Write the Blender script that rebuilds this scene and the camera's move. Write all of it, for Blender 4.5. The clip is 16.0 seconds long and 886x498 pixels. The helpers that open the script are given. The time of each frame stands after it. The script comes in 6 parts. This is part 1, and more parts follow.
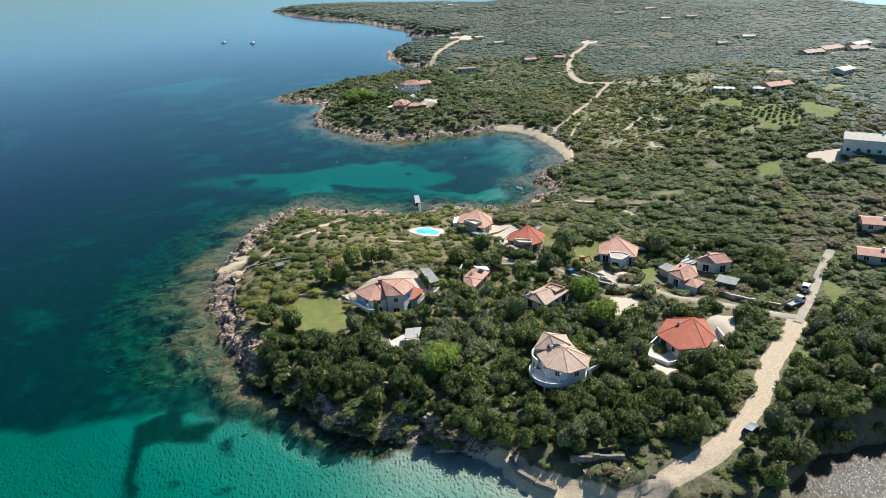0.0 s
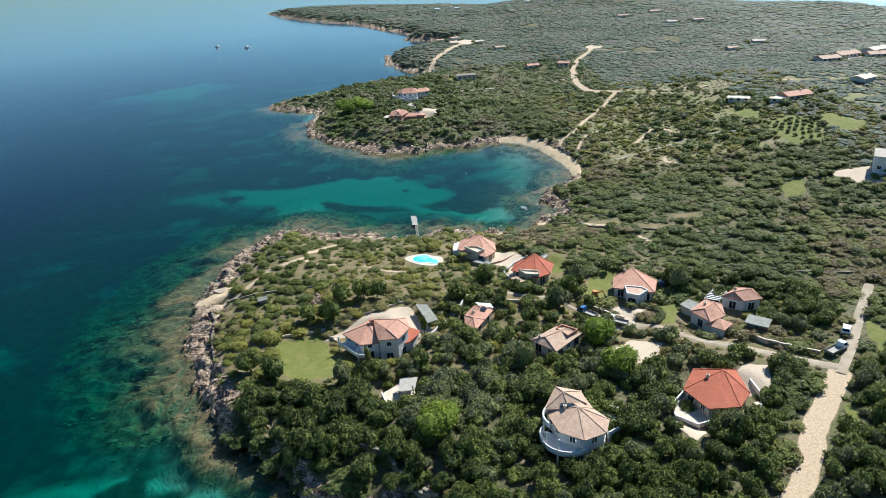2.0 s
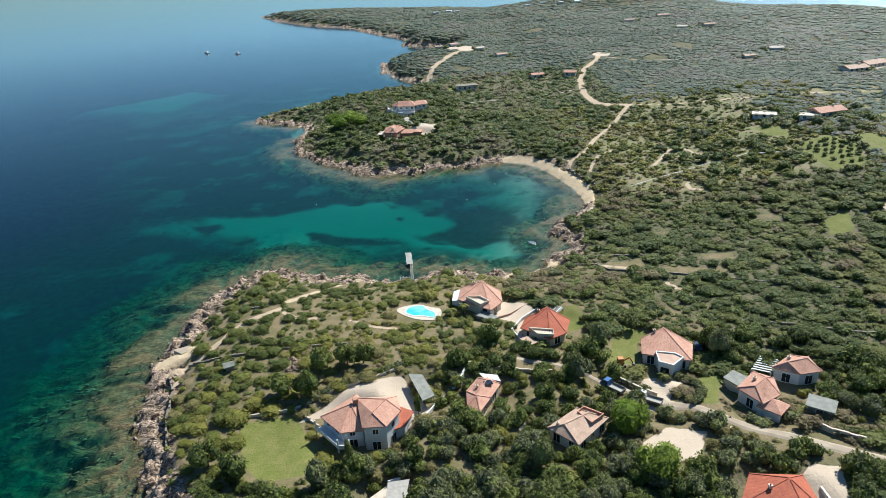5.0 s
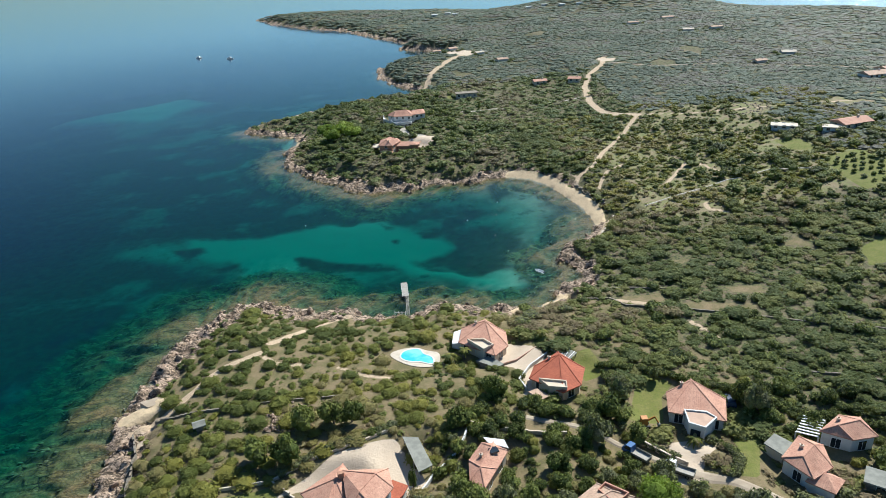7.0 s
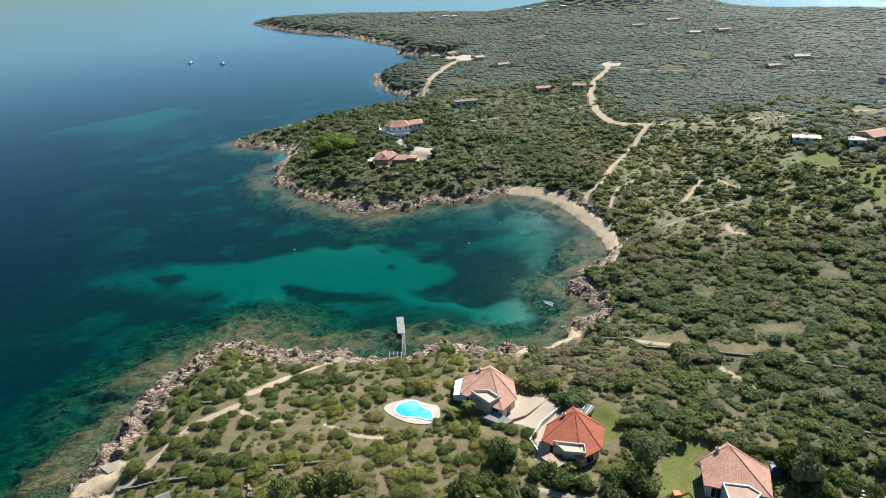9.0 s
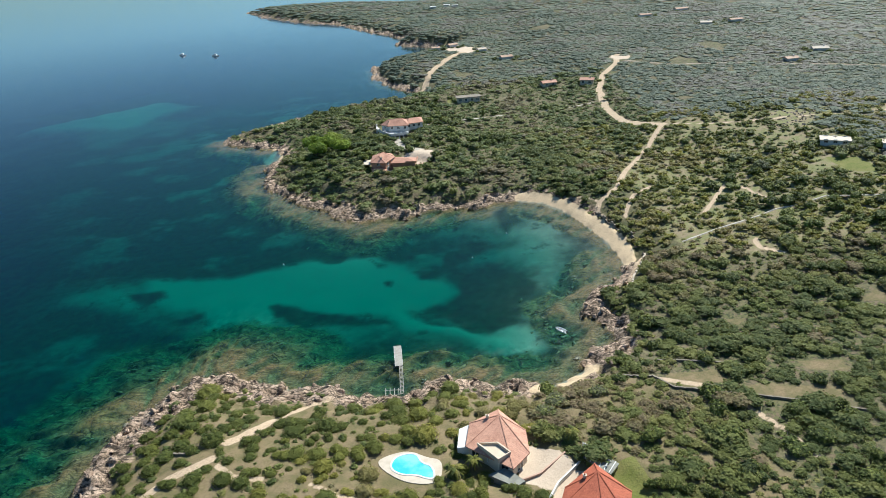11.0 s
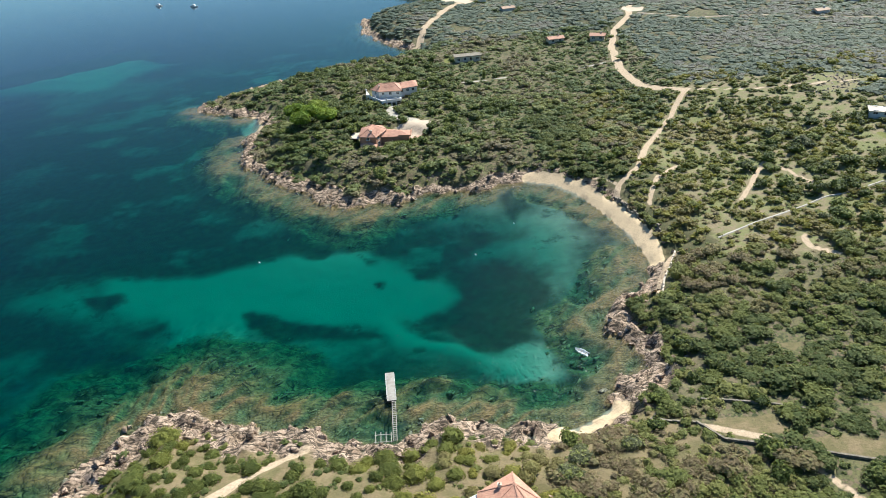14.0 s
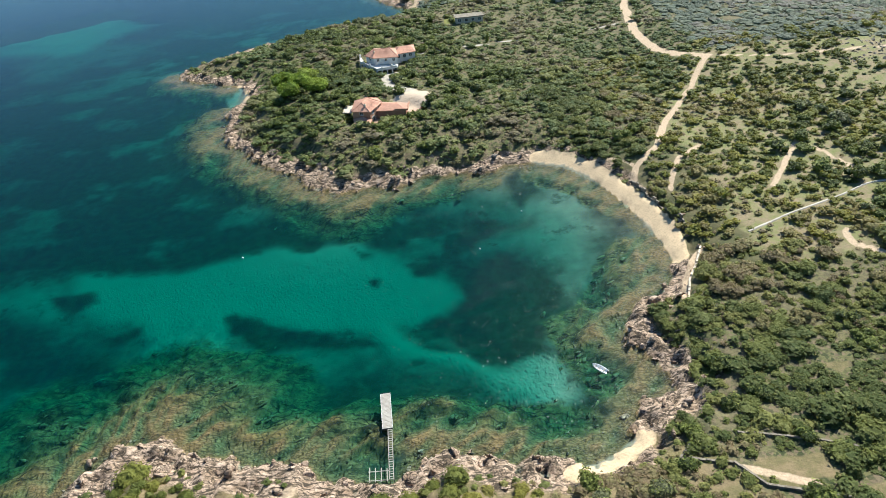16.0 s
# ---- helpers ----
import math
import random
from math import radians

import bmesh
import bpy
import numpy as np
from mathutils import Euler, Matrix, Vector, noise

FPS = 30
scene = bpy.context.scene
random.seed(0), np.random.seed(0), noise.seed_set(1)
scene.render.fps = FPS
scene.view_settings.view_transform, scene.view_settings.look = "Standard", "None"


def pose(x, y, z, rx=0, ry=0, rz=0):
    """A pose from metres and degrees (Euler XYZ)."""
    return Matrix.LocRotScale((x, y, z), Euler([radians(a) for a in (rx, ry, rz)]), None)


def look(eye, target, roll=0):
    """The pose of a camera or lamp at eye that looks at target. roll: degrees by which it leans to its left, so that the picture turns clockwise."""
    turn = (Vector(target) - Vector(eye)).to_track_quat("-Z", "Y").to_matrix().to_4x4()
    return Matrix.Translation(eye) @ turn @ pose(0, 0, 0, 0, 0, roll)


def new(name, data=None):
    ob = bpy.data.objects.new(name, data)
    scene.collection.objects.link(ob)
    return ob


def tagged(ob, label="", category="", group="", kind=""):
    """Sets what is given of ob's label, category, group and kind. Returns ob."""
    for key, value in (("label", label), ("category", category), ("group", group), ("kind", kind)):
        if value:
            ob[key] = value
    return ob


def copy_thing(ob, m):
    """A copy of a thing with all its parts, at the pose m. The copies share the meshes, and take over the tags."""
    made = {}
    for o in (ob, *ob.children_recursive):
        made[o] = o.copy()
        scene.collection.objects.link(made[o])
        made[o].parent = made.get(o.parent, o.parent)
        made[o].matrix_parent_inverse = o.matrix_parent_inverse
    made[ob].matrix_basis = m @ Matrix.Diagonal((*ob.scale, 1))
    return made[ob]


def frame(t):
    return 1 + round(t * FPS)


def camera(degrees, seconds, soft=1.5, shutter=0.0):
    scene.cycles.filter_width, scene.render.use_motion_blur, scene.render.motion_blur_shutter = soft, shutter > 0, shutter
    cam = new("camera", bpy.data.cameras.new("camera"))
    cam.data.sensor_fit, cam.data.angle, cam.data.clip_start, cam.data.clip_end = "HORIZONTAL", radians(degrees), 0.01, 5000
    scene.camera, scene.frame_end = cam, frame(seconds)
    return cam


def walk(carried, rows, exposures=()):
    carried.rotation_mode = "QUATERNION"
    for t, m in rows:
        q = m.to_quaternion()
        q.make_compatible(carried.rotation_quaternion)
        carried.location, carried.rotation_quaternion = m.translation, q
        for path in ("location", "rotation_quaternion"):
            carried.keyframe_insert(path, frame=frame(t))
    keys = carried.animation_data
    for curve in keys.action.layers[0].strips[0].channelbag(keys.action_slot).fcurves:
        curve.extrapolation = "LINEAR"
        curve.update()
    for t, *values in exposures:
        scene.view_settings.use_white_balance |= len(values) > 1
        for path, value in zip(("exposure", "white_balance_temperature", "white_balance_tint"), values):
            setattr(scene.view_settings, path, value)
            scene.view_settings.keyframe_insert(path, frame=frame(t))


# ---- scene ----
cam = camera(65.5, 16.0, soft=0.65)
PATH = [
    (0, (1.516, 0.015, 91.974), (1.505, 1.832, 91.139), -3.2),
    (0.5, (1.756, 4.93, 92.034), (1.744, 6.748, 91.2), -3.2),
    (1, (2.015, 9.849, 92.119), (2.002, 11.667, 91.286), -3.3),
    (1.5, (2.152, 14.854, 92.221), (2.14, 16.672, 91.388), -3.3),
    (2, (2.213, 19.933, 92.332), (2.202, 21.751, 91.498), -3.3),
    (2.5, (2.314, 25.001, 92.428), (2.304, 26.819, 91.594), -3.3),
    (3, (2.526, 29.957, 92.486), (2.515, 31.776, 91.654), -3.4),
    (3.5, (2.677, 34.995, 92.515), (2.667, 36.814, 91.683), -3.4),
    (4, (2.79, 40.069, 92.51), (2.78, 41.888, 91.678), -3.4),
    (4.2, (2.856, 42.092, 92.508), (2.846, 43.91, 91.675), -3.3),
    (6.5, (3.812, 65.249, 92.572), (3.802, 67.068, 91.742), -3.6),
    (7, (3.874, 70.401, 92.545), (3.865, 72.22, 91.714), -3.6),
    (7.5, (3.919, 75.515, 92.497), (3.912, 77.334, 91.667), -3.7),
    (8, (4.026, 80.461, 92.436), (4.019, 82.28, 91.606), -3.7),
    (8.5, (4.167, 85.22, 92.382), (4.159, 87.039, 91.551), -3.8),
    (9, (4.228, 90.06, 92.367), (4.221, 91.88, 91.538), -3.8),
    (11.3, (4.43, 112.46, 92.25), (4.419, 114.263, 91.384), -4.0),
    (11.5, (4.426, 114.448, 92.239), (4.419, 116.248, 91.368), -4.0),
    (12, (4.387, 119.44, 92.153), (4.379, 121.232, 91.264), -4.1),
    (12.5, (4.288, 124.45, 92.044), (4.281, 126.23, 91.131), -4.1),
    (13, (4.273, 129.485, 91.939), (4.265, 131.252, 91.002), -4.2),
    (13.5, (4.325, 134.487, 91.839), (4.316, 136.241, 90.877), -4.2),
    (14, (4.428, 139.393, 91.762), (4.418, 141.131, 90.771), -4.3),
    (14.5, (4.599, 144.197, 91.704), (4.586, 145.919, 90.686), -4.4),
    (15, (4.769, 148.98, 91.688), (4.753, 150.686, 90.644), -4.5),
    (15.5, (4.842, 153.824, 91.706), (4.824, 155.511, 90.633), -4.7),
    (16, (4.907, 158.682, 91.736), (4.886, 160.349, 90.632), -4.8),
]
walk(cam, [(t, look(eye, target, roll)) for t, eye, target, roll in PATH],
     exposures=[(0.0, 0.82, 5850, 3), (3.5, 0.82, 5900, 3), (7.0, 0.72, 5950, 3), (11.5, 0.8, 6050, 3), (14.0, 0.98, 6150, 3), (16.0, 1.06, 6200, 3)])

# ---- world, sun, exposure ----
SUN_AZ, SUN_EL = 40.0, 43.0     # degrees: azimuth from +y towards +x, elevation
world = bpy.data.worlds.new("world")
scene.world = world
world.use_nodes = True
wt = world.node_tree
sky = wt.nodes.new("ShaderNodeTexSky")
sky.sky_type = "NISHITA"
sky.sun_disc = False
sky.sun_elevation, sky.sun_rotation = radians(SUN_EL), radians(SUN_AZ)
sky.air_density, sky.dust_density, sky.ozone_density = 1.3, 0.3, 3.0
clear_blue = wt.nodes.new("ShaderNodeMix")
clear_blue.data_type, clear_blue.blend_type = "RGBA", "MULTIPLY"
clear_blue.inputs[0].default_value = 1.0
clear_blue.inputs[7].default_value = (0.66, 0.92, 1.14, 1.0)
wt.links.new(sky.outputs[0], clear_blue.inputs[6])
wt.links.new(clear_blue.outputs[2], wt.nodes["Background"].inputs[0])
wt.nodes["Background"].inputs[1].default_value = 0.054
sun_data = bpy.data.lights.new("sun", "SUN")
sun_data.energy, sun_data.angle, sun_data.color = 5.0, radians(0.5), (1.0, 0.955, 0.88)
sun = new("sun", sun_data)
az, el = radians(SUN_AZ), radians(SUN_EL)
SUN_DIR = Vector((math.sin(az) * math.cos(el), math.cos(az) * math.cos(el), math.sin(el)))
sun.matrix_world = look(SUN_DIR * 300, (0, 0, 0))


# ---- numpy noise and plan functions ----
def vnoise(x, y, seed=0):
    xi, yi = np.floor(x).astype(np.int64), np.floor(y).astype(np.int64)
    fx, fy = x - xi, y - yi
    fx, fy = fx * fx * (3 - 2 * fx), fy * fy * (3 - 2 * fy)

    def h(i, j):
        n = (i * 374761393 + j * 668265263 + seed * 144269504) & 0xFFFFFFFF
        n = ((n ^ (n >> 13)) * 1274126177) & 0xFFFFFFFF
        return ((n ^ (n >> 16)) & 0xFFFF) / 65535.0
    a, b = h(xi, yi), h(xi + 1, yi)
    c, d = h(xi, yi + 1), h(xi + 1, yi + 1)
    return (a * (1 - fx) + b * fx) * (1 - fy) + (c * (1 - fx) + d * fx) * fy


def fbm(x, y, scale, seed=0, octaves=4):
    """Noise of about -1 to 1 with features of the size scale."""
    v, amp, tot, f = 0.0, 1.0, 0.0, 1.0 / scale
    for o in range(octaves):
        v = v + amp * (vnoise(x * f, y * f, seed + o * 17) * 2 - 1)
        tot += amp
        amp *= 0.5
        f *= 2.03
    return v / tot * 1.4


def smooth(a, b, v):
    t = np.clip((v - a) / (b - a), 0, 1)
    return t * t * (3 - 2 * t)


def line_dist(px, py, line, closed=False):
    """Distance of many points to a polyline."""
    pts = list(line) + ([line[0]] if closed else [])
    best = np.full(np.shape(px), 1e9)
    for (ax, ay), (bx, by) in zip(pts[:-1], pts[1:]):
        dx, dy = bx - ax, by - ay
        t = np.clip(((px - ax) * dx + (py - ay) * dy) / (dx * dx + dy * dy + 1e-9), 0, 1)
        best = np.minimum(best, (px - ax - t * dx) ** 2 + (py - ay - t * dy) ** 2)
    return np.sqrt(best)


def inside(px, py, poly):
    odd = np.zeros(np.shape(px), bool)
    for (ax, ay), (bx, by) in zip(poly, poly[1:] + poly[:1]):
        if ay != by:
            odd ^= ((ay > py) != (by > py)) & (px < (bx - ax) * (py - ay) / (by - ay) + ax)
    return odd


def signed(px, py, poly):
    """Distance to a polygon's edge, positive inside."""
    d = line_dist(px, py, poly, True)
    return np.where(inside(px, py, poly), d, -d)


def inflate(poly, by):
    cx, cy = sum(p[0] for p in poly) / len(poly), sum(p[1] for p in poly) / len(poly)
    out = []
    for x, y in poly:
        r = math.hypot(x - cx, y - cy)
        out.append((cx + (x - cx) * (r + by) / r, cy + (y - cy) * (r + by) / r))
    return out


# ---- the plan ----
COAST_SOUTH = [(900, -300), (300, -60), (130, 54), (90, 68), (60, 76), (34, 84), (21, 90), (13, 94), (9, 101), (0, 105), (-8, 108),
               (-16, 111), (-24, 115), (-32, 121), (-40, 127), (-49, 139), (-57, 152), (-64, 167), (-69, 184), (-70, 196),
               (-68, 211), (-64, 228), (-56, 240), (-48, 245), (-41, 239), (-30, 234), (-21, 235), (-17, 231), (-8, 230),
               (-3, 235), (3, 236), (12, 232), (21, 232)]
COAST_BAY = [(21.5, 231), (26, 232), (31, 234), (35, 240), (38, 244.5), (43.5, 246), (45, 249), (42, 253), (39, 259), (39, 264.5), (42.5, 268.5),
             (47.5, 271), (51, 277.5), (54.5, 285.7), (54.7, 295), (53.3, 303), (49.3, 315.3), (44.6, 328), (39.6, 335.7), (32, 339.2), (23.7, 339),
             (15, 335), (0.5, 334.6), (-9, 331), (-18.6, 329.3), (-25, 329.3), (-32, 334.8), (-40, 343), (-47.4, 348.2), (-56.7, 359.6),
             (-66.8, 372), (-70.5, 397), (-68, 416.6), (-80, 428.5), (-100.7, 438), (-103, 447), (-94, 458.5), (-81, 468.6), (-60, 486),
             (-40, 500), (-20, 503), (-7, 514)]
COAST_NORTH = [(-9, 522), (-25.7, 548.5), (-36, 570), (-42, 611), (-29, 620), (-12, 630), (5, 645), (20, 676), (-6, 690),
               (-28, 708), (-22, 742), (-60, 805), (-96, 872), (-147, 918), (-192, 979), (-239, 1060), (-170, 1064), (-88, 1064),
               (-41, 1040), (33, 1010), (99, 955), (139, 945), (174, 990), (240, 985), (322, 905), (329, 842), (367, 797), (401, 757),
               (425, 705), (520, 610), (640, 520), (900, 400)]
COAST = COAST_SOUTH + COAST_BAY + COAST_NORTH
LAGOON = [(57, 86), (60, 92), (64, 95), (68, 98.5), (74, 98.5), (78, 101), (84, 101.5), (96, 104), (118, 100), (126, 90), (94, 76), (66, 82)]

BEACHES = [([(33, 340.4), (40.6, 337), (45.7, 329.6), (50.6, 317.4), (54.8, 305.4), (56.4, 295.4), (55.6, 286)], 2.9), ([(22, 229), (26, 229.8), (30, 231.6), (34.5, 235)], 1.9),
           ([(9, 99), (14, 93), (22, 89), (36, 82)], 4.5), ([(-70, 408), (-75, 421)], 4.0), ([(-12, 508), (-7, 516)], 6.0),
           ([(-5, 637), (6, 645), (20, 672)], 9.0), ([(-66, 192), (-62, 194)], 3.0)]
DIRT_ROADS = [([(24, 88), (34, 89.5), (44, 94), (53, 100), (60, 108), (66, 117), (71, 124), (77, 131), (82, 137)], 2.1),
              ([(50, 318), (54.1, 318.6), (57, 325.5), (61.5, 330.5), (65.3, 333.6), (68.5, 342), (73, 351), (79.2, 360), (86, 369.5), (92, 380), (98.4, 391)], 1.0), ([(56.5, 327), (52, 331.6), (47, 333.4)], 0.6),
              ([(98, 390), (89, 397), (85, 406), (84, 430), (88, 462), (97, 495), (111, 520), (118, 545)], 1.7),
              ([(-4, 510), (1, 545), (13, 580), (24, 600)], 2.2), ([(98, 390), (120, 380), (160, 372), (230, 365)], 0.7),
              ([(62, 311), (65, 319), (69, 326), (76, 331)], 0.7), ([(85, 305), (90, 312), (96, 321), (103, 329)], 0.7), ([(91, 283), (90, 278), (94, 273)], 0.8), ([(102, 320), (105, 307)], 0.7)]
PAVED = [([(82, 137), (86, 142), (92, 150), (99, 160), (108, 172)], 1.4), ([(83, 139), (72, 145), (58, 153), (50, 160), (42, 165)], 1.6),
         ([(42, 165), (36, 170), (27, 176), (16, 180)], 0.9), ([(120, 301.5), (109, 299), (104, 299.4), (97, 296.4), (89, 294), (83, 292.2), (78, 290), (72, 287.5)], 0.45),
         ([(117, 524), (141, 505), (179, 494), (205, 481), (230, 467), (260, 450), (330, 420)], 1.3),
         ([(133, 294), (120, 301)], 0.6), ([(-2, 430), (20, 436), (50, 440), (82, 445)], 0.8),
         ([(-11, 410), (-13.4, 402), (-11.4, 391), (-4, 386), (0, 378)], 2.0)]
FOOTPATHS = [([(-64, 187), (-57, 191), (-53, 199), (-49, 205), (-42, 209)], 1.0), ([(-40, 214), (-30, 223), (-23, 228)], 1.1),
             ([(-40, 207), (-36, 204), (-31, 203)], 0.6), ([(-22, 201), (-15, 197), (-10, 196)], 0.5),
             ([(52, 269), (55, 277), (61, 286)], 0.8), ([(46, 225), (55, 221)], 0.7),
             ([(60, 214), (64, 206), (66, 200)], 0.6)]
LAWNS = [[(-41, 164), (-30, 166), (-24, 155), (-25, 148), (-33, 147), (-38, 153)], [(43.5, 193), (49.5, 189), (46, 185), (44, 177), (37, 177)],
         [(55, 171), (60, 171), (55, 160), (51, 161)], [(29, 201), (35, 203), (37, 194), (32, 192)],
         [(155.5, 301.5), (164.7, 300.6), (169.4, 281), (160.5, 275), (155, 284)],
         [(139, 302.5), (152, 304.5), (152.5, 283), (146.8, 271), (136, 271), (135, 285)], [(134, 331), (142.7, 324), (140, 310.6), (134.4, 315)], [(116, 238), (125, 242), (120, 229), (113, 228)], [(10, 468), (24, 470), (24, 480), (10, 478)],
         [(94, 142), (100, 148), (99, 158), (95, 150)], [(76, 120), (80, 126), (77, 128)]]
BARE = [[(49, 227), (59, 226), (58, 221), (50, 221)], [(61, 220), (72, 219.5), (79, 217), (78, 214), (63, 216)], [(75, 228), (84, 225), (83, 221.5), (75, 223)], [(66, 246), (73, 246), (70, 242)], [(96, 246), (104, 250), (106, 243)]]
RUBBLE_YARD = [(136, 369), (148, 366), (154, 374), (150, 384), (139, 383)]
COURTS = [[(-30, 163), (-24, 168), (-19, 173), (-8, 176), (-2, 165), (-6, 160), (-13, 165), (-19, 168)],
          [(36, 149), (43, 154), (50, 152), (46, 145), (38, 144)], [(60, 138), (64, 142), (69, 141), (66, 133), (61, 133)],
          [(43, 171), (51, 172), (54, 171), (48, 166), (45, 160), (41, 161), (42, 166)],
          [(16, 209), (22, 206), (25, 202), (19, 197), (14, 199)], [(19, 196), (23, 201), (27, 201), (20, 187), (18, 189)],
          [(-12, 380), (-3, 387), (3, 383), (0.4, 373), (-4.8, 372.6), (-8, 376)], [(109, 532), (119, 526), (124, 535), (113, 541)],
          [(133, 241.6), (141, 242), (150, 241.8), (146, 227), (137.4, 231)], [(45, 132), (50, 123), (46, 119), (43, 125)],
          [(-13, 143), (-8, 143), (-8, 137), (-13, 138)], [(10, 604), (20, 628), (45, 612), (35, 598)], [(225, 432), (270, 444), (275, 430), (230, 422)]]

# houses: eave polygons (x, y), ground, eave and top heights
HOUSES = {
    "H1": [(22.5, 131.9), (27.3, 130.2), (28.4, 125.8), (30.7, 122.4), (29.3, 118.8), (25.0, 117.0), (20.8, 119.6), (19.2, 126.0)],
    "H2": [(47.8, 132.4), (50.5, 125.9), (56.7, 126.0), (60.2, 130.0), (60.6, 138.0), (52.0, 139.0)],
    "H3A": [(-23.6, 160.7), (-19.0, 155.4), (-14.5, 155.8), (-13.2, 161.5), (-17.0, 167.5)],
    "H3B": [(-16.6, 164.0), (-14.6, 154.6), (-10.0, 154.6), (-7.4, 159.2), (-8.5, 163.8)],
    "H4": [(8.2, 171.0), (5.6, 166.6), (5.5, 161.5), (8.0, 159.5), (10.5, 164.0), (12.9, 168.5), (10.6, 171.6)],
    "H5": [(20.2, 153.8), (25.2, 148.5), (32.3, 155.6), (26.8, 159.2)],
    "H6": [(6.5, 213.0), (5.4, 206.7), (13.4, 200.2), (16.7, 204.0), (16.8, 209.9), (12.3, 216.5)],
    "H7": [(21.3, 195.2), (19.7, 191.0), (25.9, 185.3), (30.1, 187.6), (32.0, 193.4), (27.4, 200.4)],
    "H8": [(46.1, 183.0), (44.6, 177.0), (54.4, 173.2), (56.8, 179.7), (52.4, 187.0)],
    "H9L": [(64.8, 167.4), (59.3, 162.2), (62.2, 156.7), (66.7, 159.2), (67.9, 164.7)],
    "H9R": [(74.7, 172.4), (69.1, 168.4), (73.6, 165.4), (78.4, 166.0), (78.2, 171.4)],
    "R": [(-23.0, 365.0), (-22.6, 374.0), (-15.0, 375.0), (-13.4, 371.0), (-16.9, 363.4)],
    "W": [(-22.0, 418.6), (-19.0, 427.0), (-10.3, 425.3), (-8.9, 414.4), (-18.5, 414.8)],
}
# levelled ground: x, y, radius, height
PADS = [(24, 124, 7, 3.0), (54, 131, 8, 3.9), (-18, 160, 7, 2.6), (-11, 159, 5, 2.9), (9, 166, 5, 4.3), (26, 154, 6, 4.3), (11, 207, 7, 3.9), (26, 192, 8, 3.9),
        (50, 179, 8, 3.9), (65, 161, 6, 4.1), (74, 168, 6, 4.2), (-5, 204, 6, 4.6), (-4, 169, 5, 3.7), (-9, 141, 4, 2.4), (37, 167, 5, 4.0), (43, 163, 4, 4.0), (-18, 369, 6, 5.0), (-9, 371, 7, 5.0), (-14, 420, 9, 5.2)]
POOL_DECK = [(-12, 206), (-6, 209), (1, 206.5), (1.5, 201.5), (-3, 199.6), (-8, 201)]

# seabed: clear sand, and meadows of sea grass
SAND_BAY = [(-91, 304), (-76, 303.4), (-67, 306), (-49.5, 306.2), (-41, 307.6), (-29, 307.3), (-18, 308.3), (-10, 301), (0, 294.6), (5, 290.4),
            (6.5, 283.6), (5, 278.6), (-1, 274), (-6, 275), (-2.7, 271), (2.6, 266), (9, 260), (14.3, 256.3), (18, 260), (24.7, 259.2), (28.2, 254),
            (28, 248), (22.3, 245.3), (16.4, 247.2), (9.6, 253), (1, 258), (-7, 263), (-12, 269), (-20, 271), (-33, 277), (-46, 281), (-48, 270),
            (-48, 263), (-60, 266), (-66, 279), (-78, 284), (-90, 293)]
SAND_PATCHES = [[(-250, 520), (-181, 580), (-150, 562), (-177, 505)], [(-272, 425), (-260, 428), (-240, 388), (-244, 376)]]
SAND_SOUTH = [(-180, 138), (-130, 133), (-107, 129), (-95, 125), (-80, 126), (-62, 131), (-49, 125), (-40, 122), (-31, 120), (-18, 115.5), (-6, 111), (7, 105), (14, 96), (40, 70), (70, 20), (60, -60), (-120, -110), (-330, -20), (-300, 90)]
SAND_DIM = [[(-118, 314), (-91, 306), (-60, 282), (-45, 284), (-14, 272), (-4, 272), (8, 254), (14, 248), (-3, 254), (-14, 254), (-36, 257), (-50, 257), (-68, 266), (-93, 284), (-118, 296)],
            [(-12, 327), (15, 331), (24, 334), (38, 332), (46, 318), (50, 303), (51, 290), (46, 279), (36, 266), (29, 258), (27, 281), (24, 292), (16, 301), (8, 296), (2, 300), (12, 307), (22, 311), (14, 314), (0, 316), (-20, 321)]]
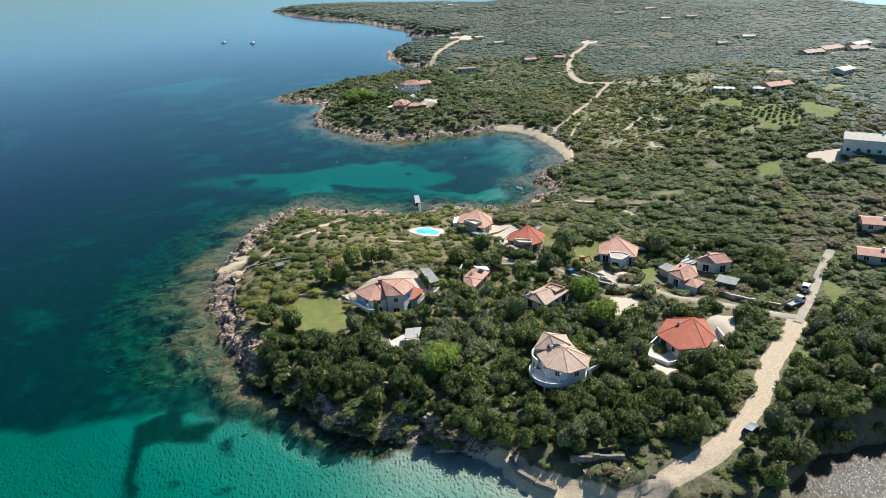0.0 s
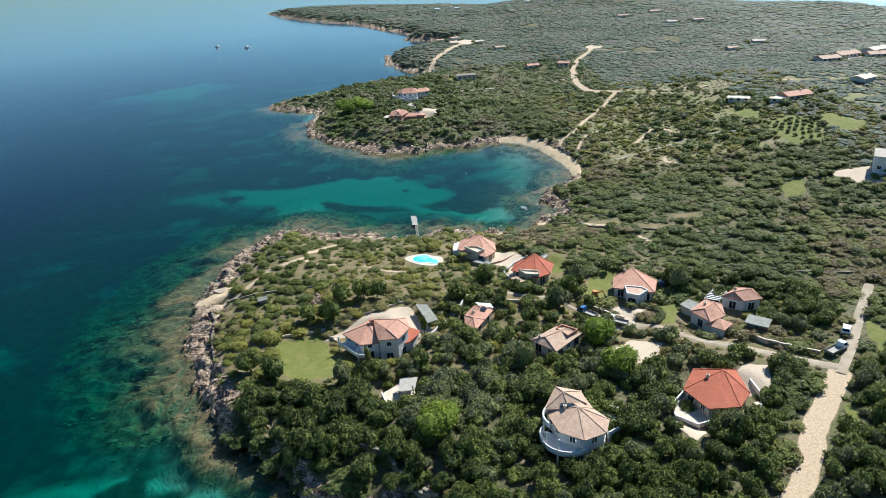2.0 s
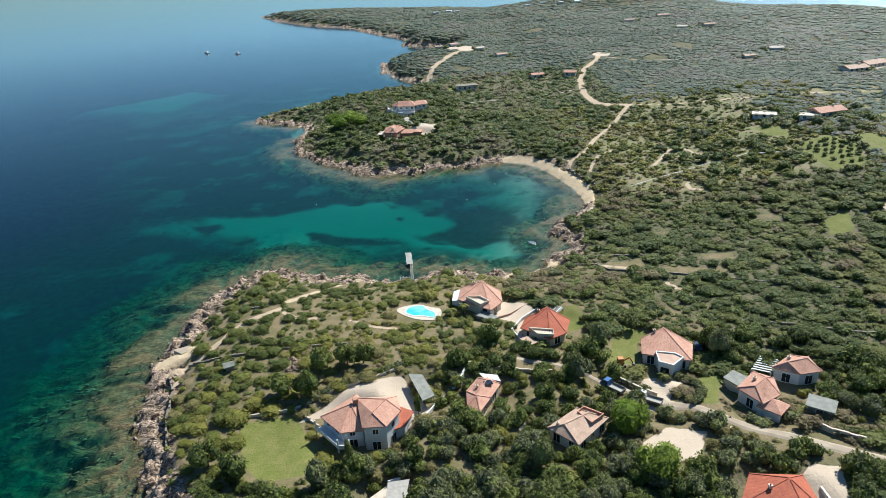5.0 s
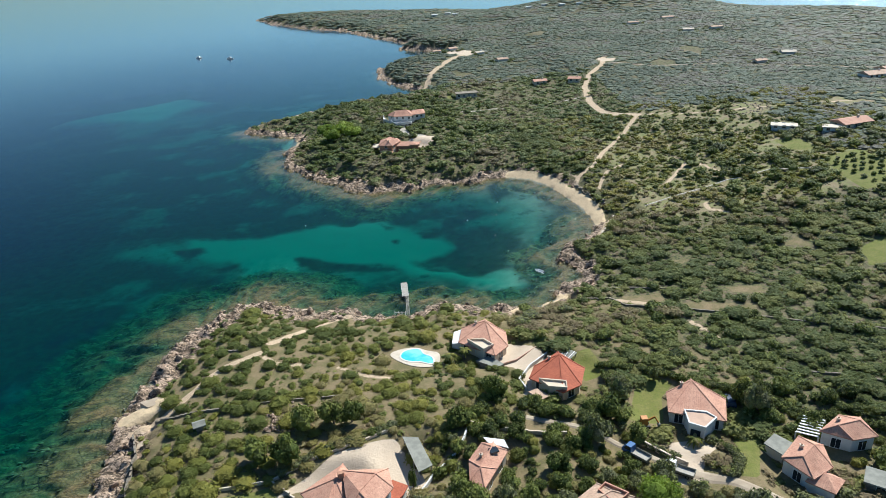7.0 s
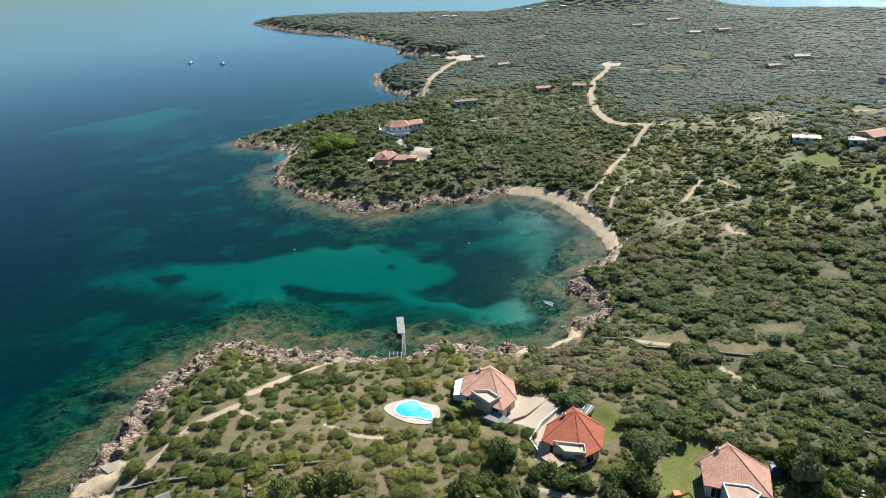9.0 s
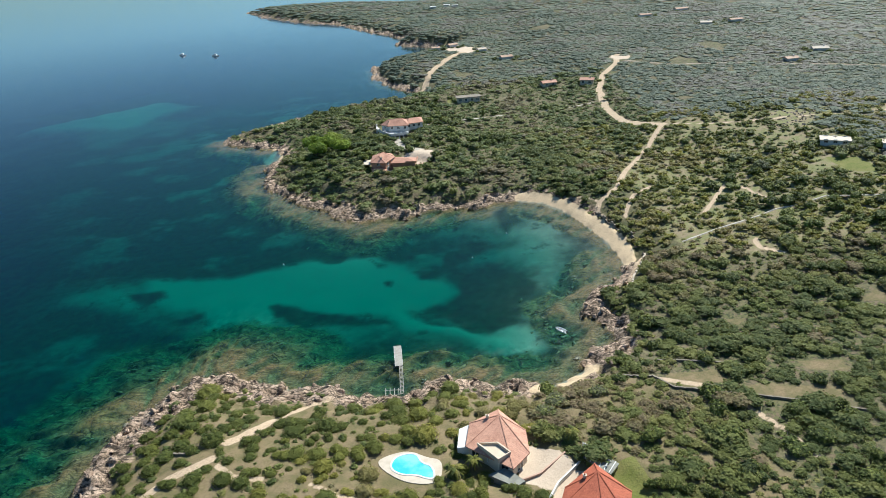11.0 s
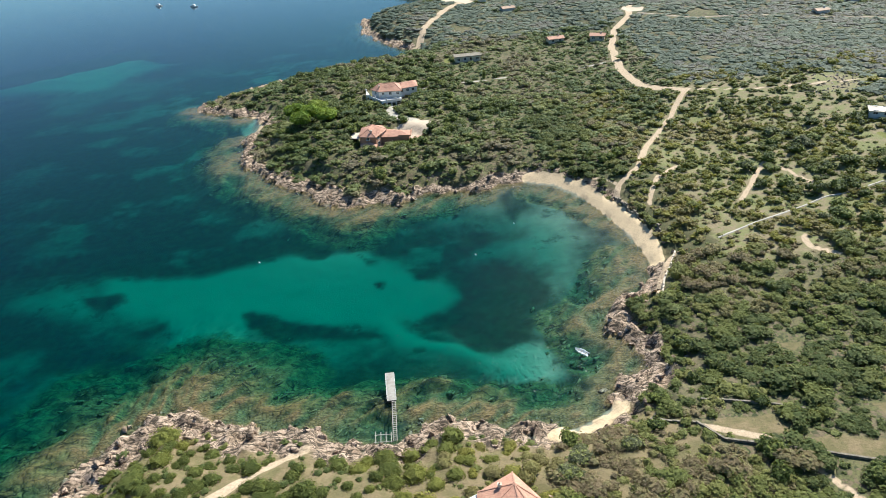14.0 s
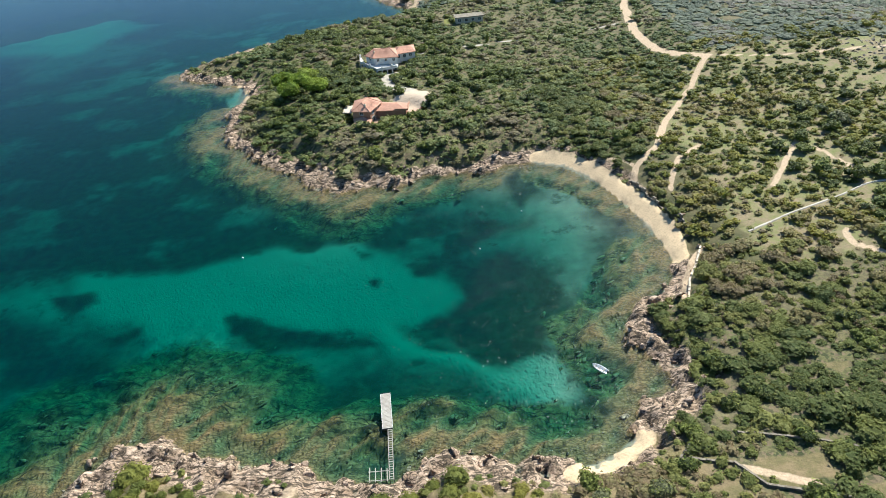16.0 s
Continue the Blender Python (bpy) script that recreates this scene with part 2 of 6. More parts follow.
WEED_PATCHES = [[(-47.7, 283), (-41.6, 281.6), (-33, 278), (-25.5, 275.4), (-18, 272.3), (-14, 270.7), (-20, 270), (-30, 272), (-36.6, 268.4), (-40, 273), (-44.6, 277.6)],
                [(-2, 273.6), (4.2, 275.7), (6.3, 281.5), (9, 294.5), (16.6, 301), (23.8, 292.5), (27.3, 281), (26.5, 269.3), (22, 262.8), (14.7, 260), (10.3, 260.7), (5, 266.8), (2.7, 270.2)],
                [(-93, 296), (-83.4, 296), (-79, 292), (-85, 289.6), (-91, 291.4)], [(-71.5, 278.8), (-65, 282), (-63.6, 279.8), (-69.4, 276.7)],
                [(-39, 262.8), (-33.4, 263.8), (-29.5, 261), (-32, 257.3), (-36.8, 257.8)], [(-32, 305), (-23.7, 309), (-16.6, 313.6), (0, 307), (-9, 315.4), (-18.7, 322.7), (-30.7, 318.6), (-41.8, 311.7)],
                [(-19, 304.5), (-14.5, 302.6), (-15.8, 300.3)], [(-6, 299), (1, 299.2), (2.2, 293), (-3.2, 292.6)], [(-14, 291.7), (-11.3, 292.5), (-11.8, 288), (-13.8, 288.8)],
                [(24, 341), (32, 336), (29.9, 324.6), (24.3, 317.7), (22.2, 326)], [(2.7, 308), (14.8, 313.3), (22, 310.8), (12.8, 306.6), (2.5, 300.3)],
                [(-36, 243.6), (-30, 245.7), (-28.5, 241.6), (-33.4, 240.8)], [(-44, 260), (-39.4, 259.6), (-41.4, 258.3)], [(-26, 246), (-19.6, 243.4), (-21.4, 241), (-25.6, 242.6)],
                [(-109, 153), (-104, 161), (-88, 149), (-83, 139), (-87, 131.6), (-99.5, 135)],
                [(-62.6, 137), (-63, 126.5), (-70, 123), (-66, 110), (-64.5, 96), (-61.8, 96), (-62.5, 108), (-64, 115.4), (-56, 116.6), (-48.6, 116), (-49.5, 121.6), (-56.6, 122)],
                [(-40, 119), (-36.7, 119.6), (-36.6, 116)], [(-47.5, 114.2), (-43.7, 115.6), (-43.2, 111.3)], [(-56, 105.3), (-53.7, 105.2), (-54, 103.4)], [(-46, 102), (-44, 104), (-43, 102)]]
REEF_LINES = [([(-37, 126), (-48, 134), (-58, 146)], 8.5), ([(-66, 152), (-75, 162), (-84, 178), (-88, 200), (-84, 226), (-70, 250), (-54, 257), (-40, 253)], 21.0),
              ([(-40, 249), (-20, 243), (-5, 243), (10, 241), (24, 240)], 9.0), ([(-34, 119), (-24, 111), (-15, 108)], 4.0),
              ([(-22, 322), (-44, 342), (-66, 366), (-78, 394)], 15.0), ([(-24, 324), (-4, 326), (16, 331)], 6.0),
              ([(42, 249), (34, 257), (34, 267), (43, 279), (49, 287)], 11.0), ([(47, 312), (42, 321), (37, 328), (31, 333)], 5.0), ([(-80, 425), (-108, 440)], 11.0)]


def coast_d(x, y):
    """Distance inland of the shoreline, negative at sea."""
    rough = 0.25 + 0.75 * smooth(3, 9, line_dist(x, y, BEACHES[0][0]))
    wx = x + rough * (2.0 * fbm(x, y, 9, 1) + 1.1 * fbm(x, y, 2.5, 5, 2))
    wy = y + rough * (2.0 * fbm(x, y, 9, 2) + 1.1 * fbm(x, y, 2.5, 6, 2))
    return signed(wx, wy, COAST)


def beach_mask(x, y):
    m = np.zeros(np.shape(x))
    for line, w in BEACHES:
        m = np.maximum(m, 1 - smooth(w * 0.8, w * 1.25, line_dist(x, y, line)))
    return m


def reef_mask(x, y):
    m = np.zeros(np.shape(x))
    wx, wy = x + 3 * fbm(x, y, 14, 31), y + 3 * fbm(x, y, 14, 32)
    for line, w in REEF_LINES:
        m = np.maximum(m, 1 - smooth(w * 0.55, w * 1.15, line_dist(wx, wy, line)))
    return m


def polys_mask(x, y, polys, edge, warp=0.0, seed=40):
    m = np.zeros(np.shape(x))
    wx, wy = (x + warp * fbm(x, y, warp * 4, seed), y + warp * fbm(x, y, warp * 4, seed + 1)) if warp else (x, y)
    for poly in polys:
        m = np.maximum(m, smooth(-edge, edge, signed(wx, wy, poly)))
    return m


def lines_mask(x, y, lines, edge=1.1):
    m = np.zeros(np.shape(x))
    for line, w in lines:
        m = np.maximum(m, 1 - smooth(w - edge, w + edge, line_dist(x + 0.4 * fbm(x, y, 6, 8, 2), y + 0.4 * fbm(x, y, 6, 9, 2), line)))
    return m


def sand_bed(x, y, bare=False):
    s = np.maximum(polys_mask(x, y, [SAND_BAY], 5, 4.0, 50), 0.9 * polys_mask(x, y, SAND_PATCHES, 6, 5.0, 52))
    s = np.maximum(s, polys_mask(x, y, [SAND_SOUTH], 4, 4.0, 54))
    s = np.maximum(s, 0.55 * polys_mask(x, y, SAND_DIM, 7, 6.0, 58) * (0.75 + 0.6 * fbm(x, y, 14, 59)))
    s = np.maximum(s, 0.4 * polys_mask(x, y, [[(-250, 470), (-170, 560), (-115, 540), (-110, 500), (-150, 450)]], 30, 14.0, 63) * smooth(-0.35, 0.5, fbm(x, y, 30, 64, 4)))
    d = line_dist(x, y, COAST_SOUTH + COAST_BAY)
    s = np.maximum(s, 0.42 * smooth(-0.1, 0.6, fbm(x, y * 1.5, 17, 60, 5)) * (1 - smooth(40, 130, d)))
    return s if bare else s * (1 - 0.92 * polys_mask(x, y, WEED_PATCHES, 1.6, 2.6, 56))


def height(x, y):
    x, y = np.asarray(x, float), np.asarray(y, float)
    d = coast_d(x, y)
    beach = beach_mask(x, y)
    plateau = 4.3 + 0.55 * fbm(x, y, 45, 11)
    plateau = plateau - 2.4 * np.exp(-((x + 32) ** 2 + (y - 156) ** 2) / 240) - 1.3 * np.exp(-((x - 22) ** 2 + (y - 116) ** 2) / 250)
    plateau = plateau + 11 * smooth(70, 175, x) * np.exp(-((y - 300) / 130) ** 2) + 3.5 * smooth(60, 100, x) * smooth(330, 400, y)
    plateau = plateau + 2.0 * np.exp(-((x + 16) ** 2 + (y - 375) ** 2) / 1800) + 5 * smooth(480, 900, y) + 4 * fbm(x, y, 160, 12) * smooth(420, 600, y)
    plateau = plateau * (1 - 0.45 * smooth(700, 800, y) * (1 - smooth(0, 160, d))) + 19 * np.exp(-(((x - 205) / 75) ** 2 + ((y - 900) / 75) ** 2))
    ramp = np.where(beach > 0.5, 14.0, 7.0)
    shelf = 0.4 + (4.4 + 3 * smooth(-25, -40, x)) * smooth(145, 170, y) * (1 - beach)
    land = plateau * (1 - np.exp(-np.maximum(d - shelf, 0) / ramp)) + 0.13 * np.clip(d, 0, 6)
    rock = np.exp(-((d - 2.5) / 5.5) ** 2) * (1 - beach)
    ridged = 1 - np.abs(fbm(x, y, 4.5, 21, 4))
    land = land + rock * (1.6 * (ridged - 0.45) * 1.35 + 1.0 * np.maximum(fbm(x, y, 1.9, 23, 2), -0.5)) * smooth(-3, 2, d)
    land = np.where(d > 0, land + 0.25, land)
    for px, py, pr, pz in PADS:
        f = 1 - smooth(pr, pr + 5, np.hypot(x - px, y - py))
        land = land * (1 - f) + pz * f
    dd = np.maximum(-d, 0)
    reef = reef_mask(x, y)
    sand = sand_bed(x, y, True)
    deep = 5.4 + 7 * smooth(50, 210, dd)
    bed = -(0.25 + deep * (1 - np.exp(-dd / 13.0)))
    bed = bed * (1 - sand) + sand * np.maximum(bed, -2.7 - 2.2 * smooth(8, 45, dd))
    turn = smooth(-66, -48, x)
    lx, ly = x + turn * 0.9 * y + 3 * fbm(x, y, 20, 29, 2), y - turn * 0.9 * x + 3 * fbm(x, y, 18, 30, 2)
    ridge = np.abs(fbm(lx * 0.38, ly, 3.6, 25, 4))
    beach_d = line_dist(x, y, BEACHES[0][0])
    slope_in = 1 - smooth(18, 38, np.minimum(beach_d, line_dist(x, y, [(45, 248), (40, 259), (46, 270), (54, 286)]) + 4))
    bed = bed * (1 - slope_in) + slope_in * np.maximum(bed, -0.1 - 0.09 * dd)
    near_s = smooth(-30, -8, x) * (1 - smooth(108, 114, y + 0.45 * x))
    bed = bed * (1 - near_s) + near_s * np.maximum(bed, -0.12 - 0.075 * dd)
    bed = bed * (1 - reef) + reef * np.minimum(-0.12, -0.12 - 0.04 * dd - 0.15 * np.maximum(dd - 10, 0) + 0.4 - 1.9 * ridge - 1.6 * smooth(-0.1, 0.5, fbm(x, y, 11, 28, 3)) * smooth(3, 10, dd))
    z = np.where(d > 0, land, np.minimum(bed, -0.05 + rock * 0.9 * fbm(x, y, 3.0, 27, 2)))
    lag = signed(x + fbm(x, y, 8, 33), y + fbm(x, y, 8, 34), LAGOON)
    return np.where(lag > -3, np.minimum(z, -0.9 + 2.6 * smooth(1.0, -3, lag)), z)


# ---- mesh helpers ----
def soup(name, verts, tris, mats, parent=None, smooth_faces=None, mat_index=None):
    """One mesh object from arrays of vertices and triangles."""
    me = bpy.data.meshes.new(name)
    n, m = len(verts), len(tris)
    me.vertices.add(n)
    me.vertices.foreach_set("co", np.asarray(verts, np.float32).ravel())
    me.loops.add(m * 3)
    me.loops.foreach_set("vertex_index", np.asarray(tris, np.int32).ravel())
    me.polygons.add(m)
    me.polygons.foreach_set("loop_start", np.arange(0, m * 3, 3, dtype=np.int32))
    if smooth_faces is not None:
        me.polygons.foreach_set("use_smooth", np.asarray(smooth_faces, bool))
    for mt in mats:
        me.materials.append(mt)
    if mat_index is not None:
        me.polygons.foreach_set("material_index", np.asarray(mat_index, np.int32))
    me.update(calc_edges=True)
    me.validate()
    ob = new(name, me)
    ob.parent = parent
    return ob


class Shape:
    """Collects faces for one mesh."""

    def __init__(self):
        self.v, self.f = [], []

    def add(self, pts, faces):
        k = len(self.v)
        self.v += [tuple(p) for p in pts]
        self.f += [tuple(k + i for i in f) for f in faces]
        return self

    def box(self, x0, y0, z0, x1, y1, z1, m=None):
        pts = [Vector(p) for p in ((x0, y0, z0), (x1, y0, z0), (x1, y1, z0), (x0, y1, z0), (x0, y0, z1), (x1, y0, z1), (x1, y1, z1), (x0, y1, z1))]
        if m is not None:
            pts = [m @ p for p in pts]
        return self.add(pts, [(3, 2, 1, 0), (4, 5, 6, 7), (0, 1, 5, 4), (1, 2, 6, 5), (2, 3, 7, 6), (3, 0, 4, 7)])

    def prism(self, poly, z0, z1):
        n = len(poly)
        pts = [(x, y, z0) for x, y in poly] + [(x, y, z1) for x, y in poly]
        return self.add(pts, [tuple(range(n - 1, -1, -1)), tuple(range(n, 2 * n))] + [(i, (i + 1) % n, n + (i + 1) % n, n + i) for i in range(n)])

    def beam(self, a, b, w, h):
        """A square bar from a to b."""
        a, b = Vector(a), Vector(b)
        d = (b - a).normalized()
        s = d.cross(Vector((0, 0, 1)))
        s = s.normalized() if s.length > 1e-4 else Vector((1, 0, 0))
        u = s.cross(d)
        pts = [p + s * (i * w / 2) + u * (j * h / 2) for p in (a, b) for i, j in ((-1, -1), (1, -1), (1, 1), (-1, 1))]
        return self.add(pts, [(0, 1, 2, 3), (7, 6, 5, 4), (0, 4, 5, 1), (1, 5, 6, 2), (2, 6, 7, 3), (3, 7, 4, 0)])

    def tube(self, a, b, r0, r1, n=8):
        a, b = Vector(a), Vector(b)
        d = (b - a).normalized()
        s = d.cross(Vector((0.3, 1, 0.2))).normalized()
        u = s.cross(d)
        pts = [p + (s * math.cos(2 * math.pi * i / n) + u * math.sin(2 * math.pi * i / n)) * r for p, r in ((a, r0), (b, r1)) for i in range(n)]
        return self.add(pts, [(i, (i + 1) % n, n + (i + 1) % n, n + i) for i in range(n)] + [tuple(range(n - 1, -1, -1)), tuple(range(n, 2 * n))])

    def mesh(self, name, mt):
        me = bpy.data.meshes.new(name)
        me.from_pydata(self.v, [], self.f)
        me.materials.append(mt)
        me.validate()
        return me


def part(name, shape, mt, parent=None, label=""):
    ob = new(name, shape if isinstance(shape, bpy.types.Mesh) else shape.mesh(name, mt))
    ob.parent = parent
    return tagged(ob, label) if label else ob


def empty(name, x, y, z):
    ob = new(name)
    ob.location = (x, y, z)
    return ob


# ---- materials ----
class Nodes:
    def __init__(self, name):
        self.mat = bpy.data.materials.new(name)
        self.mat.use_nodes = True
        self.t = self.mat.node_tree
        self.bsdf = self.t.nodes["Principled BSDF"]
        self.out = self.t.nodes["Material Output"]
        self.geo = self.t.nodes.new("ShaderNodeNewGeometry")
        self.pos = self.geo.outputs["Position"]
        self.isl = self.geo.outputs["Random Per Island"]

    def put(self, socket, v):
        if isinstance(v, bpy.types.NodeSocket):
            self.t.links.new(v, socket)
        else:
            socket.default_value = (*v, 1.0) if isinstance(v, tuple) and len(v) == 3 and socket.type == "RGBA" else v

    def noise(self, scale, detail=3.0, rough=0.55, vec=None, distortion=0.0):
        n = self.t.nodes.new("ShaderNodeTexNoise")
        self.put(n.inputs["Vector"], vec or self.pos)
        n.inputs["Scale"].default_value, n.inputs["Detail"].default_value = scale, detail
        n.inputs["Roughness"].default_value, n.inputs["Distortion"].default_value = rough, distortion
        return n.outputs[0]

    def voronoi(self, scale, feature="F1", vec=None, out=0):
        n = self.t.nodes.new("ShaderNodeTexVoronoi")
        n.feature = feature
        self.put(n.inputs["Vector"], vec or self.pos)
        n.inputs["Scale"].default_value = scale
        return n.outputs[out]

    def math(self, op, a, b=0.0, clamp=False):
        n = self.t.nodes.new("ShaderNodeMath")
        n.operation, n.use_clamp = op, clamp
        self.put(n.inputs[0], a)
        self.put(n.inputs[1], b)
        return n.outputs[0]

    def step(self, v, a, b, lo=0.0, hi=1.0):
        n = self.t.nodes.new("ShaderNodeMapRange")
        n.interpolation_type = "SMOOTHSTEP"
        self.put(n.inputs[0], v)
        for i, q in enumerate((a, b, lo, hi)):
            n.inputs[1 + i].default_value = q
        return n.outputs[0]

    def mix(self, f, a, b, blend="MIX"):
        n = self.t.nodes.new("ShaderNodeMix")
        n.data_type, n.blend_type = "RGBA", blend
        self.put(n.inputs[0], f)
        self.put(n.inputs[6], a)
        self.put(n.inputs[7], b)
        return n.outputs[2]

    def attr(self, name):
        n = self.t.nodes.new("ShaderNodeAttribute")
        n.attribute_name = name
        return n.outputs["Fac"]

    def stretch(self, sx, sy, sz, rz=0.0):
        n = self.t.nodes.new("ShaderNodeMapping")
        self.put(n.inputs["Vector"], self.pos)
        n.inputs["Scale"].default_value = (sx, sy, sz)
        n.inputs["Rotation"].default_value = (0, 0, rz)
        return n.outputs[0]

    def bump(self, h, strength, dist=0.1):
        n = self.t.nodes.new("ShaderNodeBump")
        n.inputs["Strength"].default_value, n.inputs["Distance"].default_value = strength, dist
        self.put(n.inputs["Height"], h)
        return n.outputs[0]

    def rand(self):
        n = self.t.nodes.new("ShaderNodeObjectInfo")
        return n.outputs["Random"]

    def done(self, color, rough=0.8, bump=None, metallic=0.0, spec=0.3):
        self.put(self.bsdf.inputs["Base Color"], color)
        self.put(self.bsdf.inputs["Roughness"], rough)
        self.put(self.bsdf.inputs["Metallic"], metallic)
        self.put(self.bsdf.inputs["Specular IOR Level"], spec)
        if bump is not None:
            self.put(self.bsdf.inputs["Normal"], bump)
        return self.mat


def surface(name, a, b, scale, rough=0.8, bump=0.3, fine=12.0, metallic=0.0, spec=0.3, dist=0.05):
    n = Nodes(name)
    big, small = n.noise(scale), n.noise(fine, 4, 0.65)
    c = n.mix(n.step(big, 0.35, 0.65), a, b)
    c = n.mix(n.math("MULTIPLY", small, 0.45), c, tuple(v * 0.55 for v in a))
    return n.done(c, rough, n.bump(small, bump, dist), metallic, spec)


def foliage(name, deep, green, olive, dry, uneven=1.0, thin=0.34, shade=0.38):
    """Leaves whose tone changes from plant to plant, and from tuft to tuft, with leaf shade and highlights put into the
    colour.
    """
    n = Nodes(name)
    v = n.math("FRACT", n.math("ADD", n.attr("tint"), n.math("MULTIPLY", n.rand(), n.math("LESS_THAN", n.attr("tint"), 0.001))))
    c = n.mix(n.step(v, 0.1, 0.45), deep, green)
    c = n.mix(n.step(v, 0.5, 0.75), c, olive)
    c = n.mix(n.step(v, 0.8, 0.92), c, dry)
    # darker and brighter tufts: random tone, stretched to paint in shadows and highlights
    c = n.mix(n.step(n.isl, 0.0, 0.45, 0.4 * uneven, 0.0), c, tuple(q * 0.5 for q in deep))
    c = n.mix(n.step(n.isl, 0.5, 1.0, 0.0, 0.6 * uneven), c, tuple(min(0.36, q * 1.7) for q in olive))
    # dark blotches and specks painted in for the shaded gaps between leaves
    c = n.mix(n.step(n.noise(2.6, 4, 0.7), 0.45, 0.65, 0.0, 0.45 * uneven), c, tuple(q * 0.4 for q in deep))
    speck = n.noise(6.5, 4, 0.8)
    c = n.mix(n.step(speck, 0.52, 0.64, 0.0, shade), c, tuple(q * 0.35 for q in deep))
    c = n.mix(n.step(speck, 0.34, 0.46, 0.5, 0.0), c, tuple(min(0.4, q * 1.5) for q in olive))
    n.done(c, 0.6, n.bump(speck, 0.9, 0.3), spec=0.2)
    tr = n.t.nodes.new("ShaderNodeBsdfTranslucent")
    n.put(tr.inputs[0], n.mix(0.5, c, olive))
    m = n.t.nodes.new("ShaderNodeMixShader")
    m.inputs[0].default_value = thin
    n.t.links.new(n.bsdf.outputs[0], m.inputs[1])
    n.t.links.new(tr.outputs[0], m.inputs[2])
    n.t.links.new(m.outputs[0], n.out.inputs[0])
    return n.mat


def ground_material():
    n = Nodes("ground")
    fine, mid, big = n.noise(2.2, 5, 0.7), n.noise(0.35, 4, 0.6), n.noise(0.05, 3)
    wob = n.math("MULTIPLY", n.math("SUBTRACT", mid, 0.5), 0.9)

    def mask(name, lo=0.35, hi=0.65):
        return n.step(n.math("ADD", n.attr(name), wob), lo, hi)
    c = n.mix(n.step(big, 0.4, 0.6), (0.12, 0.105, 0.05), (0.20, 0.155, 0.09))
    c = n.mix(n.step(mid, 0.35, 0.65), c, (0.085, 0.088, 0.038))
    herbs = n.t.nodes.new("ShaderNodeTexVoronoi")
    herbs.inputs["Scale"].default_value = 1.5
    n.put(herbs.inputs["Vector"], n.pos)
    herb = n.t.nodes.new("ShaderNodeSeparateColor")
    n.put(herb.inputs[0], herbs.outputs["Color"])
    low = n.mix(n.step(herb.outputs[0], 0.2, 0.5), (0.045, 0.056, 0.022), (0.13, 0.125, 0.052))
    low = n.mix(n.step(herb.outputs[1], 0.6, 0.85, 0.0, 0.85), low, (0.17, 0.125, 0.08))
    low = n.mix(n.step(n.math("ADD", fine, n.math("MULTIPLY", wob, 0.3)), 0.5, 0.68, 0.0, 0.7), low, (0.05, 0.05, 0.025))
    low = n.mix(n.step(big, 0.45, 0.62, 0.0, 0.5), low, (0.19, 0.15, 0.09))
    c = n.mix(mask("green"), c, low)
    c = n.mix(mask("grass"), c, n.mix(n.step(n.noise(0.22, 5, 0.7), 0.4, 0.6), n.mix(n.step(fine, 0.35, 0.65), (0.15, 0.17, 0.055), (0.23, 0.21, 0.095)), n.mix(fine, (0.30, 0.225, 0.14), (0.20, 0.165, 0.09))))
    c = n.mix(mask("soil"), c, n.mix(n.step(mid, 0.35, 0.65), (0.235, 0.172, 0.095), (0.15, 0.128, 0.058)))
    c = n.mix(n.step(n.attr("lawn"), 0.4, 0.6), c, n.mix(n.step(mid, 0.3, 0.75), (0.135, 0.15, 0.032), (0.195, 0.18, 0.058)))
    rk = n.mix(n.step(n.noise(0.6, 5, 0.7), 0.35, 0.65), (0.62, 0.455, 0.34), (0.31, 0.215, 0.145))
    strata = n.noise(1.1, 6, 0.72, n.stretch(0.55, 1.7, 1, 0.75), 0.6)
    crack = n.step(strata, 0.42, 0.56)
    rk = n.mix(n.math("SUBTRACT", 1.0, crack), rk, (0.06, 0.046, 0.034))
    chips = n.step(n.voronoi(0.9, "DISTANCE_TO_EDGE", n.stretch(1, 1.6, 1, 0.5)), 0.0, 0.1)
    rk = n.mix(n.math("MULTIPLY", n.math("SUBTRACT", 1.0, chips), n.step(n.noise(0.35, 3), 0.42, 0.58)), rk, (0.05, 0.038, 0.028))
    rk = n.mix(n.step(n.noise(3.2, 4, 0.7), 0.5, 0.7, 0.0, 0.5), rk, (0.19, 0.135, 0.085))
    c = n.mix(n.step(n.math("ADD", n.attr("rock"), n.math("MULTIPLY", wob, 0.6)), 0.3, 0.55), c, rk)
    dirt = n.mix(n.step(n.noise(2.6, 6, 0.7), 0.35, 0.68), (0.53, 0.395, 0.27), (0.44, 0.32, 0.21))
    c = n.mix(n.step(n.math("ADD", n.attr("dirt"), n.math("MULTIPLY", wob, 0.35)), 0.4, 0.6), c, dirt)
    c = n.mix(n.step(n.math("ADD", n.attr("paved"), n.math("MULTIPLY", wob, 0.2)), 0.4, 0.6), c, n.mix(mid, (0.46, 0.41, 0.34), (0.34, 0.29, 0.235)))
    c = n.mix(n.step(n.attr("court"), 0.4, 0.6), c, n.mix(mid, (0.58, 0.46, 0.345), (0.46, 0.355, 0.26)))
    c = n.mix(n.step(n.attr("sand"), 0.35, 0.65), c, n.mix(mid, (0.62, 0.46, 0.29), (0.52, 0.385, 0.24)))
    # under water
    bed = n.mix(n.step(mid, 0.3, 0.7), (0.018, 0.024, 0.016), (0.055, 0.062, 0.034))
    bed = n.mix(n.step(n.noise(0.5, 6, 0.72), 0.5, 0.62, 0.0, 0.5), bed, (0.014, 0.02, 0.012))
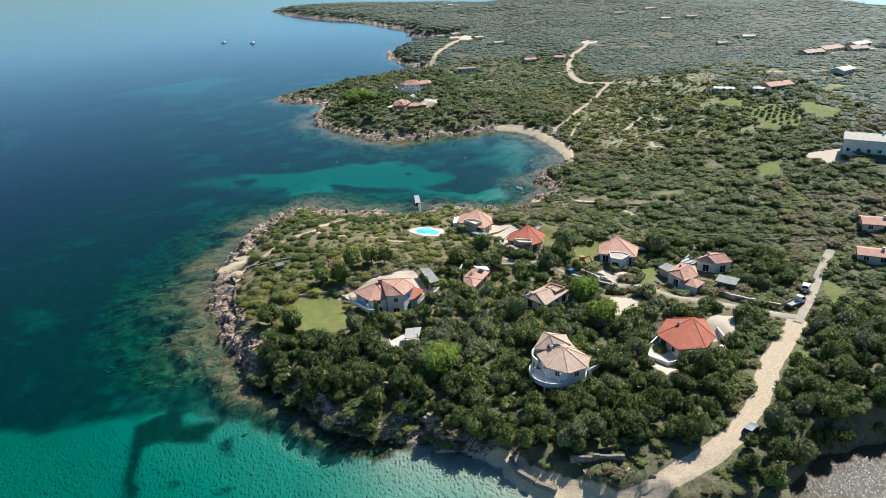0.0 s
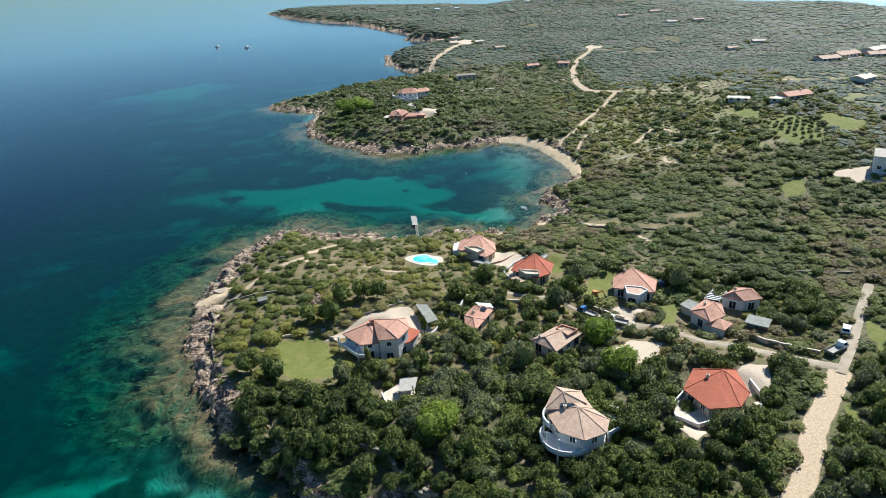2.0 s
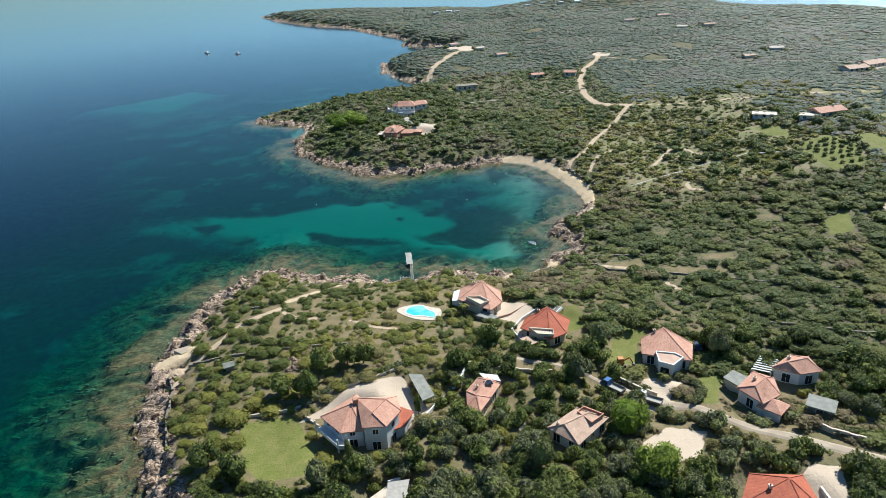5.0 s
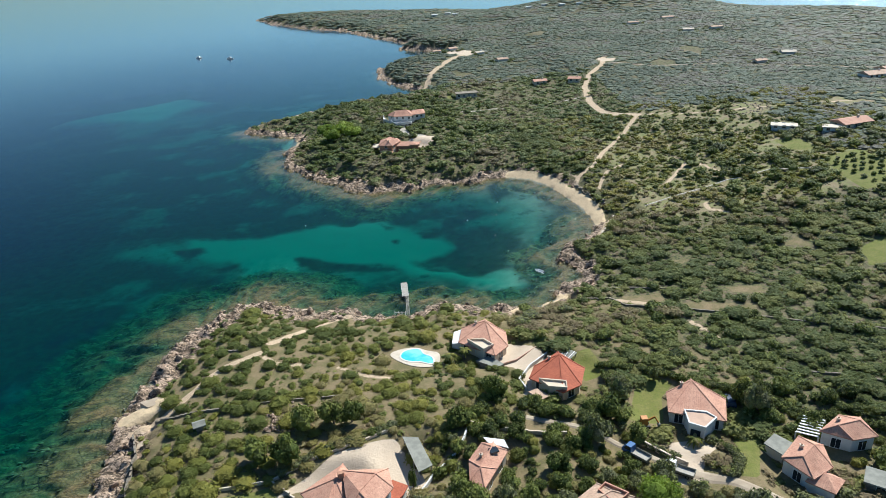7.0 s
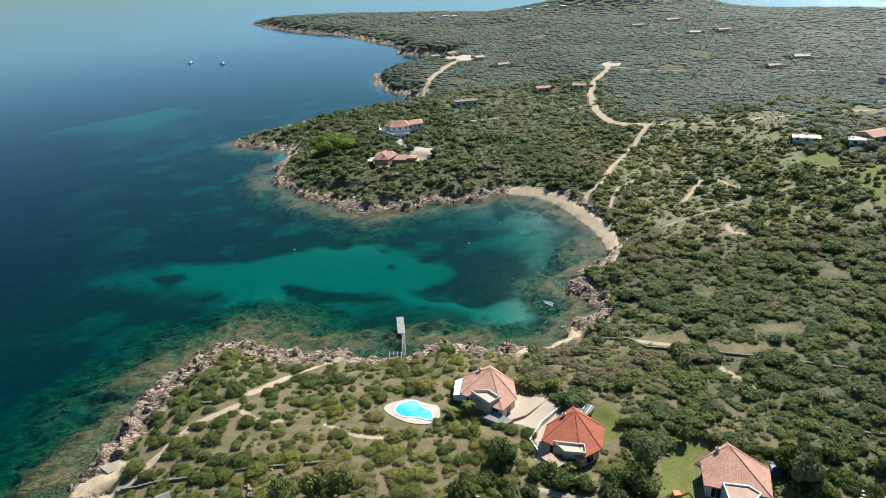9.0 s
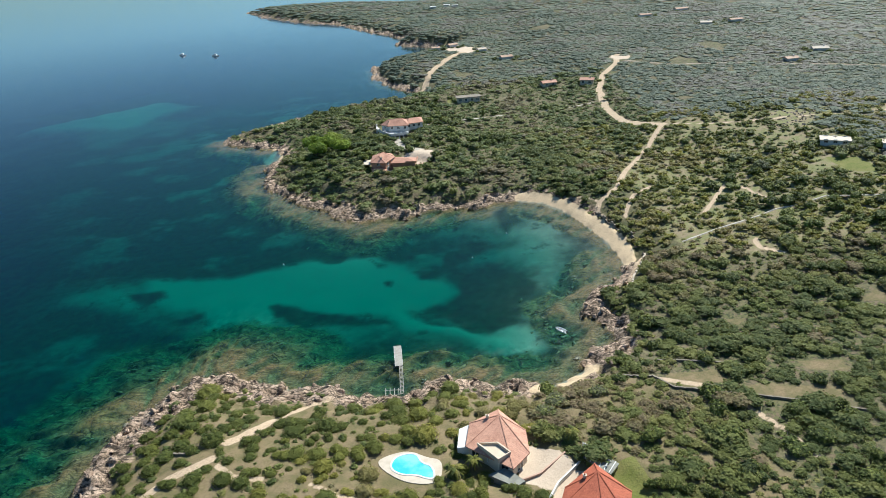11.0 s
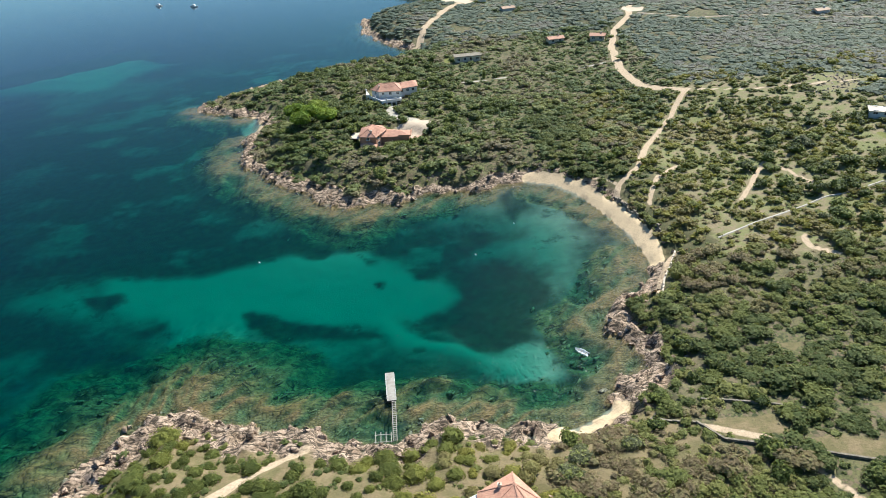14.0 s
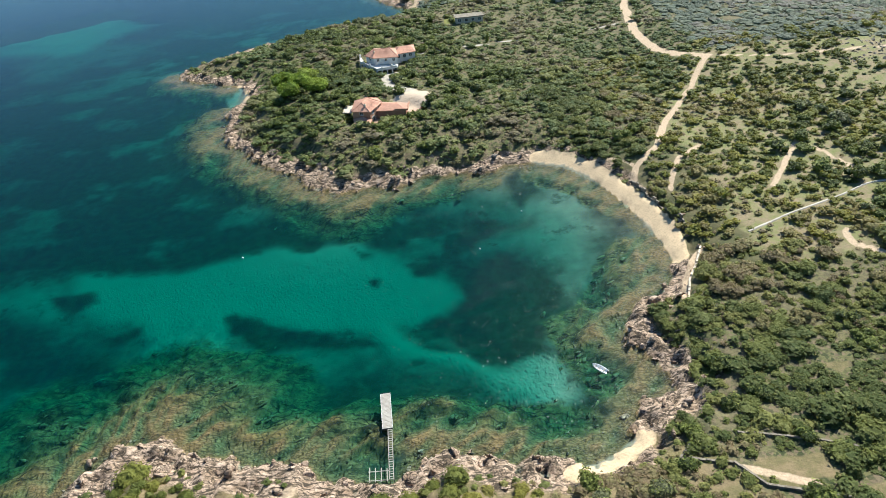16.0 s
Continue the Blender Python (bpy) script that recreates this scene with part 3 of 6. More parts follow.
    clear = n.step(n.math("ADD", n.attr("bed_sand"), n.math("MULTIPLY", wob, 0.3)), 0.0, 1.0)
    weed = n.step(n.noise(0.13, 6, 0.68), 0.55, 0.66, 0.0, 0.7)
    bed = n.mix(clear, bed, n.mix(mid, (0.44, 0.40, 0.31), (0.39, 0.36, 0.28)))
    bed = n.mix(n.math("MULTIPLY", weed, n.step(n.attr("bed_sand"), 0.55, 0.9, 1.0, 0.12)), bed, (0.03, 0.04, 0.024))
    reef = n.mix(n.step(n.noise(0.4, 4), 0.35, 0.7), (0.29, 0.215, 0.09), (0.11, 0.098, 0.042))
    sway = n.t.nodes.new("ShaderNodeTexNoise")
    sway.inputs["Scale"].default_value, sway.inputs["Detail"].default_value = 0.25, 4.0
    n.put(sway.inputs["Vector"], n.pos)

    def blocks(sx, sy, rz, scale, width):
        shift = n.t.nodes.new("ShaderNodeVectorMath")
        shift.operation = "MULTIPLY_ADD"
        n.put(shift.inputs[0], sway.outputs["Color"])
        shift.inputs[1].default_value = (5.0, 5.0, 0.0)
        n.put(shift.inputs[2], n.stretch(sx, sy, 0.0, rz))
        return n.step(n.voronoi(scale, "DISTANCE_TO_EDGE", shift.outputs[0]), 0.0, width)
    rc = n.math("MULTIPLY", blocks(0.55, 1.7, -0.25, 0.4, 0.16), n.step(n.noise(0.5, 6, 0.75, n.stretch(0.6, 1.5, 1, -0.3), 0.3), 0.36, 0.47))
    rc2 = n.math("SUBTRACT", 1.0, blocks(0.6, 1.6, -0.25, 1.3, 0.22))
    patchy = n.step(n.noise(0.22, 4, 0.7), 0.4, 0.6, 0.25, 1.0)
    reef = n.mix(n.step(n.noise(1.1, 6, 0.8), 0.45, 0.62, 0.0, 0.75), reef, (0.05, 0.048, 0.022))
    reef = n.mix(n.math("MULTIPLY", n.math("SUBTRACT", 1.0, rc), patchy), reef, (0.016, 0.02, 0.013))
    reef = n.mix(n.math("MULTIPLY", n.math("MULTIPLY", rc2, patchy), 0.3), reef, (0.04, 0.042, 0.02))
    reef = n.mix(n.step(n.math("ADD", n.attr("tidal"), n.math("MULTIPLY", wob, 0.5)), 0.25, 0.75, 0.0, 0.62), reef, n.mix(rc2, (0.36, 0.245, 0.125), (0.14, 0.10, 0.052)))
    bed = n.mix(mask("reef", 0.25, 0.75), bed, reef)
    bed = n.mix(n.step(n.attr("mud"), 0.4, 0.6), bed, (0.16, 0.11, 0.07))
    c = n.mix(n.step(n.attr("sea"), 0.3, 0.7), c, bed)
    c = n.mix(n.math("MULTIPLY", n.step(fine, 0.4, 0.75), n.step(n.math("ADD", n.attr("sea"), n.attr("court")), 0.3, 0.7, 0.35, 0.07)), c, (0.05, 0.045, 0.03))
    h = n.math("ADD", fine, n.math("MULTIPLY", crack, n.attr("rock")))
    return n.done(c, 0.9, n.bump(h, 0.6, 0.25), spec=0.15)


def water_material():
    n = Nodes("sea_water")
    t = n.t
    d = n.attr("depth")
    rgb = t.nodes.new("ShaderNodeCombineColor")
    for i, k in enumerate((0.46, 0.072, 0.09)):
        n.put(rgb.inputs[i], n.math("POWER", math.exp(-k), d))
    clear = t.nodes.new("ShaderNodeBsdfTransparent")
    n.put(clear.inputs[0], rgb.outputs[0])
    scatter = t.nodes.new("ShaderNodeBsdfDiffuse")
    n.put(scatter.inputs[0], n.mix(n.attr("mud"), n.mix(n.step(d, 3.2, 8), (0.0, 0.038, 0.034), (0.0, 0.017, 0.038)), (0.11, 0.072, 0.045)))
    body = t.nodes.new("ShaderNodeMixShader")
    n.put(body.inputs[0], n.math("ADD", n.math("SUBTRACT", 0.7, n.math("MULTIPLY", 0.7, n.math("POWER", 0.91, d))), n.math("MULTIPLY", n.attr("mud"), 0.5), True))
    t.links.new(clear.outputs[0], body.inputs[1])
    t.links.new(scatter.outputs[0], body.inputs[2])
    waves = n.math("ADD", n.noise(1.9, 1.0, 0.5, n.stretch(1, 0.6, 1, 0.5)), n.math("MULTIPLY", n.noise(0.5, 2, 0.5, n.stretch(1, 0.5, 1, 0.4)), 0.8))
    waves = n.math("MULTIPLY", waves, n.math("SUBTRACT", 1.0, n.math("MULTIPLY", n.attr("mud"), 0.85)))
    nor = n.bump(waves, 1.0, 0.02)
    calm = n.bump(waves, 0.12, 0.2)
    gloss = t.nodes.new("ShaderNodeBsdfGlossy")
    gloss.inputs["Roughness"].default_value = 0.05
    n.put(gloss.inputs["Normal"], nor)
    cells = t.nodes.new("ShaderNodeTexVoronoi")
    cells.inputs["Scale"].default_value = 7.0
    n.put(cells.inputs["Vector"], n.stretch(1.6, 0.65, 1, 0.35))
    tone = t.nodes.new("ShaderNodeSeparateColor")
    t.links.new(cells.outputs["Color"], tone.inputs[0])
    steep = n.math("ADD", n.math("MULTIPLY", n.math("POWER", tone.outputs[2], 1.6), 0.72), 0.1)
    tilt = t.nodes.new("ShaderNodeCombineXYZ")
    for i in (0, 1):
        n.put(tilt.inputs[i], n.math("MULTIPLY", n.math("SUBTRACT", tone.outputs[i], 0.5), steep))
    tilt.inputs[2].default_value = 1.0
    facet = t.nodes.new("ShaderNodeVectorMath")
    facet.operation = "NORMALIZE"
    t.links.new(tilt.outputs[0], facet.inputs[0])
    glint = t.nodes.new("ShaderNodeBsdfGlossy")
    glint.inputs["Roughness"].default_value = 0.22
    t.links.new(facet.outputs[0], glint.inputs["Normal"])
    shine = t.nodes.new("ShaderNodeMixShader")
    shine.inputs[0].default_value = 0.28
    t.links.new(gloss.outputs[0], shine.inputs[1])
    t.links.new(glint.outputs[0], shine.inputs[2])
    fr = t.nodes.new("ShaderNodeFresnel")
    fr.inputs[0].default_value = 1.33
    n.put(fr.inputs["Normal"], calm)
    last = t.nodes.new("ShaderNodeMixShader")
    grazing = n.math("MULTIPLY", n.math("MULTIPLY", fr.outputs[0], fr.outputs[0]), 3.0)
    n.put(last.inputs[0], n.math("ADD", n.math("MULTIPLY", fr.outputs[0], 0.4), grazing, True))
    t.links.new(body.outputs[0], last.inputs[1])
    t.links.new(shine.outputs[0], last.inputs[2])
    t.links.new(last.outputs[0], n.out.inputs[0])
    return n.mat


def rock_material():
    """Pink granite, split by dark joints and stained by weather."""
    n = Nodes("shore_granite")
    c = n.mix(n.step(n.noise(0.5, 4, 0.65), 0.35, 0.65), (0.57, 0.42, 0.315), (0.29, 0.20, 0.14))
    c = n.mix(n.step(n.rand(), 0.3, 1.0, 0.0, 0.5), c, (0.22, 0.155, 0.105))
    joint = n.step(n.voronoi(0.85, "DISTANCE_TO_EDGE", n.stretch(1, 1.7, 1.3, 0.5)), 0.0, 0.09)
    c = n.mix(n.math("MULTIPLY", n.math("SUBTRACT", 1.0, joint), n.step(n.noise(0.6, 3), 0.42, 0.58)), c, (0.05, 0.038, 0.028))
    fine = n.noise(3.0, 5, 0.75)
    c = n.mix(n.step(fine, 0.48, 0.64, 0.0, 0.65), c, (0.13, 0.09, 0.06))
    return n.done(c, 0.9, n.bump(n.math("ADD", fine, joint), 0.9, 0.2), spec=0.15)


def tile_material(name, a, b):
    n = Nodes(name)
    c = n.mix(n.step(n.noise(0.6, 4), 0.3, 0.7), a, b)
    c = n.mix(n.math("MULTIPLY", n.isl, 0.5), c, tuple(v * 0.6 for v in a))
    c = n.mix(n.math("MULTIPLY", n.step(n.noise(3.2, 5, 0.75), 0.45, 0.65), 0.55), c, tuple(v * 0.5 for v in b))
    c = n.mix(n.step(n.noise(1.3, 4, 0.7), 0.55, 0.72, 0.0, 0.45), c, tuple(min(0.7, v * 1.25) for v in a))
    return n.done(c, 0.8, n.bump(n.noise(9, 3), 0.4, 0.05), spec=0.2)


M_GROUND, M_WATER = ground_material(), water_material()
M_WHITE = surface("white_plaster", (0.72, 0.70, 0.665), (0.62, 0.59, 0.545), 0.5)
M_CREAM = surface("cream_plaster", (0.66, 0.55, 0.42), (0.58, 0.46, 0.34), 0.5)
M_TERRA = surface("terracotta_plaster", (0.45, 0.24, 0.15), (0.38, 0.20, 0.13), 0.5)
M_TILE_RED = tile_material("red_roof_tile", (0.46, 0.13, 0.07), (0.37, 0.105, 0.06))
M_TILE_ROSE = tile_material("rose_roof_tile", (0.60, 0.33, 0.23), (0.48, 0.24, 0.165))
M_TILE_SAND = tile_material("sand_roof_tile", (0.58, 0.395, 0.285), (0.44, 0.285, 0.20))
M_GLASS = surface("window_glass", (0.03, 0.035, 0.04), (0.02, 0.025, 0.03), 1.0, 0.08, 0.02, spec=0.6)
M_STONE = surface("dry_stone", (0.28, 0.235, 0.18), (0.17, 0.14, 0.105), 1.2, 0.9, 0.8, 4.0, dist=0.15)
M_ROCK = rock_material()
M_REEF = surface("weedy_rock", (0.29, 0.22, 0.11), (0.12, 0.10, 0.048), 0.35, 0.9, 0.9, 1.6, dist=0.2)
M_WOOD = surface("weathered_wood", (0.42, 0.38, 0.33), (0.33, 0.29, 0.25), 1.5)
M_BARK = surface("bark", (0.13, 0.095, 0.07), (0.09, 0.07, 0.05), 2.0)
M_GREY = surface("grey_sheet", (0.27, 0.26, 0.22), (0.19, 0.185, 0.155), 0.8)
M_BLUE = surface("blue_paint", (0.04, 0.13, 0.30), (0.03, 0.10, 0.25), 2.0, 0.35, 0.05)
M_NAVY = surface("navy_paint", (0.02, 0.035, 0.075), (0.018, 0.03, 0.06), 2.0, 0.3, 0.05)
M_WHITE_PAINT = surface("white_paint", (0.78, 0.78, 0.77), (0.72, 0.72, 0.70), 2.0, 0.35, 0.05)
M_DARK_PAINT = surface("dark_paint", (0.035, 0.037, 0.04), (0.05, 0.05, 0.052), 2.0, 0.3, 0.05)
M_RUBBER = surface("tyre_rubber", (0.02, 0.02, 0.02), (0.03, 0.03, 0.03), 4.0)
M_DECK = surface("pale_paving", (0.62, 0.52, 0.41), (0.52, 0.43, 0.33), 0.8)
M_PINKSTONE = surface("pink_paving", (0.55, 0.36, 0.26), (0.46, 0.30, 0.22), 0.8)
M_POOL = surface("pool_water", (0.08, 0.52, 0.62), (0.30, 0.72, 0.76), 0.3, 0.06, 0.05, 3.0, spec=0.5)
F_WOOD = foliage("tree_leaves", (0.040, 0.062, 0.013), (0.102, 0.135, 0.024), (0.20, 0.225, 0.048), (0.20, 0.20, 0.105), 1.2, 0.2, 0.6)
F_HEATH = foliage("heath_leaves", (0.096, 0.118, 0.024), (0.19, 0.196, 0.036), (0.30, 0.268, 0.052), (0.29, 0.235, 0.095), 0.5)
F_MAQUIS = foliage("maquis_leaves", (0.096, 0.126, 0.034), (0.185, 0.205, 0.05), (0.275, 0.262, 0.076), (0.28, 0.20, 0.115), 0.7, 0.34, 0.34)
F_PINE = foliage("pine_needles", (0.16, 0.24, 0.025), (0.22, 0.31, 0.035), (0.28, 0.36, 0.045), (0.27, 0.33, 0.05), 0.6, 0.4, 0.2)
# paler and bluer than the near scrub: distance haze put into the leaf colour
F_FAR_HAZED = foliage("hazed_scrub", (0.112, 0.142, 0.098), (0.16, 0.195, 0.125), (0.21, 0.23, 0.148), (0.21, 0.19, 0.15), 0.4, 0.38, 0.25)
F_CAPE = foliage("cape_leaves", (0.108, 0.15, 0.052), (0.185, 0.222, 0.072), (0.265, 0.27, 0.095), (0.26, 0.20, 0.13), 0.6, 0.36, 0.3)


# ---- ground and water ----
def axis(*runs):
    vals = [np.arange(a, b, s) for a, b, s in runs]
    return np.append(np.concatenate(vals), runs[-1][1])


GX = axis((-4000, -1000, 300), (-1000, -400, 40), (-400, -130, 8), (-130, -105, 2), (-105, -40, 0.8), (-40, 60, 0.9), (60, 105, 1.2), (105, 140, 1.75), (140, 260, 4), (260, 700, 12), (700, 4000, 300))
GY = axis((-600, 0, 100), (0, 80, 8), (80, 120, 1.0), (120, 272, 0.8), (272, 350, 1.2), (350, 520, 2), (520, 760, 5), (760, 1200, 10), (1200, 4600, 200))
XX, YY = np.meshgrid(GX, GY)
XF, YF = XX.ravel(), YY.ravel()
ZF = height(XF, YF)
DF = coast_d(XF, YF)
nx, ny = len(GX), len(GY)
I0 = (np.arange(ny - 1)[:, None] * nx + np.arange(nx - 1)[None, :]).ravel()
GRID_TRIS = np.concatenate([np.stack([I0, I0 + 1, I0 + nx + 1], 1), np.stack([I0, I0 + nx + 1, I0 + nx], 1)])


def set_attr(ob, name, values):
    a = ob.data.attributes.new(name, "FLOAT", "POINT")
    a.data.foreach_set("value", np.asarray(values, np.float32))


LAG = signed(XF, YF, LAGOON)
ground = soup("ground", np.stack([XF, YF, ZF], 1), GRID_TRIS, [M_GROUND], smooth_faces=np.ones(len(GRID_TRIS), bool))
tagged(ground, "scrub-covered rocky headland with sandy bay and seabed", "ground", kind="structure")
BEACH = beach_mask(XF, YF)
set_attr(ground, "sea", smooth(0.25, -0.25, DF) + (LAG > 0))
set_attr(ground, "mud", (LAG > -1) * 1.0)
MAQ = smooth(18, 30, XF) * (1 - smooth(262, 285, YF)) + smooth(330, 345, YF)
set_attr(ground, "green", np.clip(MAQ, 0, 1) * (1 - smooth(4, 9, -(DF - 9)) ) * 0.85)
set_attr(ground, "sand", BEACH * smooth(-2.0, 0.0, DF))
set_attr(ground, "rock", np.exp(-(np.maximum(DF - 1.5, 0) / np.where(YF < 140, 2.2, np.where((XF < -35) & (YF < 260), 6.5, 4.5) + 3.5 * fbm(XF, YF, 22, 61))) ** 2) * (1 - BEACH) * (DF > -3))
set_attr(ground, "grass", smooth(60, 80, XF + 8 * fbm(XF, YF, 20, 62)) * smooth(262, 285, YF) * (1 - smooth(385, 410, YF)) * 0.8)
set_attr(ground, "soil", 0.8 * polys_mask(XF, YF, BARE, 1.2, 1.5) + smooth(138, 146, YF) * (1 - smooth(70, 80, XF + 0.5 * (YF - 170))) * (1 - smooth(240, 250, YF)) * 0.66)
set_attr(ground, "lawn", polys_mask(XF, YF, LAWNS, 0.8))
set_attr(ground, "dirt", np.maximum(lines_mask(XF, YF, DIRT_ROADS), lines_mask(XF, YF, FOOTPATHS)))
set_attr(ground, "paved", lines_mask(XF, YF, PAVED[-2:]))
set_attr(ground, "court", polys_mask(XF, YF, COURTS, 0.6))
REEF = reef_mask(XF, YF)
set_attr(ground, "reef", np.maximum(REEF, (0.85 - 0.45 * BEACH) * np.exp(-(np.maximum(-DF, 0) / 5) ** 2) * np.clip(smooth(106, 114, YF - 0.4 * XF), 0, 1)))
set_attr(ground, "tidal", np.exp(-(np.maximum(-DF, 0) / 8.5) ** 2) * smooth(112, 125, YF))
set_attr(ground, "bed_sand", np.maximum(sand_bed(XF, YF), 0.75 * BEACH))

wet = (ZF[GRID_TRIS] < 0.9).any(1)
used = np.unique(GRID_TRIS[wet])
remap = np.zeros(nx * ny, np.int64)
remap[used] = np.arange(len(used))
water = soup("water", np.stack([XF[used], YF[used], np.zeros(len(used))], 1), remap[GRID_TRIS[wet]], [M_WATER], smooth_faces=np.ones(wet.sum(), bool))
tagged(water, "clear turquoise sea shading to deep blue offshore", "sea", kind="structure")
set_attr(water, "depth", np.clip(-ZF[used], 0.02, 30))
set_attr(water, "mud", (LAG[used] > -4) * 1.0)


# ---- plants ----
def ico(sub):
    bm = bmesh.new()
    bmesh.ops.create_icosphere(bm, subdivisions=sub, radius=1.0)
    v = np.array([p.co[:] for p in bm.verts])
    f = np.array([[q.index for q in p.verts] for p in bm.faces])
    bm.free()
    return v, f


ICO = {s: ico(s) for s in (1, 2, 3)}


def clump(rng, sub, lobes, leaves, leaf, flat=0.75, turn=0.55):
    """A bush of lumpy lobes under many turned tufts of leaves, about 1 in radius, standing on z = 0."""
    vs, fs, k = [], [], 0
    centres = []
    for i in range(lobes):
        a = rng.uniform(0, 6.28)
        r = 0.0 if lobes == 1 else rng.uniform(0.2, 0.62)
        size = rng.uniform(0.38, 0.58) if lobes > 1 else 0.85
        c = np.array([r * math.cos(a), r * math.sin(a), flat * (0.38 + rng.uniform(-0.1, 0.32) * (lobes > 1))])
        centres.append((c, size))
        v, f = ICO[sub]
        p = v * (1 + rng.normal(0, 0.12, len(v)))[:, None] * size * 0.92 * np.array([1, 1, flat]) + c
        p[:, 2] = np.maximum(p[:, 2], -0.1)
        vs.append(p)
        fs.append(f[v[f].mean(1)[:, 2] > -0.45] + k)
        k += len(v)
    per = -(-leaves // lobes)
    for c, size in centres:
        d = rng.normal(0, 1, (per, 3))
        d[:, 2] = np.abs(d[:, 2]) * 0.9 + 0.02
        d /= np.linalg.norm(d, axis=1)[:, None]
        p = c + d * size * np.array([1, 1, flat]) * rng.uniform(0.88, 1.2, per)[:, None]
        nrm = d * 0.75 + rng.normal(0, turn, (per, 3)) + np.array([0, 0, 0.35])
        nrm /= np.linalg.norm(nrm, axis=1)[:, None]
        u = np.cross(nrm, rng.normal(0, 1, (per, 3)))
        u /= np.linalg.norm(u, axis=1)[:, None] + 1e-6
        w = np.cross(nrm, u)
        s = (leaf * rng.uniform(0.55, 1.35, per))[:, None]
        tri = np.stack([p - u * s, p + u * s, p + w * s * 1.5 + nrm * s * 0.2], 1).reshape(-1, 3)
        vs.append(tri)
        b = k + 3 * np.arange(per)[:, None]
        fs.append(b + np.array([[0, 1, 2]]))
        k += 3 * per
    f = np.concatenate(fs)
    return np.concatenate(vs), f, np.zeros(len(f), bool)


RNG = np.random.default_rng(7)
TREE_FORMS = [clump(RNG, 1, 9, 600, 0.085, 0.95, 0.45) for i in range(6)]
BUSH_FORMS = [clump(RNG, 1, 4, 220, 0.105, 0.75, 0.34) for i in range(8)]
HEATH_FORMS = [clump(RNG, 2, 1 if i < 5 else 2, 250, 0.082, 0.7, 0.24) for i in range(9)]
LOW_FORMS = [clump(RNG, 1, 2, 62, 0.135, 0.72, 0.32) for i in range(10)]
CAPE_FORMS = [clump(RNG, 1, 2, 40, 0.17, 0.74, 0.32) for i in range(10)]
FAR_FORMS = [clump(RNG, 1, 1, 12, 0.27, 0.8, 0.3) for i in range(8)]


def scatter(name, forms, places, mt, label, category):
    """Joins many plants into one mesh: places are rows of x, y, z, radius, height."""
    vs, fs, sm, tint, k = [], [], [], [], 0
    for x, y, z, r, h in places:
        r *= 1.18
        kinds = BUSH_FORMS if forms is LOW_FORMS and r > 1.9 else forms
        v, f, s = kinds[RNG.integers(len(kinds))]
        a = RNG.uniform(0, 6.28)
        c, q = math.cos(a), math.sin(a)
        vs.append(np.stack([x + r * (v[:, 0] * c - v[:, 1] * q), y + r * (v[:, 0] * q + v[:, 1] * c), z - 0.15 + h * v[:, 2]], 1))
        fs.append(f + k)
        sm.append(s)
        tint.append(np.full(len(v), np.clip(0.52 + 0.3 * RNG.normal() + 1.7 * (vnoise(np.array([x / 22]), np.array([y / 22]), 91)[0] - 0.5), 0.02, 0.97)))
        k += len(v)
    if not vs:
        return None
    ob = soup(name, np.concatenate(vs), np.concatenate(fs), [mt], smooth_faces=np.concatenate(sm))
    set_attr(ob, "tint", np.concatenate(tint))
    return tagged(ob, label, category, kind="stuff")


def spots(x0, x1, y0, y1, cell):
    """Places on an uneven grid."""
    gx, gy = np.meshgrid(np.arange(x0, x1, cell), np.arange(y0, y1, cell))
    gx = gx.ravel() + RNG.uniform(-0.9, 0.9, gx.size) * cell
    gy = gy.ravel() + RNG.uniform(-0.9, 0.9, gy.size) * cell
    return gx, gy


def keep_clear(x, y, r=1.2):
    """How open a place is: True where no road, lawn, house or court lies."""
    ok = np.ones(x.shape, bool)
    for line, w in DIRT_ROADS + PAVED + FOOTPATHS:
        ok &= line_dist(x, y, line) > w + 0.6 * r
    for poly in LAWNS + COURTS + [POOL_DECK, RUBBLE_YARD] + BARE + list(HOUSES.values()):
        ok &= signed(x, y, poly) < -0.8 * r
    for line, w in BEACHES:
        ok &= line_dist(x, y, line) > w + 0.4 * r
    ok &= signed(x, y, LAGOON) < -1.2
    return ok


WOODS = [[(-48, 146), (-40, 131), (-22, 117), (0, 109), (22, 98), (45, 99), (58, 112), (66, 128), (78, 141), (60, 150), (47, 158), (34, 176), (12, 186), (2, 178), (-2, 160), (-22, 147)],
         [(47, 92), (56, 99), (63, 107), (69, 116), (75, 125), (86, 138), (130, 150), (150, 100), (96, 105), (78, 102), (66, 98), (58, 92), (54, 86)], [(22, 186), (44, 174), (32, 167), (12, 181)],
         [(58, 176), (66, 170), (80, 150), (96, 160), (80, 182), (64, 190)]]


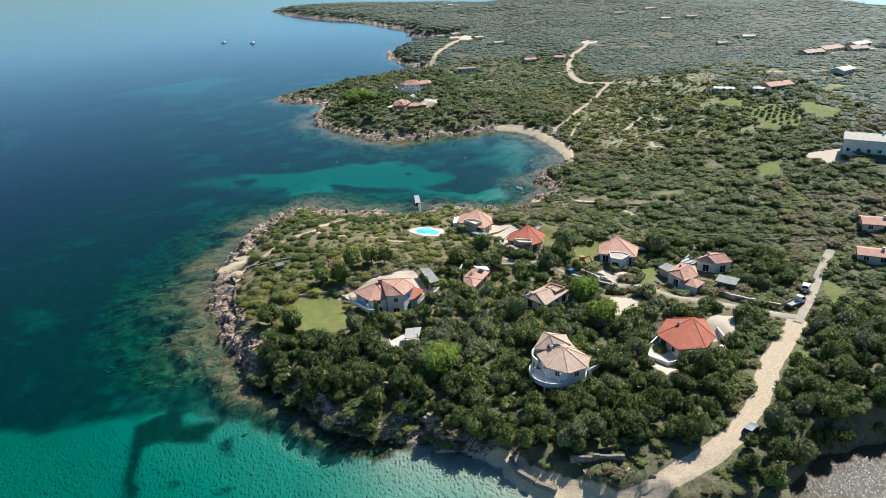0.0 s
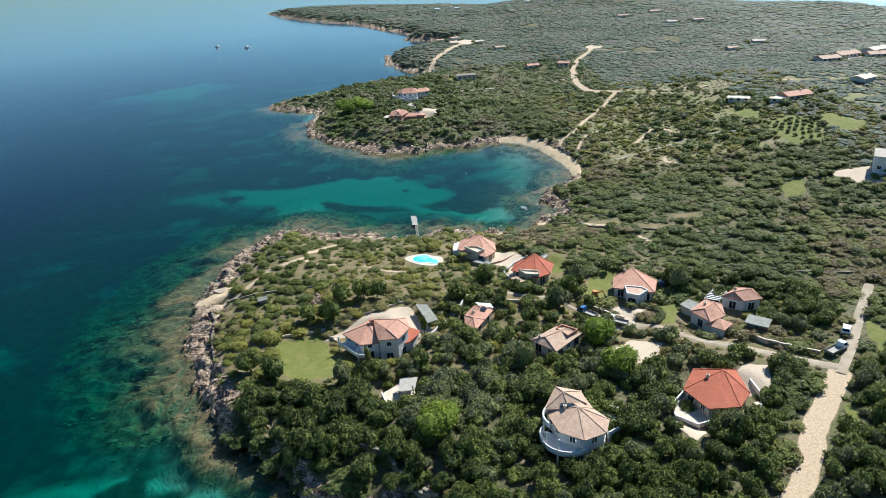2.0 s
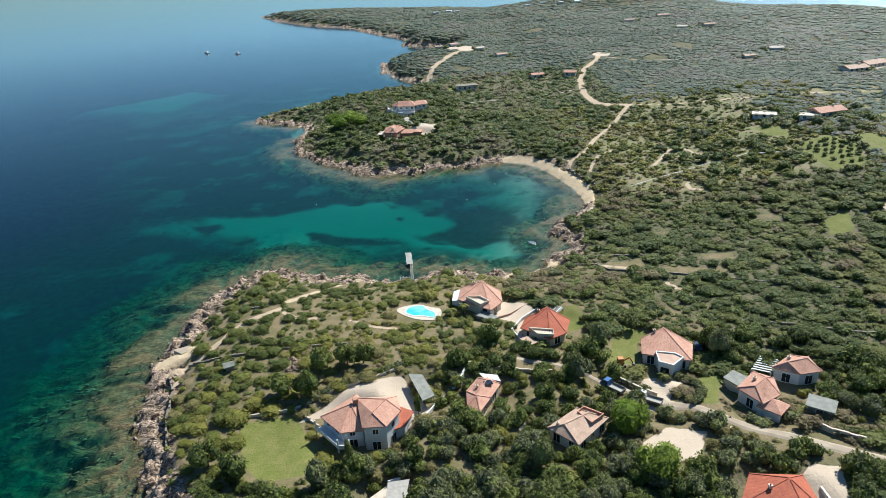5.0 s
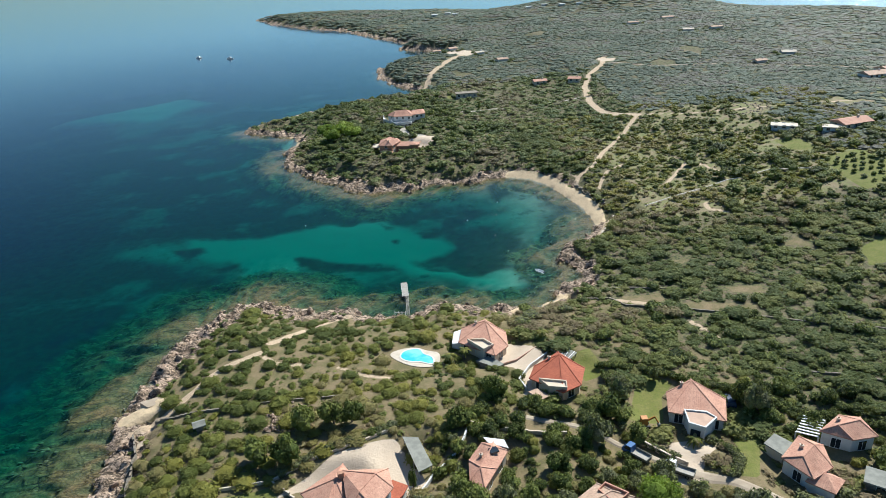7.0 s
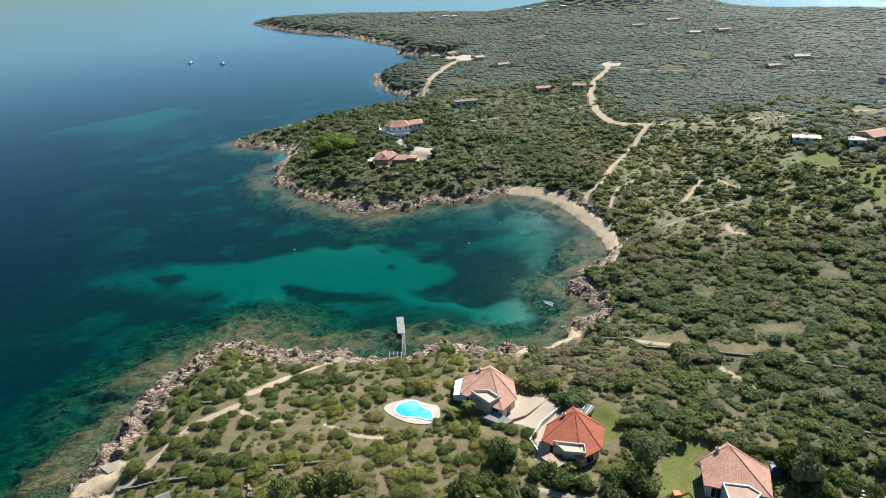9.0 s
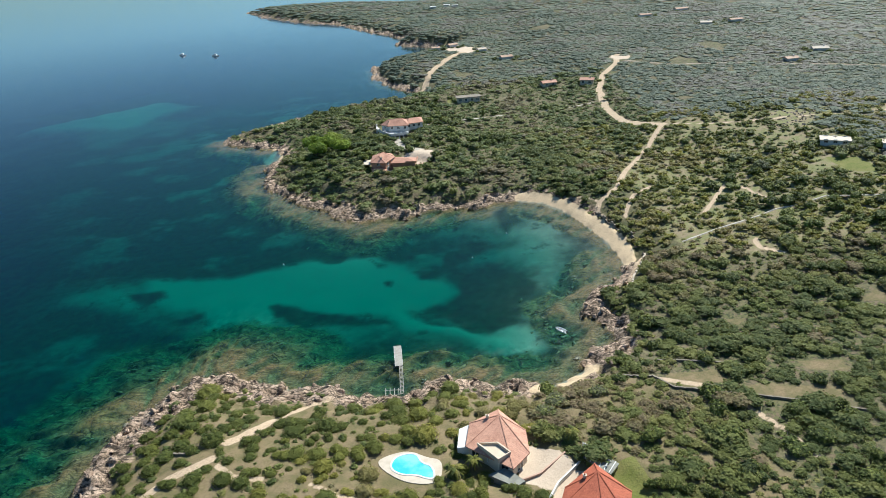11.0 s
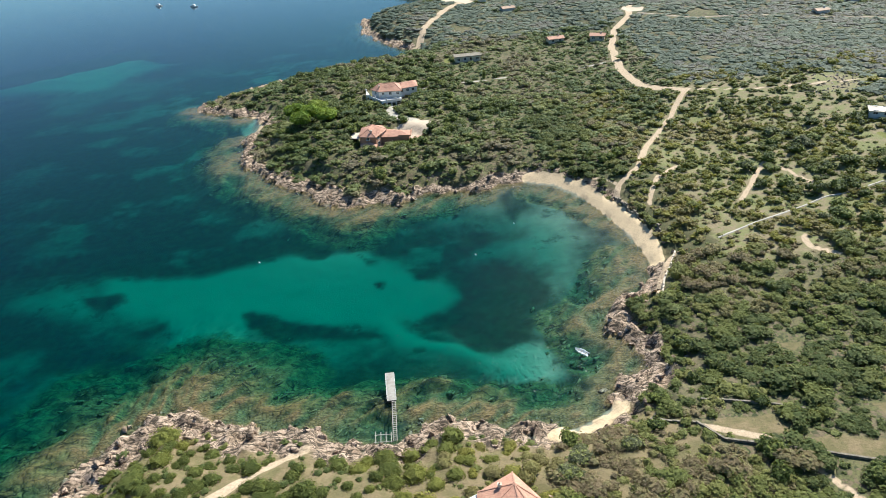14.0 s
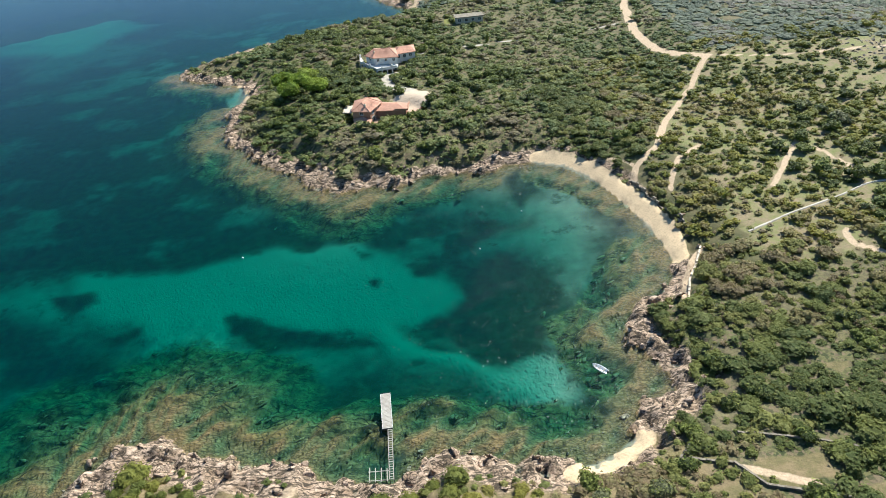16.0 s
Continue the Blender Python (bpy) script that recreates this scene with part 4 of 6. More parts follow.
def zone_plants():
    out = {"clump": [], "tuft": [], "tree": [], "wood": [], "heath": [], "maquis": [], "slope": [], "cape": [], "far": []}
    x, y = spots(-72, 150, 88, 262, 2.1)
    d, z = coast_d(x, y), height(x, y)
    wood = np.max([signed(x, y, w) for w in WOODS], axis=0)
    ok = keep_clear(x, y, 1.3) & (d > np.where(y < 135, -0.6, np.where((x < -30) & (y > 140), 6.5, 3.5) + 4.0 * vnoise(x / 9, y / 9, 71))) & (z > 0.1)
    gap = fbm(x, y, 7, 72, 2)
    domes = []
    for i in np.nonzero(ok)[0]:
        xi, yi, zi = x[i], y[i], z[i]
        if wood[i] > 0:
            garden = yi > 141 and xi < 84
            if RNG.random() < (0.8 if garden else 0.8):
                big = RNG.random() < (0.35 if garden else 0.5)
                r = RNG.uniform(1.4, 2.2) + 0.9 * RNG.random() ** 3 if big else RNG.uniform(1.0, 1.8)
                r = r * 0.8 if garden else r
                out["tree" if big else ("heath" if garden and RNG.random() < 0.6 else "wood")].append((xi, yi, zi, r, r * RNG.uniform(1.15, 1.6)))
        elif xi < 20 and yi > 150:
            r = RNG.uniform(1.0, 1.75) + 1.2 * RNG.random() ** 3 + 0.3 * gap[i]
            apart = 0.78 if yi > 196 else 0.64
            if gap[i] > -0.8 and all((xi - q[0]) ** 2 + (yi - q[1]) ** 2 > (apart * (r + q[3])) ** 2 for q in domes):
                domes.append((xi, yi, zi, r, r * RNG.uniform(0.62, 0.95)))
        elif gap[i] > -0.95:
            r = (RNG.uniform(0.75, 1.35) + 1.8 * RNG.random() ** 7) * (1.15 + 0.25 * gap[i])
            out["maquis"].append((xi, yi, zi, r, r * RNG.uniform(0.5, 0.85)))
            if RNG.random() < 0.05:
                out["clump"].append((xi, yi, zi, RNG.uniform(1.5, 2.5), RNG.uniform(1.6, 2.6)))
    out["heath"] += domes
    x, y = spots(40, 180, 255, 405, 2.35)
    d, z = coast_d(x, y), height(x, y)
    ok = keep_clear(x, y, 1.2) & (d > 3.5)
    gap = fbm(x, y, 13, 73, 3)
    for i in np.nonzero(ok)[0]:
        dense = y[i] < 283 - 0.12 * (x[i] - 60) or x[i] < 60
        if (dense and gap[i] > -0.9) or gap[i] > -0.22 or RNG.random() < 0.2:
            r = (RNG.uniform(0.7, 1.25) + 1.3 * RNG.random() ** 4) * (1.1 if dense else 1.12)
            out["maquis" if dense else "slope"].append((x[i], y[i], z[i], r, r * RNG.uniform(0.75, 1.1)))
    x, y = spots(-62, 60, 340, 500, 4.2)
    z, near = height(x, y), keep_clear(x, y, 1.6) & (coast_d(x, y) > 9)
    thick = fbm(x, y, 26, 77, 3) + 1.1 * np.exp(-((x + 14) ** 2 + (y - 392) ** 2) / 1500)
    for i in np.nonzero(near & (thick > 0.15))[0]:
        if RNG.random() < 0.75:
            r = RNG.uniform(1.4, 2.6)
            out["clump"].append((x[i], y[i], z[i], r, r * RNG.uniform(0.9, 1.4)))
    x, y = spots(96, 178, 284, 345, 5.0)
    z, near = height(x, y), keep_clear(x, y, 0.6)
    for i in np.nonzero(near)[0]:
        if RNG.random() < 0.6:
            r = RNG.uniform(1.3, 2.9)
            out["clump"].append((x[i], y[i], z[i], r, r * RNG.uniform(0.9, 1.3)))
    # olive trees in rows on the grass
    for row in range(6):
        for k in range(5):
            px, py = 138.5 + 2.9 * k + 0.5 * row + RNG.uniform(-0.4, 0.4), 298.5 - 4.6 * row + RNG.uniform(-0.5, 0.5)
            r = RNG.uniform(0.8, 1.15)
            out["clump"].append((px, py, float(height(px, py)), r, r * 1.5))
    x, y = spots(-105, 180, 130, 420, 2.5)
    d, z = coast_d(x, y), height(x, y)
    ok = keep_clear(x, y, 0.3) & (d > 5) & (x < 60 + 0.4 * y)
    for i in np.nonzero(ok)[0]:
        r = RNG.uniform(0.35, 0.95)
        out["tuft"].append((x[i], y[i], z[i], r, r * RNG.uniform(0.6, 1.0)))
    x, y = spots(-105, 100, 334, 512, 2.6)
    d, z = coast_d(x, y), height(x, y)
    ok = keep_clear(x, y, 1.2) & (d > 4.5) & ((x < 60 + 0.55 * (y - 335)) | (y > 395))
    gap = fbm(x, y, 10, 74, 2)
    for i in np.nonzero(ok)[0]:
        if gap[i] > -0.8:
            r = (RNG.uniform(0.8, 1.45) + 1.7 * RNG.random() ** 6) * (1.1 + 0.25 * gap[i])
            out["cape"].append((x[i], y[i], z[i], r, r * RNG.uniform(0.6, 1.0)))
    for box in ((-60, 260, 505, 760, 3.4), (100, 260, 395, 505, 3.0), (150, 330, 150, 395, 3.4), (260, 560, 395, 760, 5.0), (-260, 460, 760, 1070, 5.4)):
        x, y = spots(*box)
        d, z = coast_d(x, y), height(x, y)
        ok = keep_clear(x, y, 1.0) & (d > 6) & (x < 60 + 0.72 * y)
        gap = fbm(x, y, 30, 75, 2)
        for i in np.nonzero(ok)[0]:
            if gap[i] > -0.85:
                r = (0.48 + 0.28 * RNG.random() + 0.35 * RNG.random() ** 5) * box[4]
                out["far"].append((x[i], y[i], z[i], r, min(r, 2.2) * RNG.uniform(0.32, 0.6)))
    return out


PLANTS = zone_plants()


def make_tree(form, name, label, mt=None):
    root = empty(name, 0, 0, 0)
    v, f, s = form
    trunk = Shape()
    trunk.tube((0, 0, -0.4), (0.04, 0.02, 0.55), 0.10, 0.06, 6)
    for a in (0.4, 2.3, 4.4):
        trunk.tube((0.03, 0.02, 0.4), (0.38 * math.cos(a), 0.38 * math.sin(a), 0.85), 0.05, 0.02, 5)
    part("trunk", trunk, M_BARK, root)
    soup("crown", v + np.array([0, 0, 0.22]), f, [mt or F_WOOD], root, s)
    return tagged(root, label, "tree", "trees of the wood")


TREE_LABEL = "dark green evergreen tree with a dense rounded crown"
tree_models = []
nearest = sorted(PLANTS["tree"], key=lambda p: p[1])
for i, (x, y, z, r, h) in enumerate(nearest[:300]):
    if i < len(TREE_FORMS):
        ob = make_tree(TREE_FORMS[i], "tree", TREE_LABEL)
        tree_models.append(ob)
    else:
        ob = copy_thing(tree_models[i % len(tree_models)], Matrix())
    ob.matrix_basis = pose(x, y, z, 0, 0, RNG.uniform(0, 360)) @ Matrix.Diagonal((r, r, h, 1))
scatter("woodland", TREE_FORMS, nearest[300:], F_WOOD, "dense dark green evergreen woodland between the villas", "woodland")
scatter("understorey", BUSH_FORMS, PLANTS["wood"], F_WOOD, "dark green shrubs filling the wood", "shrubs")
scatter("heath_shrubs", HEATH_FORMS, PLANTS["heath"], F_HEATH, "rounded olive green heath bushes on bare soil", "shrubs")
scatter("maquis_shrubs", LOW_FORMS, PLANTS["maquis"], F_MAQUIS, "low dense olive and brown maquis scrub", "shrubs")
scatter("slope_shrubs", CAPE_FORMS, PLANTS["slope"], F_HEATH, "scattered green bushes on a grassy slope", "shrubs")
scatter("cape_shrubs", CAPE_FORMS, PLANTS["cape"], F_CAPE, "dense green scrub over the rocky cape", "shrubs")
scatter("tall_bushes", BUSH_FORMS, PLANTS["clump"], F_WOOD, "tall dark green bushes standing out of the scrub", "shrubs")
scatter("low_tufts", FAR_FORMS, PLANTS["tuft"], F_MAQUIS, "small tufts of heath and dry grass on bare soil", "tufts")
scatter("distant_scrub", FAR_FORMS, PLANTS["far"], F_FAR_HAZED, "distant green scrubland with haze put into its leaf colour", "scrubland")


# ---- shore rocks ----
def boulder(rng, sub=2):
    v, f = ICO[sub]
    p = v.copy()
    for k in range(11):
        nrm = rng.normal(0, 1, 3)
        nrm /= np.linalg.norm(nrm)
        lim = rng.uniform(0.2, 0.6)
        over = np.maximum(p @ nrm - lim, 0)
        p = p - over[:, None] * nrm
    p = p * (1 + rng.normal(0, 0.03, len(p)))[:, None] * np.array([1.0, rng.uniform(0.55, 0.9), rng.uniform(0.45, 0.75)])
    return p, f, np.zeros(len(f), bool)


ROCK_FORMS = [boulder(RNG, 2) for i in range(8)]
SMALL_ROCKS = [boulder(RNG, 1 + (i > 7)) for i in range(11)]


def shore_rocks():
    big, small = [], []
    x, y = spots(-110, 70, 92, 450, 1.0)
    x, y = x[np.abs(signed(x, y, COAST)) < 12], y[np.abs(signed(x, y, COAST)) < 12]
    d, z = coast_d(x, y), height(x, y)
    many = fbm(x, y, 12, 81, 2)
    ok = (beach_mask(x, y) < 0.3) & (d > -1.6) & (d < 8 + 3 * many) & (many > -0.6)
    for i in np.nonzero(ok)[0]:
        near = math.exp(-((d[i] - 2.5) / 4.2) ** 2)
        if RNG.random() < 0.55 * near:
            r = 0.25 + 1.7 * RNG.random() ** 3
            (big if r > 1.0 else small).append((x[i], y[i], max(z[i], -0.3) - 0.05 * r, r, r * RNG.uniform(0.8, 1.2)))
    return big, small


BIG_ROCKS, LITTLE_ROCKS = shore_rocks()
BIG_ROCKS.sort(key=lambda p: p[1])
rock_meshes = []
for i, (x, y, z, r, h) in enumerate(BIG_ROCKS[:300]):
    if i < len(ROCK_FORMS):
        ob = soup("boulder", *ROCK_FORMS[i][:2], [M_ROCK])
        rock_meshes.append(ob.data)
    else:
        ob = new("boulder", rock_meshes[i % len(rock_meshes)])
    tagged(ob, "pale pink granite boulder at the water's edge", "rock", "boulders along the shore")
    ob.matrix_basis = pose(x, y, z - 0.1, RNG.uniform(-15, 15), RNG.uniform(-15, 15), RNG.uniform(0, 360)) @ Matrix.Diagonal((r, r, h, 1))
scatter("shore_stones", SMALL_ROCKS, LITTLE_ROCKS + BIG_ROCKS[300:], M_ROCK, "broken pink granite stones along the shore", "stones")


def reef_ledges():
    """Broken ledges of weedy rock under the shallow water, running with the grain of the headland."""
    x, y = spots(-112, 60, 112, 402, 1.25)
    d = coast_d(x, y)
    ok = (d < -0.6) & (d > -30) & (beach_mask(x, y) < 0.1)
    x, y, d = x[ok], y[ok], d[ok]
    lot = reef_mask(x, y) * smooth(-0.45, 0.25, fbm(x, y, 9, 85, 3)) + np.exp(-(d / 5) ** 2) * smooth(108, 118, y - 0.4 * x)
    z = height(x, y)
    vs, fs, k = [], [], 0
    for i in np.nonzero(RNG.random(len(x)) < 0.6 * lot)[0]:
        v, f, _ = SMALL_ROCKS[RNG.integers(8)]
        r = 0.35 + 1.0 * RNG.random() ** 2.5
        a = (0.15 if x[i] < -58 else 0.85) + 0.3 * RNG.normal()
        c, q = math.cos(a), math.sin(a)
        px, py = v[:, 0] * r * 1.7, v[:, 1] * r * 1.05
        top = min(z[i] + 0.12 * r, -0.3 - 0.42 * r)
        vs.append(np.stack([x[i] + px * c - py * q, y[i] + px * q + py * c, top - 0.1 + v[:, 2] * r * 0.36], 1))
        fs.append(f + k)
        k += len(v)
    ob = soup("reef_ledges", np.concatenate(vs), np.concatenate(fs), [M_REEF])
    return tagged(ob, "brown weedy rock ledges under the clear shallow water", "reef", kind="stuff")


reef_ledges()


# ---- villas ----
def ridge_points(top):
    """A roof ends in one point or in a ridge of two."""
    return [Vector(p) for p in top] if isinstance(top[0], tuple) else [Vector(top)]


def nearest_point(p, points):
    return min(points, key=lambda q: (q.x - p[0]) ** 2 + (q.y - p[1]) ** 2)


def roof_shape(poly, ze, top):
    """One closed roof of sloping planes from eaves to ridge."""
    n = len(poly)
    ends = ridge_points(top)
    pts = [(*p, ze) for p in poly] + [(*p, ze - 0.22) for p in poly] + [tuple(q) for q in ends]
    near = [2 * n + ends.index(nearest_point(p, ends)) for p in poly]
    faces = [tuple(range(2 * n - 1, n - 1, -1))]
    for i in range(n):
        j = (i + 1) % n
        faces.append((i, n + i, n + j, j))
        faces += [(i, j, near[i])] if near[i] == near[j] else [(i, j, near[j]), (i, near[j], near[i])]
    return Shape().add(pts, faces)


def tile_rows(poly, ze, top):
    """Raised rows of round tiles running down each slope."""
    s = Shape()
    n = len(poly)
    ends = ridge_points(top)
    for i in range(n):
        a, b = Vector((*poly[i], ze)), Vector((*poly[(i + 1) % n], ze))
        ra, rb = nearest_point(a, ends), nearest_point(b, ends)
        u = (b - a).normalized()
        length = (b - a).length
        foot = (ra - a).dot(u)
        v = ra - a - u * foot
        nor = u.cross(v).normalized()
        count = max(2, int(length / 0.34))
        for k in range(count):
            p = (k + 0.5) * length / count
            p0 = a + u * p
            if ra == rb:
                f = p / max(foot, 0.01) if p < foot else (length - p) / max(length - foot, 0.01)
                p1 = p0 + v * max(0.02, min(1.0, f))
            else:
                p1 = ra + (rb - ra) * (p / length)
            w = 0.085
            s.add([p0 - u * w, p0 + nor * 0.014, p0 + u * w, p1 - u * w, p1 + nor * 0.014, p1 + u * w], [(0, 1, 4, 3), (1, 2, 5, 4), (0, 2, 1)])
    return s


def cap_shape(poly, ze, top):
    s = Shape()
    up = Vector((0, 0, 0.06))
    ends = ridge_points(top)
    for p in poly:
        s.beam(Vector((*p, ze)) + up, nearest_point(p, ends) + up, 0.2, 0.08)
    if len(ends) > 1:
        s.beam(ends[0] + up, ends[1] + up, 0.22, 0.09)
    return s


def window(parent, x, y, z, ang, w, h):
    root = Shape().box(-w / 2 - 0.1, -0.06, -0.1, w / 2 + 0.1, 0.06, 0.0).box(-w / 2 - 0.1, -0.06, h, w / 2 + 0.1, 0.06, h + 0.1)
    root.box(-w / 2 - 0.1, -0.06, 0, -w / 2, 0.06, h).box(w / 2, -0.06, 0, w / 2 + 0.1, 0.06, h).box(-0.03, -0.05, 0, 0.03, 0.05, h)
    frame_ob = part("window", root, M_WHITE_PAINT, parent)
    frame_ob.matrix_basis = pose(x, y, z, 0, 0, ang)
    part("pane", Shape().box(-w / 2, -0.03, 0, w / 2, 0.03, h), M_GLASS, frame_ob)
    return frame_ob


def villa(key, z0, ze, top, wall_m, tile_m, label, name="villa", storeys=1, inset=0.55, chimney=True):
    poly = HOUSES[key]
    cx, cy = sum(p[0] for p in poly) / len(poly), sum(p[1] for p in poly) / len(poly)
    if sum((a[0] * b[1] - b[0] * a[1]) for a, b in zip(poly, poly[1:] + poly[:1])) < 0:
        poly = poly[::-1]
    root = tagged(empty(name, cx, cy, z0), label, "house", "villas")
    off = Matrix.Translation((-cx, -cy, -z0))

    def own(nm, shape, mt, lab=""):
        me = shape.mesh(nm, mt)
        me.transform(off)
        return part(nm, me, mt, root, lab)
    inner = inflate(poly, -inset)
    own("wall", Shape().prism(inner, z0 - 1.2, ze - 0.1), wall_m)
    own("roof", roof_shape(poly, ze, top), tile_m)
    tagged(own("tiling", tile_rows(poly, ze, top), tile_m), kind="stuff")
    own("ridge_tiles", cap_shape(poly, ze, top), tile_m)
    if chimney:
        q = ridge_points(top)[0] * 0.6 + Vector((*poly[0], ze)) * 0.4
        own("chimney", Shape().box(q.x - 0.25, q.y - 0.22, q.z - 0.8, q.x + 0.25, q.y + 0.22, q.z + 0.6).box(q.x - 0.33, q.y - 0.3, q.z + 0.6, q.x + 0.33, q.y + 0.3, q.z + 0.7), M_CREAM)
        own("chimney_pot", Shape().tube((q.x, q.y, q.z + 0.7), (q.x, q.y, q.z + 0.95), 0.14, 0.12, 8), tile_m)
    floor_h = (ze - z0) / storeys
    for (ax, ay), (bx, by) in zip(inner, inner[1:] + inner[:1]):
        ln = math.hypot(bx - ax, by - ay)
        ang = math.degrees(math.atan2(by - ay, bx - ax))
        for st in range(storeys):
            for k in range(int(ln / 2.9)):
                f = (k + 0.5) / int(ln / 2.9)
                door = (k % 2 == 0) and st == 0
                window(root, ax + (bx - ax) * f - cx, ay + (by - ay) * f - cy, st * floor_h + (0.1 if door else 0.9), ang, 1.5 if door else 1.0, 2.0 if door else 1.1)
    return root


VILLA = {}
VILLA["H1"] = villa("H1", 3.4, 8.7, (25.2, 124.6, 10.3), M_WHITE, M_TILE_SAND, "white two-storey villa with sand-coloured tiled roof in the wood", storeys=2)
VILLA["H2"] = villa("H2", 4.4, 7.1, (56.9, 135.6, 9.0), M_CREAM, M_TILE_RED, "cream villa with a wide red tiled hip roof")
VILLA["H3A"] = villa("H3A", 2.6, 7.0, (-17.5, 162.0, 8.7), M_WHITE, M_TILE_ROSE, "white villa wing with rose tiles above a lawn", storeys=2, chimney=False)
VILLA["H3B"] = villa("H3B", 2.6, 8.6, ((-12.8, 157.2, 10.0), (-10.4, 161.2, 10.0)), M_WHITE, M_TILE_ROSE, "white two-storey villa with pale rose tiled roof", storeys=2, chimney=False)
VILLA["H4"] = villa("H4", 4.3, 6.9, ((7.6, 163.6, 7.9), (10.0, 168.6, 8.0)), M_CREAM, M_TILE_ROSE, "small rose-tiled house among trees")
VILLA["H5"] = villa("H5", 4.3, 6.9, ((23.4, 153.2, 8.0), (28.6, 156.2, 8.0)), M_WHITE, M_TILE_SAND, "white house with mottled sand tiles among trees")
VILLA["H6"] = villa("H6", 3.9, 6.3, (12.2, 212.6, 8.1), M_CREAM, M_TILE_ROSE, "rose-tiled villa beside the pool")
VILLA["H7"] = villa("H7", 3.9, 6.3, (27.0, 196.4, 8.3), M_CREAM, M_TILE_RED, "cream villa with a red tiled fan roof")
VILLA["H8"] = villa("H8", 4.0, 6.6, (51.4, 184.0, 8.5), M_WHITE, M_TILE_ROSE, "white villa with rose tiled roof beside a lawn")
VILLA["H9L"] = villa("H9L", 4.2, 7.3, ((62.4, 161.0, 8.4), (65.6, 163.6, 8.4)), M_WHITE, M_TILE_ROSE, "white house with rose tiled roof and garden")
VILLA["H9R"] = villa("H9R", 4.2, 7.3, ((72.2, 168.2, 8.5), (76.6, 169.2, 8.5)), M_WHITE, M_TILE_ROSE, "white neighbouring house with rose tiled roof")
VILLA["R"] = villa("R", 5.2, 9.7, ((-19.6, 367.6, 11.4), (-18.4, 371.8, 11.4)), M_TERRA, M_TILE_ROSE, "terracotta two-storey villa on the wooded cape", storeys=2)
VILLA["W"] = villa("W", 5.2, 10.2, ((-18.0, 419.6, 12.0), (-12.4, 420.4, 12.0)), M_WHITE, M_TILE_ROSE, "white two-storey villa on the wooded cape", storeys=2)


# ---- terraces, annexes and yards of the villas ----
def ground_z(x, y):
    return float(height(np.array([float(x)]), np.array([float(y)]))[0])


def add(root, name, shape, mt, label=""):
    """A part given in world places, put under its thing."""
    me = shape.mesh(name, mt)
    me.transform(Matrix.Translation(-root.location))
    return part(name, me, mt, root, label)


def add_roof(root, name, poly, ze, top, mt):
    add(root, name, roof_shape(poly, ze, top), mt)
    tagged(add(root, "tiling", tile_rows(poly, ze, top), mt), kind="stuff")


def ribbon(line, half, mt, name, label):
    """A paved strip laid on the ground."""
    s, rows = Shape(), []
    pts = []
    for (ax, ay), (bx, by) in zip(line[:-1], line[1:]):
        n = max(2, int(math.hypot(bx - ax, by - ay) / 0.8))
        pts += [(ax + (bx - ax) * i / n, ay + (by - ay) * i / n) for i in range(n)]
    pts.append(line[-1])
    for k in range(4):
        pts = [pts[0]] + [((a[0] + 2 * b[0] + q[0]) / 4, (a[1] + 2 * b[1] + q[1]) / 4) for a, b, q in zip(pts, pts[1:], pts[2:])] + [pts[-1]]
    px, py = np.array([p[0] for p in pts]), np.array([p[1] for p in pts])
    tx, ty = np.gradient(px), np.gradient(py)
    ln = np.hypot(tx, ty)
    nx_, ny_ = -ty / ln, tx / ln
    w = half * (1 + 0.12 * fbm(px, py, 5, 95, 2))
    cols = []
    for f in (-1.0, -0.4, 0.4, 1.0):
        x, y = px + nx_ * w * f, py + ny_ * w * f
        cols.append(np.stack([x, y, height(x, y) + (0.16 if abs(f) < 1 else -0.1)], 1))
    v = np.stack(cols, 1).reshape(-1, 3)
    s.add([tuple(p) for p in v], [(4 * i + j, 4 * i + j + 1, 4 * i + j + 5, 4 * i + j + 4) for i in range(len(pts) - 1) for j in range(3)])
    return tagged(part(name, s, mt), label, "road", kind="structure")


M_PATH = surface("pale_concrete", (0.54, 0.48, 0.40), (0.40, 0.35, 0.28), 0.5, 0.9, 0.4, 3.0)
M_LANE = surface("worn_paving", (0.42, 0.335, 0.245), (0.33, 0.255, 0.18), 0.4, 0.9, 0.5, 3.0)
for i, (line, half) in enumerate(PAVED[:-2]):
    ribbon(line, half, M_PATH if half < 0.8 else M_LANE, "path" if half < 0.8 else "road", "pale concrete garden path" if half < 0.8 else "narrow worn paved road")


def ring(line, z0, z1, w=0.22, closed=False):
    """One low wall of even thickness that follows a line."""
    n = len(line)
    pts = []
    for k, (x, y) in enumerate(line):
        a = line[k - 1] if k or closed else line[k]
        b = line[(k + 1) % n] if k < n - 1 or closed else line[k]
        tx, ty = b[0] - a[0], b[1] - a[1]
        ln = math.hypot(tx, ty) or 1.0
        ox, oy = -ty / ln * w / 2, tx / ln * w / 2
        pts += [(x + ox, y + oy, z0), (x - ox, y - oy, z0), (x - ox, y - oy, z1), (x + ox, y + oy, z1)]
    faces = []
    for k in range(n if closed else n - 1):
        p, q = 4 * k, 4 * ((k + 1) % n)
        faces += [(p + m, p + (m + 1) % 4, q + (m + 1) % 4, q + m) for m in range(4)]
    if not closed:
        faces += [(0, 3, 2, 1), (4 * n - 4, 4 * n - 3, 4 * n - 2, 4 * n - 1)]
    return Shape().add(pts, faces)


